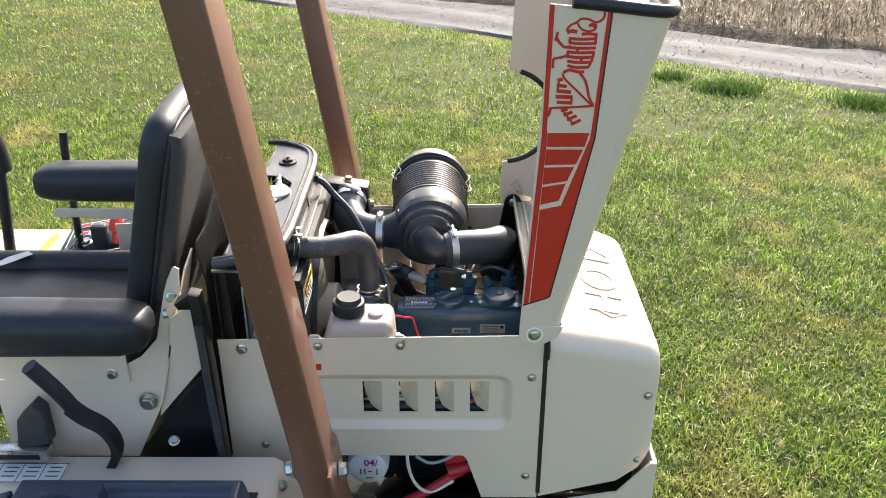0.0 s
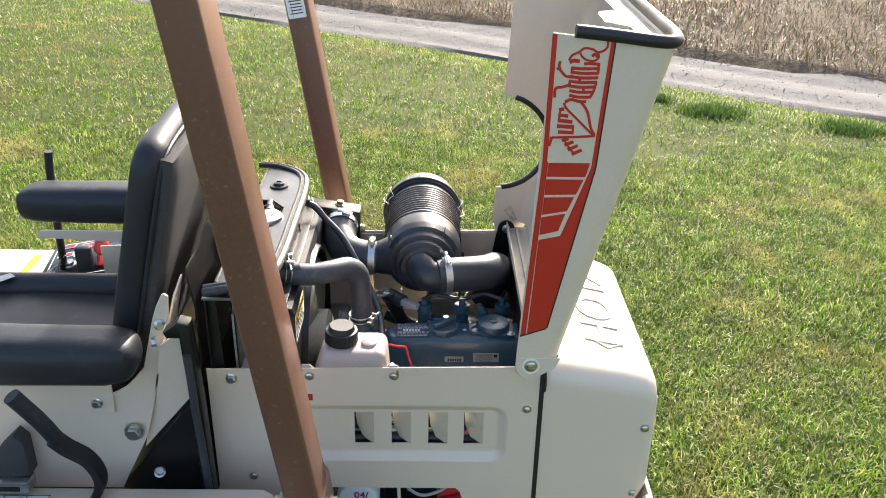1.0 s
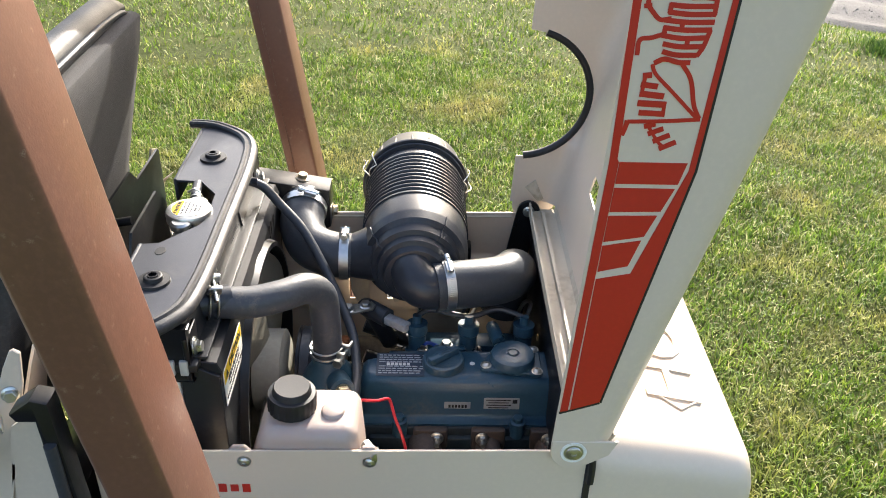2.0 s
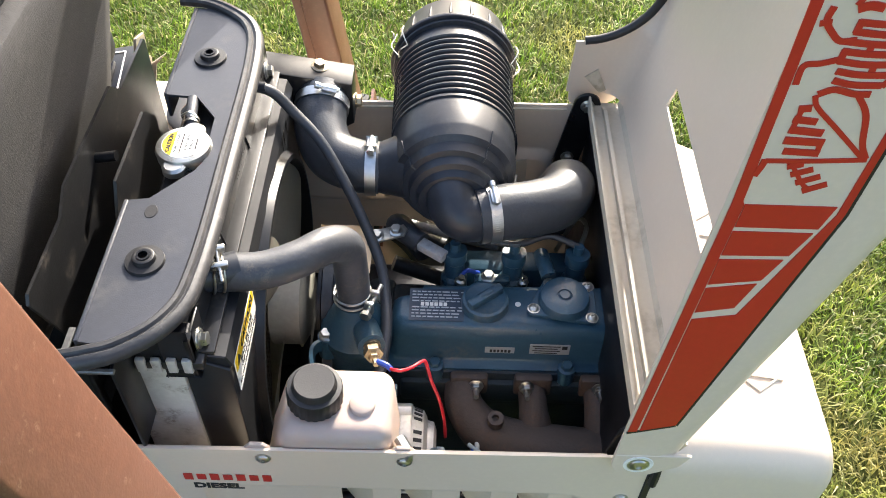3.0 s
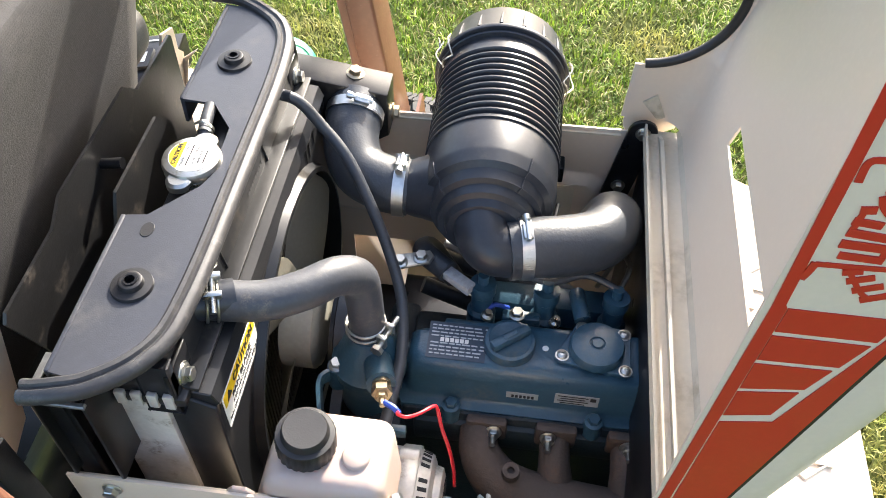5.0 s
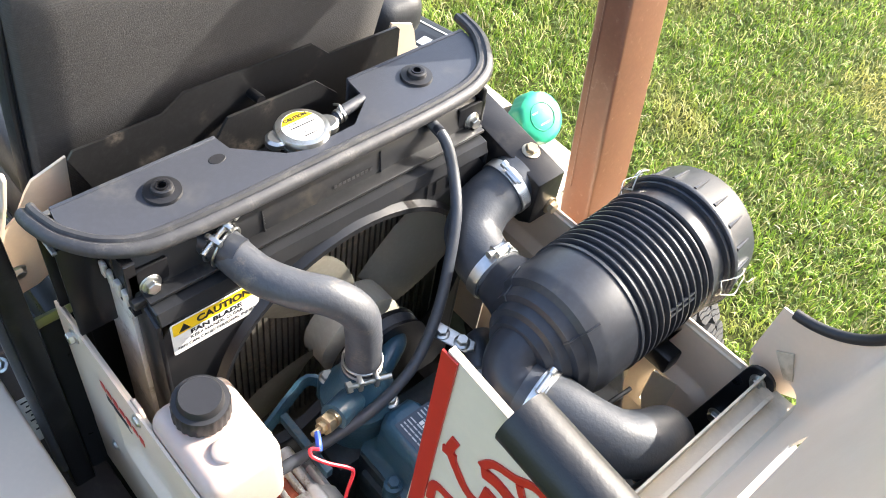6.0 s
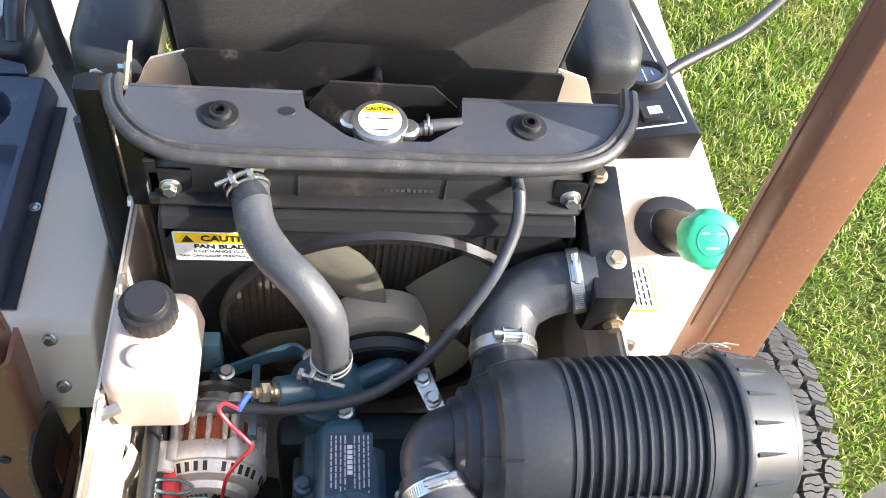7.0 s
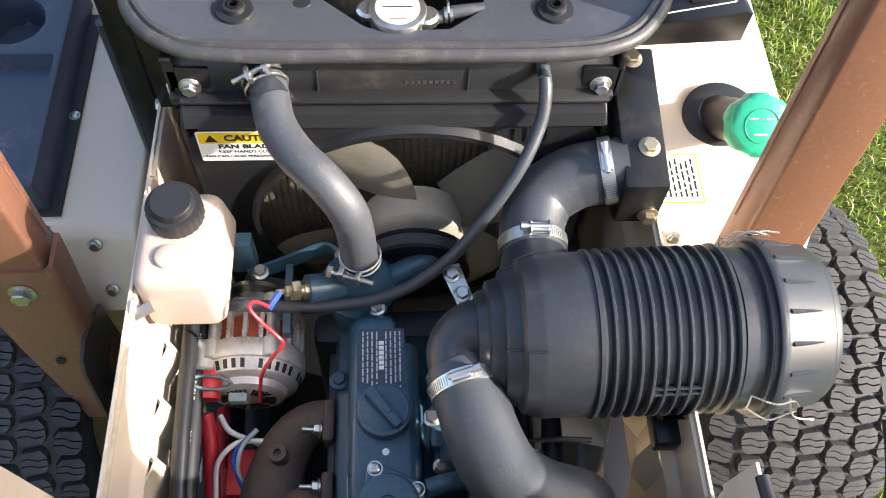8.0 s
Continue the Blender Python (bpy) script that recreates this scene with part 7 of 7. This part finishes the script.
        sticker("switch_field", up(x, y) @ Matrix.Translation((0, 0, 0.0006)), 0.031, 0.010, REDPLASTIC, lab, "", 0.0006, 0.001)
    bm = bm_new()
    lathe(bm, on(-0.798, 1.752), tilt, [(0, 0.013), (0.004, 0.013), (0.006, 0.010), (0.012, 0.010), (0.012, 0)], 20)
    key = part("key_switch", bm, ZINC, dash, "chrome key switch with keys")
    bm = bm_new()
    tube(bm, [on(-0.804, 1.750) + tilt * 0.014, on(-0.822, 1.742) + tilt * 0.012, on(-0.834, 1.736) + tilt * 0.006], 0.0025, 8, 4)
    tube(bm, [on(-0.798, 1.752) + tilt * 0.03, on(-0.812, 1.746) + tilt * 0.02, on(-0.822, 1.740) + tilt * 0.004], 0.002, 8, 4)
    part("keys", bm, ZINC, key)
    bm = bm_new()
    a = on(-0.728, 1.738)
    tube(bm, [a, a + Vector((0.004, 0.004, 0.03))], 0.007, 12, 1)
    lathe(bm, a + Vector((0.004, 0.004, 0.026)), (0.2, 0.1, 1), [(0, 0), (0, 0.010), (0.006, 0.016), (0.026, 0.015), (0.034, 0.009), (0.035, 0)], 24)
    part("throttle_knob", bm, REDPLASTIC, dash, "red throttle knob")
    bm = bm_new()
    rbox(bm, -0.777, -0.742, 1.728, 1.752, 0.700, 0.764, 0.006)
    part("lever_grip", bm, PLASTIC, dash, "black lever grip")
    # yellow stripe on the tank ahead of the dash
    sticker("yellow_stripe", facing((-0.930, 1.840, 0.6655), (0, 1, 0), (0, 0, 1)), 0.10, 0.020, YELLOW, tank_far, "yellow warning stripe")
    # upright control levers
    for pts, r, name in (([(-0.815, 1.750, 0.64), (-0.806, 1.750, 0.90), (-0.800, 1.750, 0.975)], 0.0085, "lever_post"),):
        bm = bm_new()
        tube(bm, pts, r, 14, 4)
        part(name, bm, RUBBER, mower, "black upright lever post")
    bm = bm_new()
    tube(bm, [(-0.99, 1.745, 0.56), (-0.972, 1.748, 0.70), (-0.958, 1.75, 0.84), (-0.952, 1.75, 0.90)], 0.012, 14, 5)
    lev = part("steering_lever", bm, RUBBER, mower, "black steering lever with padded grip")
    bm = bm_new()
    tube(bm, [(-0.945, 1.75, 0.888), (-0.952, 1.745, 0.96), (-0.975, 1.73, 1.03), (-1.02, 1.70, 1.10)], [0.020, 0.022, 0.022, 0.020], 16, 5)
    part("grip", bm, VINYL, lev)
    # cable from the dash across the lawn side
    bm = bm_new()
    tube(bm, [(-0.62, 1.82, 0.742), (-0.655, 1.866, 0.750), (-0.698, 1.933, 0.752), (-0.735, 1.986, 0.752), (-0.790, 2.046, 0.750), (-0.850, 2.105, 0.748)], 0.0085, 12, 6)
    part("control_lever", bm, RUBBER, mower, "black bent control lever")


far_side()

# ---- seat ----


def cushion(bm, x0, x1, y0, y1, z0, z1, r, m=None, puff=0.0, nx=14, ny=12, nz=8, p=4.5):
    """A padded block: a box whose faces swell and whose edges are well rounded."""
    made = bmesh.ops.create_cube(bm, size=2.0)["verts"]
    edges = list({e for v in made for e in v.link_edges})
    bmesh.ops.subdivide_edges(bm, edges=edges, cuts=9, use_grid_fill=True)
    vs = list(bm.verts)
    hx, hy, hz = (x1 - x0) / 2, (y1 - y0) / 2, (z1 - z0) / 2
    c = Vector(((x0 + x1) / 2, (y0 + y1) / 2, (z0 + z1) / 2))
    for v in vs:
        q = Vector((v.co.x * hx, v.co.y * hy, v.co.z * hz))
        inner = Vector([max(-h + r, min(h - r, a)) for a, h in zip(q, (hx, hy, hz))])
        d = q - inner
        if d.length > 1e-9:
            q = inner + d.normalized() * min(r, d.length)
        k = (1 - v.co.x ** 2) * (1 - v.co.y ** 2) if abs(v.co.z) > 0.99 else ((1 - v.co.y ** 2) * (1 - v.co.z ** 2) if abs(v.co.x) > 0.99 else 0)
        q += (q.normalized() * puff * max(0, k)) if puff else Vector()
        v.co = c + q
        if m is not None:
            v.co = m @ v.co
    return bm


def seat():
    bm = bm_new()
    cushion(bm, -1.06, -0.53, 1.20, 1.61, 0.640, 0.755, 0.05, puff=0.02)
    st = part("seat", bm, VINYL, mower, "black vinyl operator seat with padded armrests", 60)
    for y in (1.215, 1.540):
        bm = bm_new()
        cushion(bm, -1.06, -0.54, y, y + 0.055, 0.69, 0.785, 0.026)
        part("bolster", bm, VINYL, st)
    bm = bm_new()
    tube(bm, [(-1.05, 1.205, 0.705), (-0.80, 1.192, 0.705), (-0.54, 1.198, 0.705)], 0.0025, 8, 6)
    part("piping", bm, VINYL, st)
    bm = bm_new()
    tube(bm, [(-1.05, 1.605, 0.705), (-0.80, 1.618, 0.705), (-0.54, 1.612, 0.705)], 0.0025, 8, 6)
    part("piping", bm, VINYL, st)
    # backrest leaning to the rear, with a cloth-covered back shell
    lean = Matrix.Translation((-0.485, 0, 0.76)) @ Matrix.Rotation(radians(13.5), 4, "Y") @ Matrix.Translation((0.485, 0, -0.76))
    bm = bm_new()
    cushion(bm, -0.540, -0.482, 1.192, 1.618, 0.755, 1.190, 0.028, lean, puff=0.010)
    back = part("backrest", bm, VINYL, st, "black vinyl backrest", 60)
    bm = bm_new()
    cushion(bm, -0.500, -0.468, 1.198, 1.612, 0.775, 1.178, 0.015, lean)
    part("back_shell", bm, CLOTH, back, "charcoal woven backrest shell", 60)
    bm = bm_new()
    loop = [lean @ Vector((-0.489, y, z)) for y, z in ((1.196, 0.80), (1.193, 1.0), (1.199, 1.14), (1.222, 1.176), (1.30, 1.187), (1.405, 1.189), (1.51, 1.187), (1.588, 1.176), (1.611, 1.14), (1.617, 1.0), (1.614, 0.80))]
    tube(bm, loop, 0.0035, 8, 5)
    part("piping", bm, VINYL, back)
    # armrests
    for y0, y1 in ((1.075, 1.165), (mirror(1.165), mirror(1.075))):
        bm = bm_new()
        cushion(bm, -0.845, -0.440 if y0 < MID else -0.468, y0, y1, 0.852, 0.926, 0.030, puff=0.003, p=8.0)
        arm = part("armrest", bm, VINYL, st, "black padded armrest")
        bm = bm_new()
        ym = (y0 + y1) / 2
        inner = y1 - 0.018 if y0 < MID else y0 + 0.012
        low = 0.785 if y0 < MID else 0.822
        prism(bm, [(-0.80, low + 0.014), (-0.80, 0.842), (-0.79, 0.853), (-0.50, 0.853), (-0.485, 0.84), (-0.485, low + 0.004), (-0.50, low)], "xz", inner - 0.030, inner - 0.026, 0.0012, 1)
        part("armrest_bar", bm, CREAM, arm, "cream armrest bar")
        fasten(BOLT, (-0.51, inner - 0.030 if y0 < MID else inner - 0.026, low + 0.021), (0, -1 if y0 < MID else 1, 0), arm)
    # cream side plates that carry the seat
    for y, o in ((1.122, -1), (mirror(1.122), 1)):
        bm = bm_new()
        pts = [(-0.391, 0.992), (-0.387, 0.994), (-0.381, 0.990), (-0.385, 0.955), (-0.402, 0.885), (-0.432, 0.780), (-0.442, 0.745), (-0.495, 0.640), (-0.70, 0.640), (-0.70, 0.790), (-0.54, 0.800), (-0.50, 0.812), (-0.463, 0.833), (-0.433, 0.866), (-0.409, 0.951), (-0.401, 0.972)]
        if o > 0:
            pts = [(px, min(pz, 0.905)) for px, pz in pts[3:-2]]
        prism(bm, pts, "xz", y - 0.002, y + 0.002, 0.0008, 1)
        for v in bm.verts:
            d = 0.20 * max(0.0, v.co.z - 0.80)
            v.co += Vector((-0.40 * d, -o * d, -0.60 * d)) if o < 0 else Vector((0, -d, 0))
        pl = part("seat_side_plate", bm, CREAM, st, "cream steel seat side plate")
        bm = bm_new()
        disc(bm, (-0.462, y + o * 0.002, 0.752), (0, o, 0), 0.014, 0.002, 28, 0.0005)
        part("washer", bm, BRASS, pl)
        fasten(BOLT_BIG, (-0.462, y + o * 0.004, 0.752), (0, o, 0), pl)
        if o < 0:
            fasten(BOLT, (-0.410, y + 0.026, 0.925), (0.3, o, 0.2), pl)
    # belt with its buckle, on the near side
    bm = bm_new()
    rbox(bm, -0.700, -0.612, 1.062, 1.092, 0.676, 0.697, 0.004)
    bk = part("belt_buckle", bm, ZINC, st, "bare metal belt reel with woven strap")
    bm = bm_new()
    rbox(bm, -0.692, -0.625, 1.0605, 1.0625, 0.682, 0.691, 0.001)
    part("buckle_slot", bm, INK, bk)
    bm = bm_new()
    prism(bm, [(-0.665, 0.69), (-0.655, 0.745), (-0.625, 0.775), (-0.612, 0.76), (-0.612, 0.70)], "xz", 1.075, 1.105, 0.004)
    part("strap", bm, CLOTH, bk)
    # torn tape on the cushion
    bm = bm_new()
    prism(bm, [(-0.885, 1.500), (-0.862, 1.540), (-0.835, 1.565), (-0.820, 1.552), (-0.850, 1.515), (-0.878, 1.488)], "xy", 0.7875, 0.7885)
    part("tape_patch", bm, TAPE, st, "torn silver tape patch")


seat()
bm = bm_new()
tube(bm, [(-0.540, 1.074, 0.645), (-0.514, 1.073, 0.670), (-0.505, 1.071, 0.705), (-0.514, 1.062, 0.745), (-0.534, 1.047, 0.778), (-0.546, 1.036, 0.805)], 0.009, 10, 5, section=[(-0.006, -0.012), (0.006, -0.012), (0.006, 0.012), (-0.006, 0.012)], up=(0, 1, 0))
lev = part("brake_lever", bm, RUBBER, mower, "black bent flat lever with rubber grip")
bm = bm_new()
tube(bm, [(-0.542, 1.040, 0.797), (-0.556, 1.030, 0.838), (-0.580, 1.018, 0.888)], 0.012, 12, 3)
part("grip", bm, VINYL, lev)
bm = bm_new()
cushion(bm, -0.775, -0.648, 0.862, 0.960, 0.6665, 0.735, 0.022)
rec = part("belt_receiver", bm, PLASTIC, mower, "black plastic belt holder with a bare metal tongue")
for y in (0.885, 0.937):
    bm = bm_new()
    tube(bm, [(-0.665, y, 0.725), (-0.700, y, 0.756), (-0.745, y, 0.762), (-0.790, y, 0.750)], 0.014, 12, 4)
    part("side_horn", bm, PLASTIC, rec)
bm = bm_new()
rbox(bm, -0.760, -0.690, 0.902, 0.920, 0.734, 0.746, 0.002)
part("tongue", bm, ZINC, rec, "bare metal tongue")

# ---- rear wheels with block tread ----


def tread_mesh():
    """A six-sided block split by two zigzag cuts."""
    bm = bm_new()
    vs = [-0.0195, -0.013, -0.005, 0.005, 0.013, 0.0195]
    half = [0.0085, 0.0182, 0.0182, 0.0182, 0.0182, 0.0085]
    zig = [-0.0026, -0.0026, -0.0026, 0.0026, 0.0026, 0.0026]
    w = 0.0011
    for lo, hi in (((lambda i: -half[i]), (lambda i: max(-half[i] + 0.001, -0.0055 + zig[i] - w))), ((lambda i: max(-half[i], -0.0055 + zig[i] + w)), (lambda i: min(half[i], 0.0055 + zig[i] - w))),
                   ((lambda i: min(half[i] - 0.001, 0.0055 + zig[i] + w)), (lambda i: half[i]))):
        left = [(lo(i), vs[i]) for i in range(6)]
        right = [(hi(i), vs[i]) for i in range(6)]
        tl, tr = [bm.verts.new((x, y, 0.0085)) for x, y in left], [bm.verts.new((x, y, 0.0085)) for x, y in right]
        bl, br = [bm.verts.new((x * 1.10, y * 1.06, 0.000)) for x, y in left], [bm.verts.new((x * 1.06, y * 1.04, -0.004)) for x, y in right]
        for i in range(5):
            bm.faces.new((tl[i], tr[i], tr[i + 1], tl[i + 1]))
            bm.faces.new((bl[i], tl[i], tl[i + 1], bl[i + 1]))
            bm.faces.new((tr[i], br[i], br[i + 1], tr[i + 1]))
        for i in (0, 5):
            bm.faces.new((tl[i], bl[i], br[i], tr[i]))
    bmesh.ops.recalc_face_normals(bm, faces=bm.faces)
    return mesh_of("tread_block", bm, TYRE, 20)


TREAD = tread_mesh()


def wheel(near):
    cx, cz, R = -0.230, 0.283, 0.270
    y0, y1 = (mirror(2.060), mirror(1.810)) if near else (1.810, 2.060)
    yc, hw = (y0 + y1) / 2, (y1 - y0) / 2
    bm = bm_new()
    prof = []
    for k in range(-12, 13):
        u = k / 12
        prof.append((yc + u * hw - yc, R - 0.030 * abs(u) ** 3.2 - (0.030 if abs(k) == 12 else 0)))
    prof = [(-hw + 0.02, 0.15)] + prof + [(hw - 0.02, 0.15)]
    lathe(bm, (cx, yc, cz), (0, 1, 0), prof, 60)
    w = part("rear_wheel", bm, TYRE, mower, "wide black lawn tyre with block tread", 50)
    bm = bm_new()
    lathe(bm, (cx, yc - hw + 0.03, cz), (0, 1, 0), [(0, 0), (0, 0.08), (0.02, 0.152), (2 * hw - 0.06, 0.152), (2 * hw - 0.06, 0)], 40)
    part("rim", bm, CREAM, w, "cream steel rim")
    rows = 7
    for k in range(44):
        for i in range(rows):
            a = math.tau * (k + 0.5 * (i % 2)) / 44
            if near and not (radians(20) < a < radians(160)):
                continue
            if not near and not (radians(-30) < a < radians(180) or a > radians(330)):
                continue
            u = (i - (rows - 1) / 2) / (rows / 2)
            r = R - 0.030 * abs(u) ** 3.2
            d = Vector((math.cos(a), 0, math.sin(a)))
            nrm = (d + Vector((0, 0.45 * u * abs(u), 0))).normalized()
            p = Vector((cx, yc + u * hw * 1.02, cz)) + d * r
            m = facing(p, Vector((-math.sin(a), 0, math.cos(a))), nrm) @ Matrix.Rotation((0.12 if i % 2 else -0.12), 4, "Z") @ Matrix.Diagonal((0.84, 0.84, 1.35, 1))
            place("tread_block", TREAD, w, "", m)


wheel(True)
wheel(False)
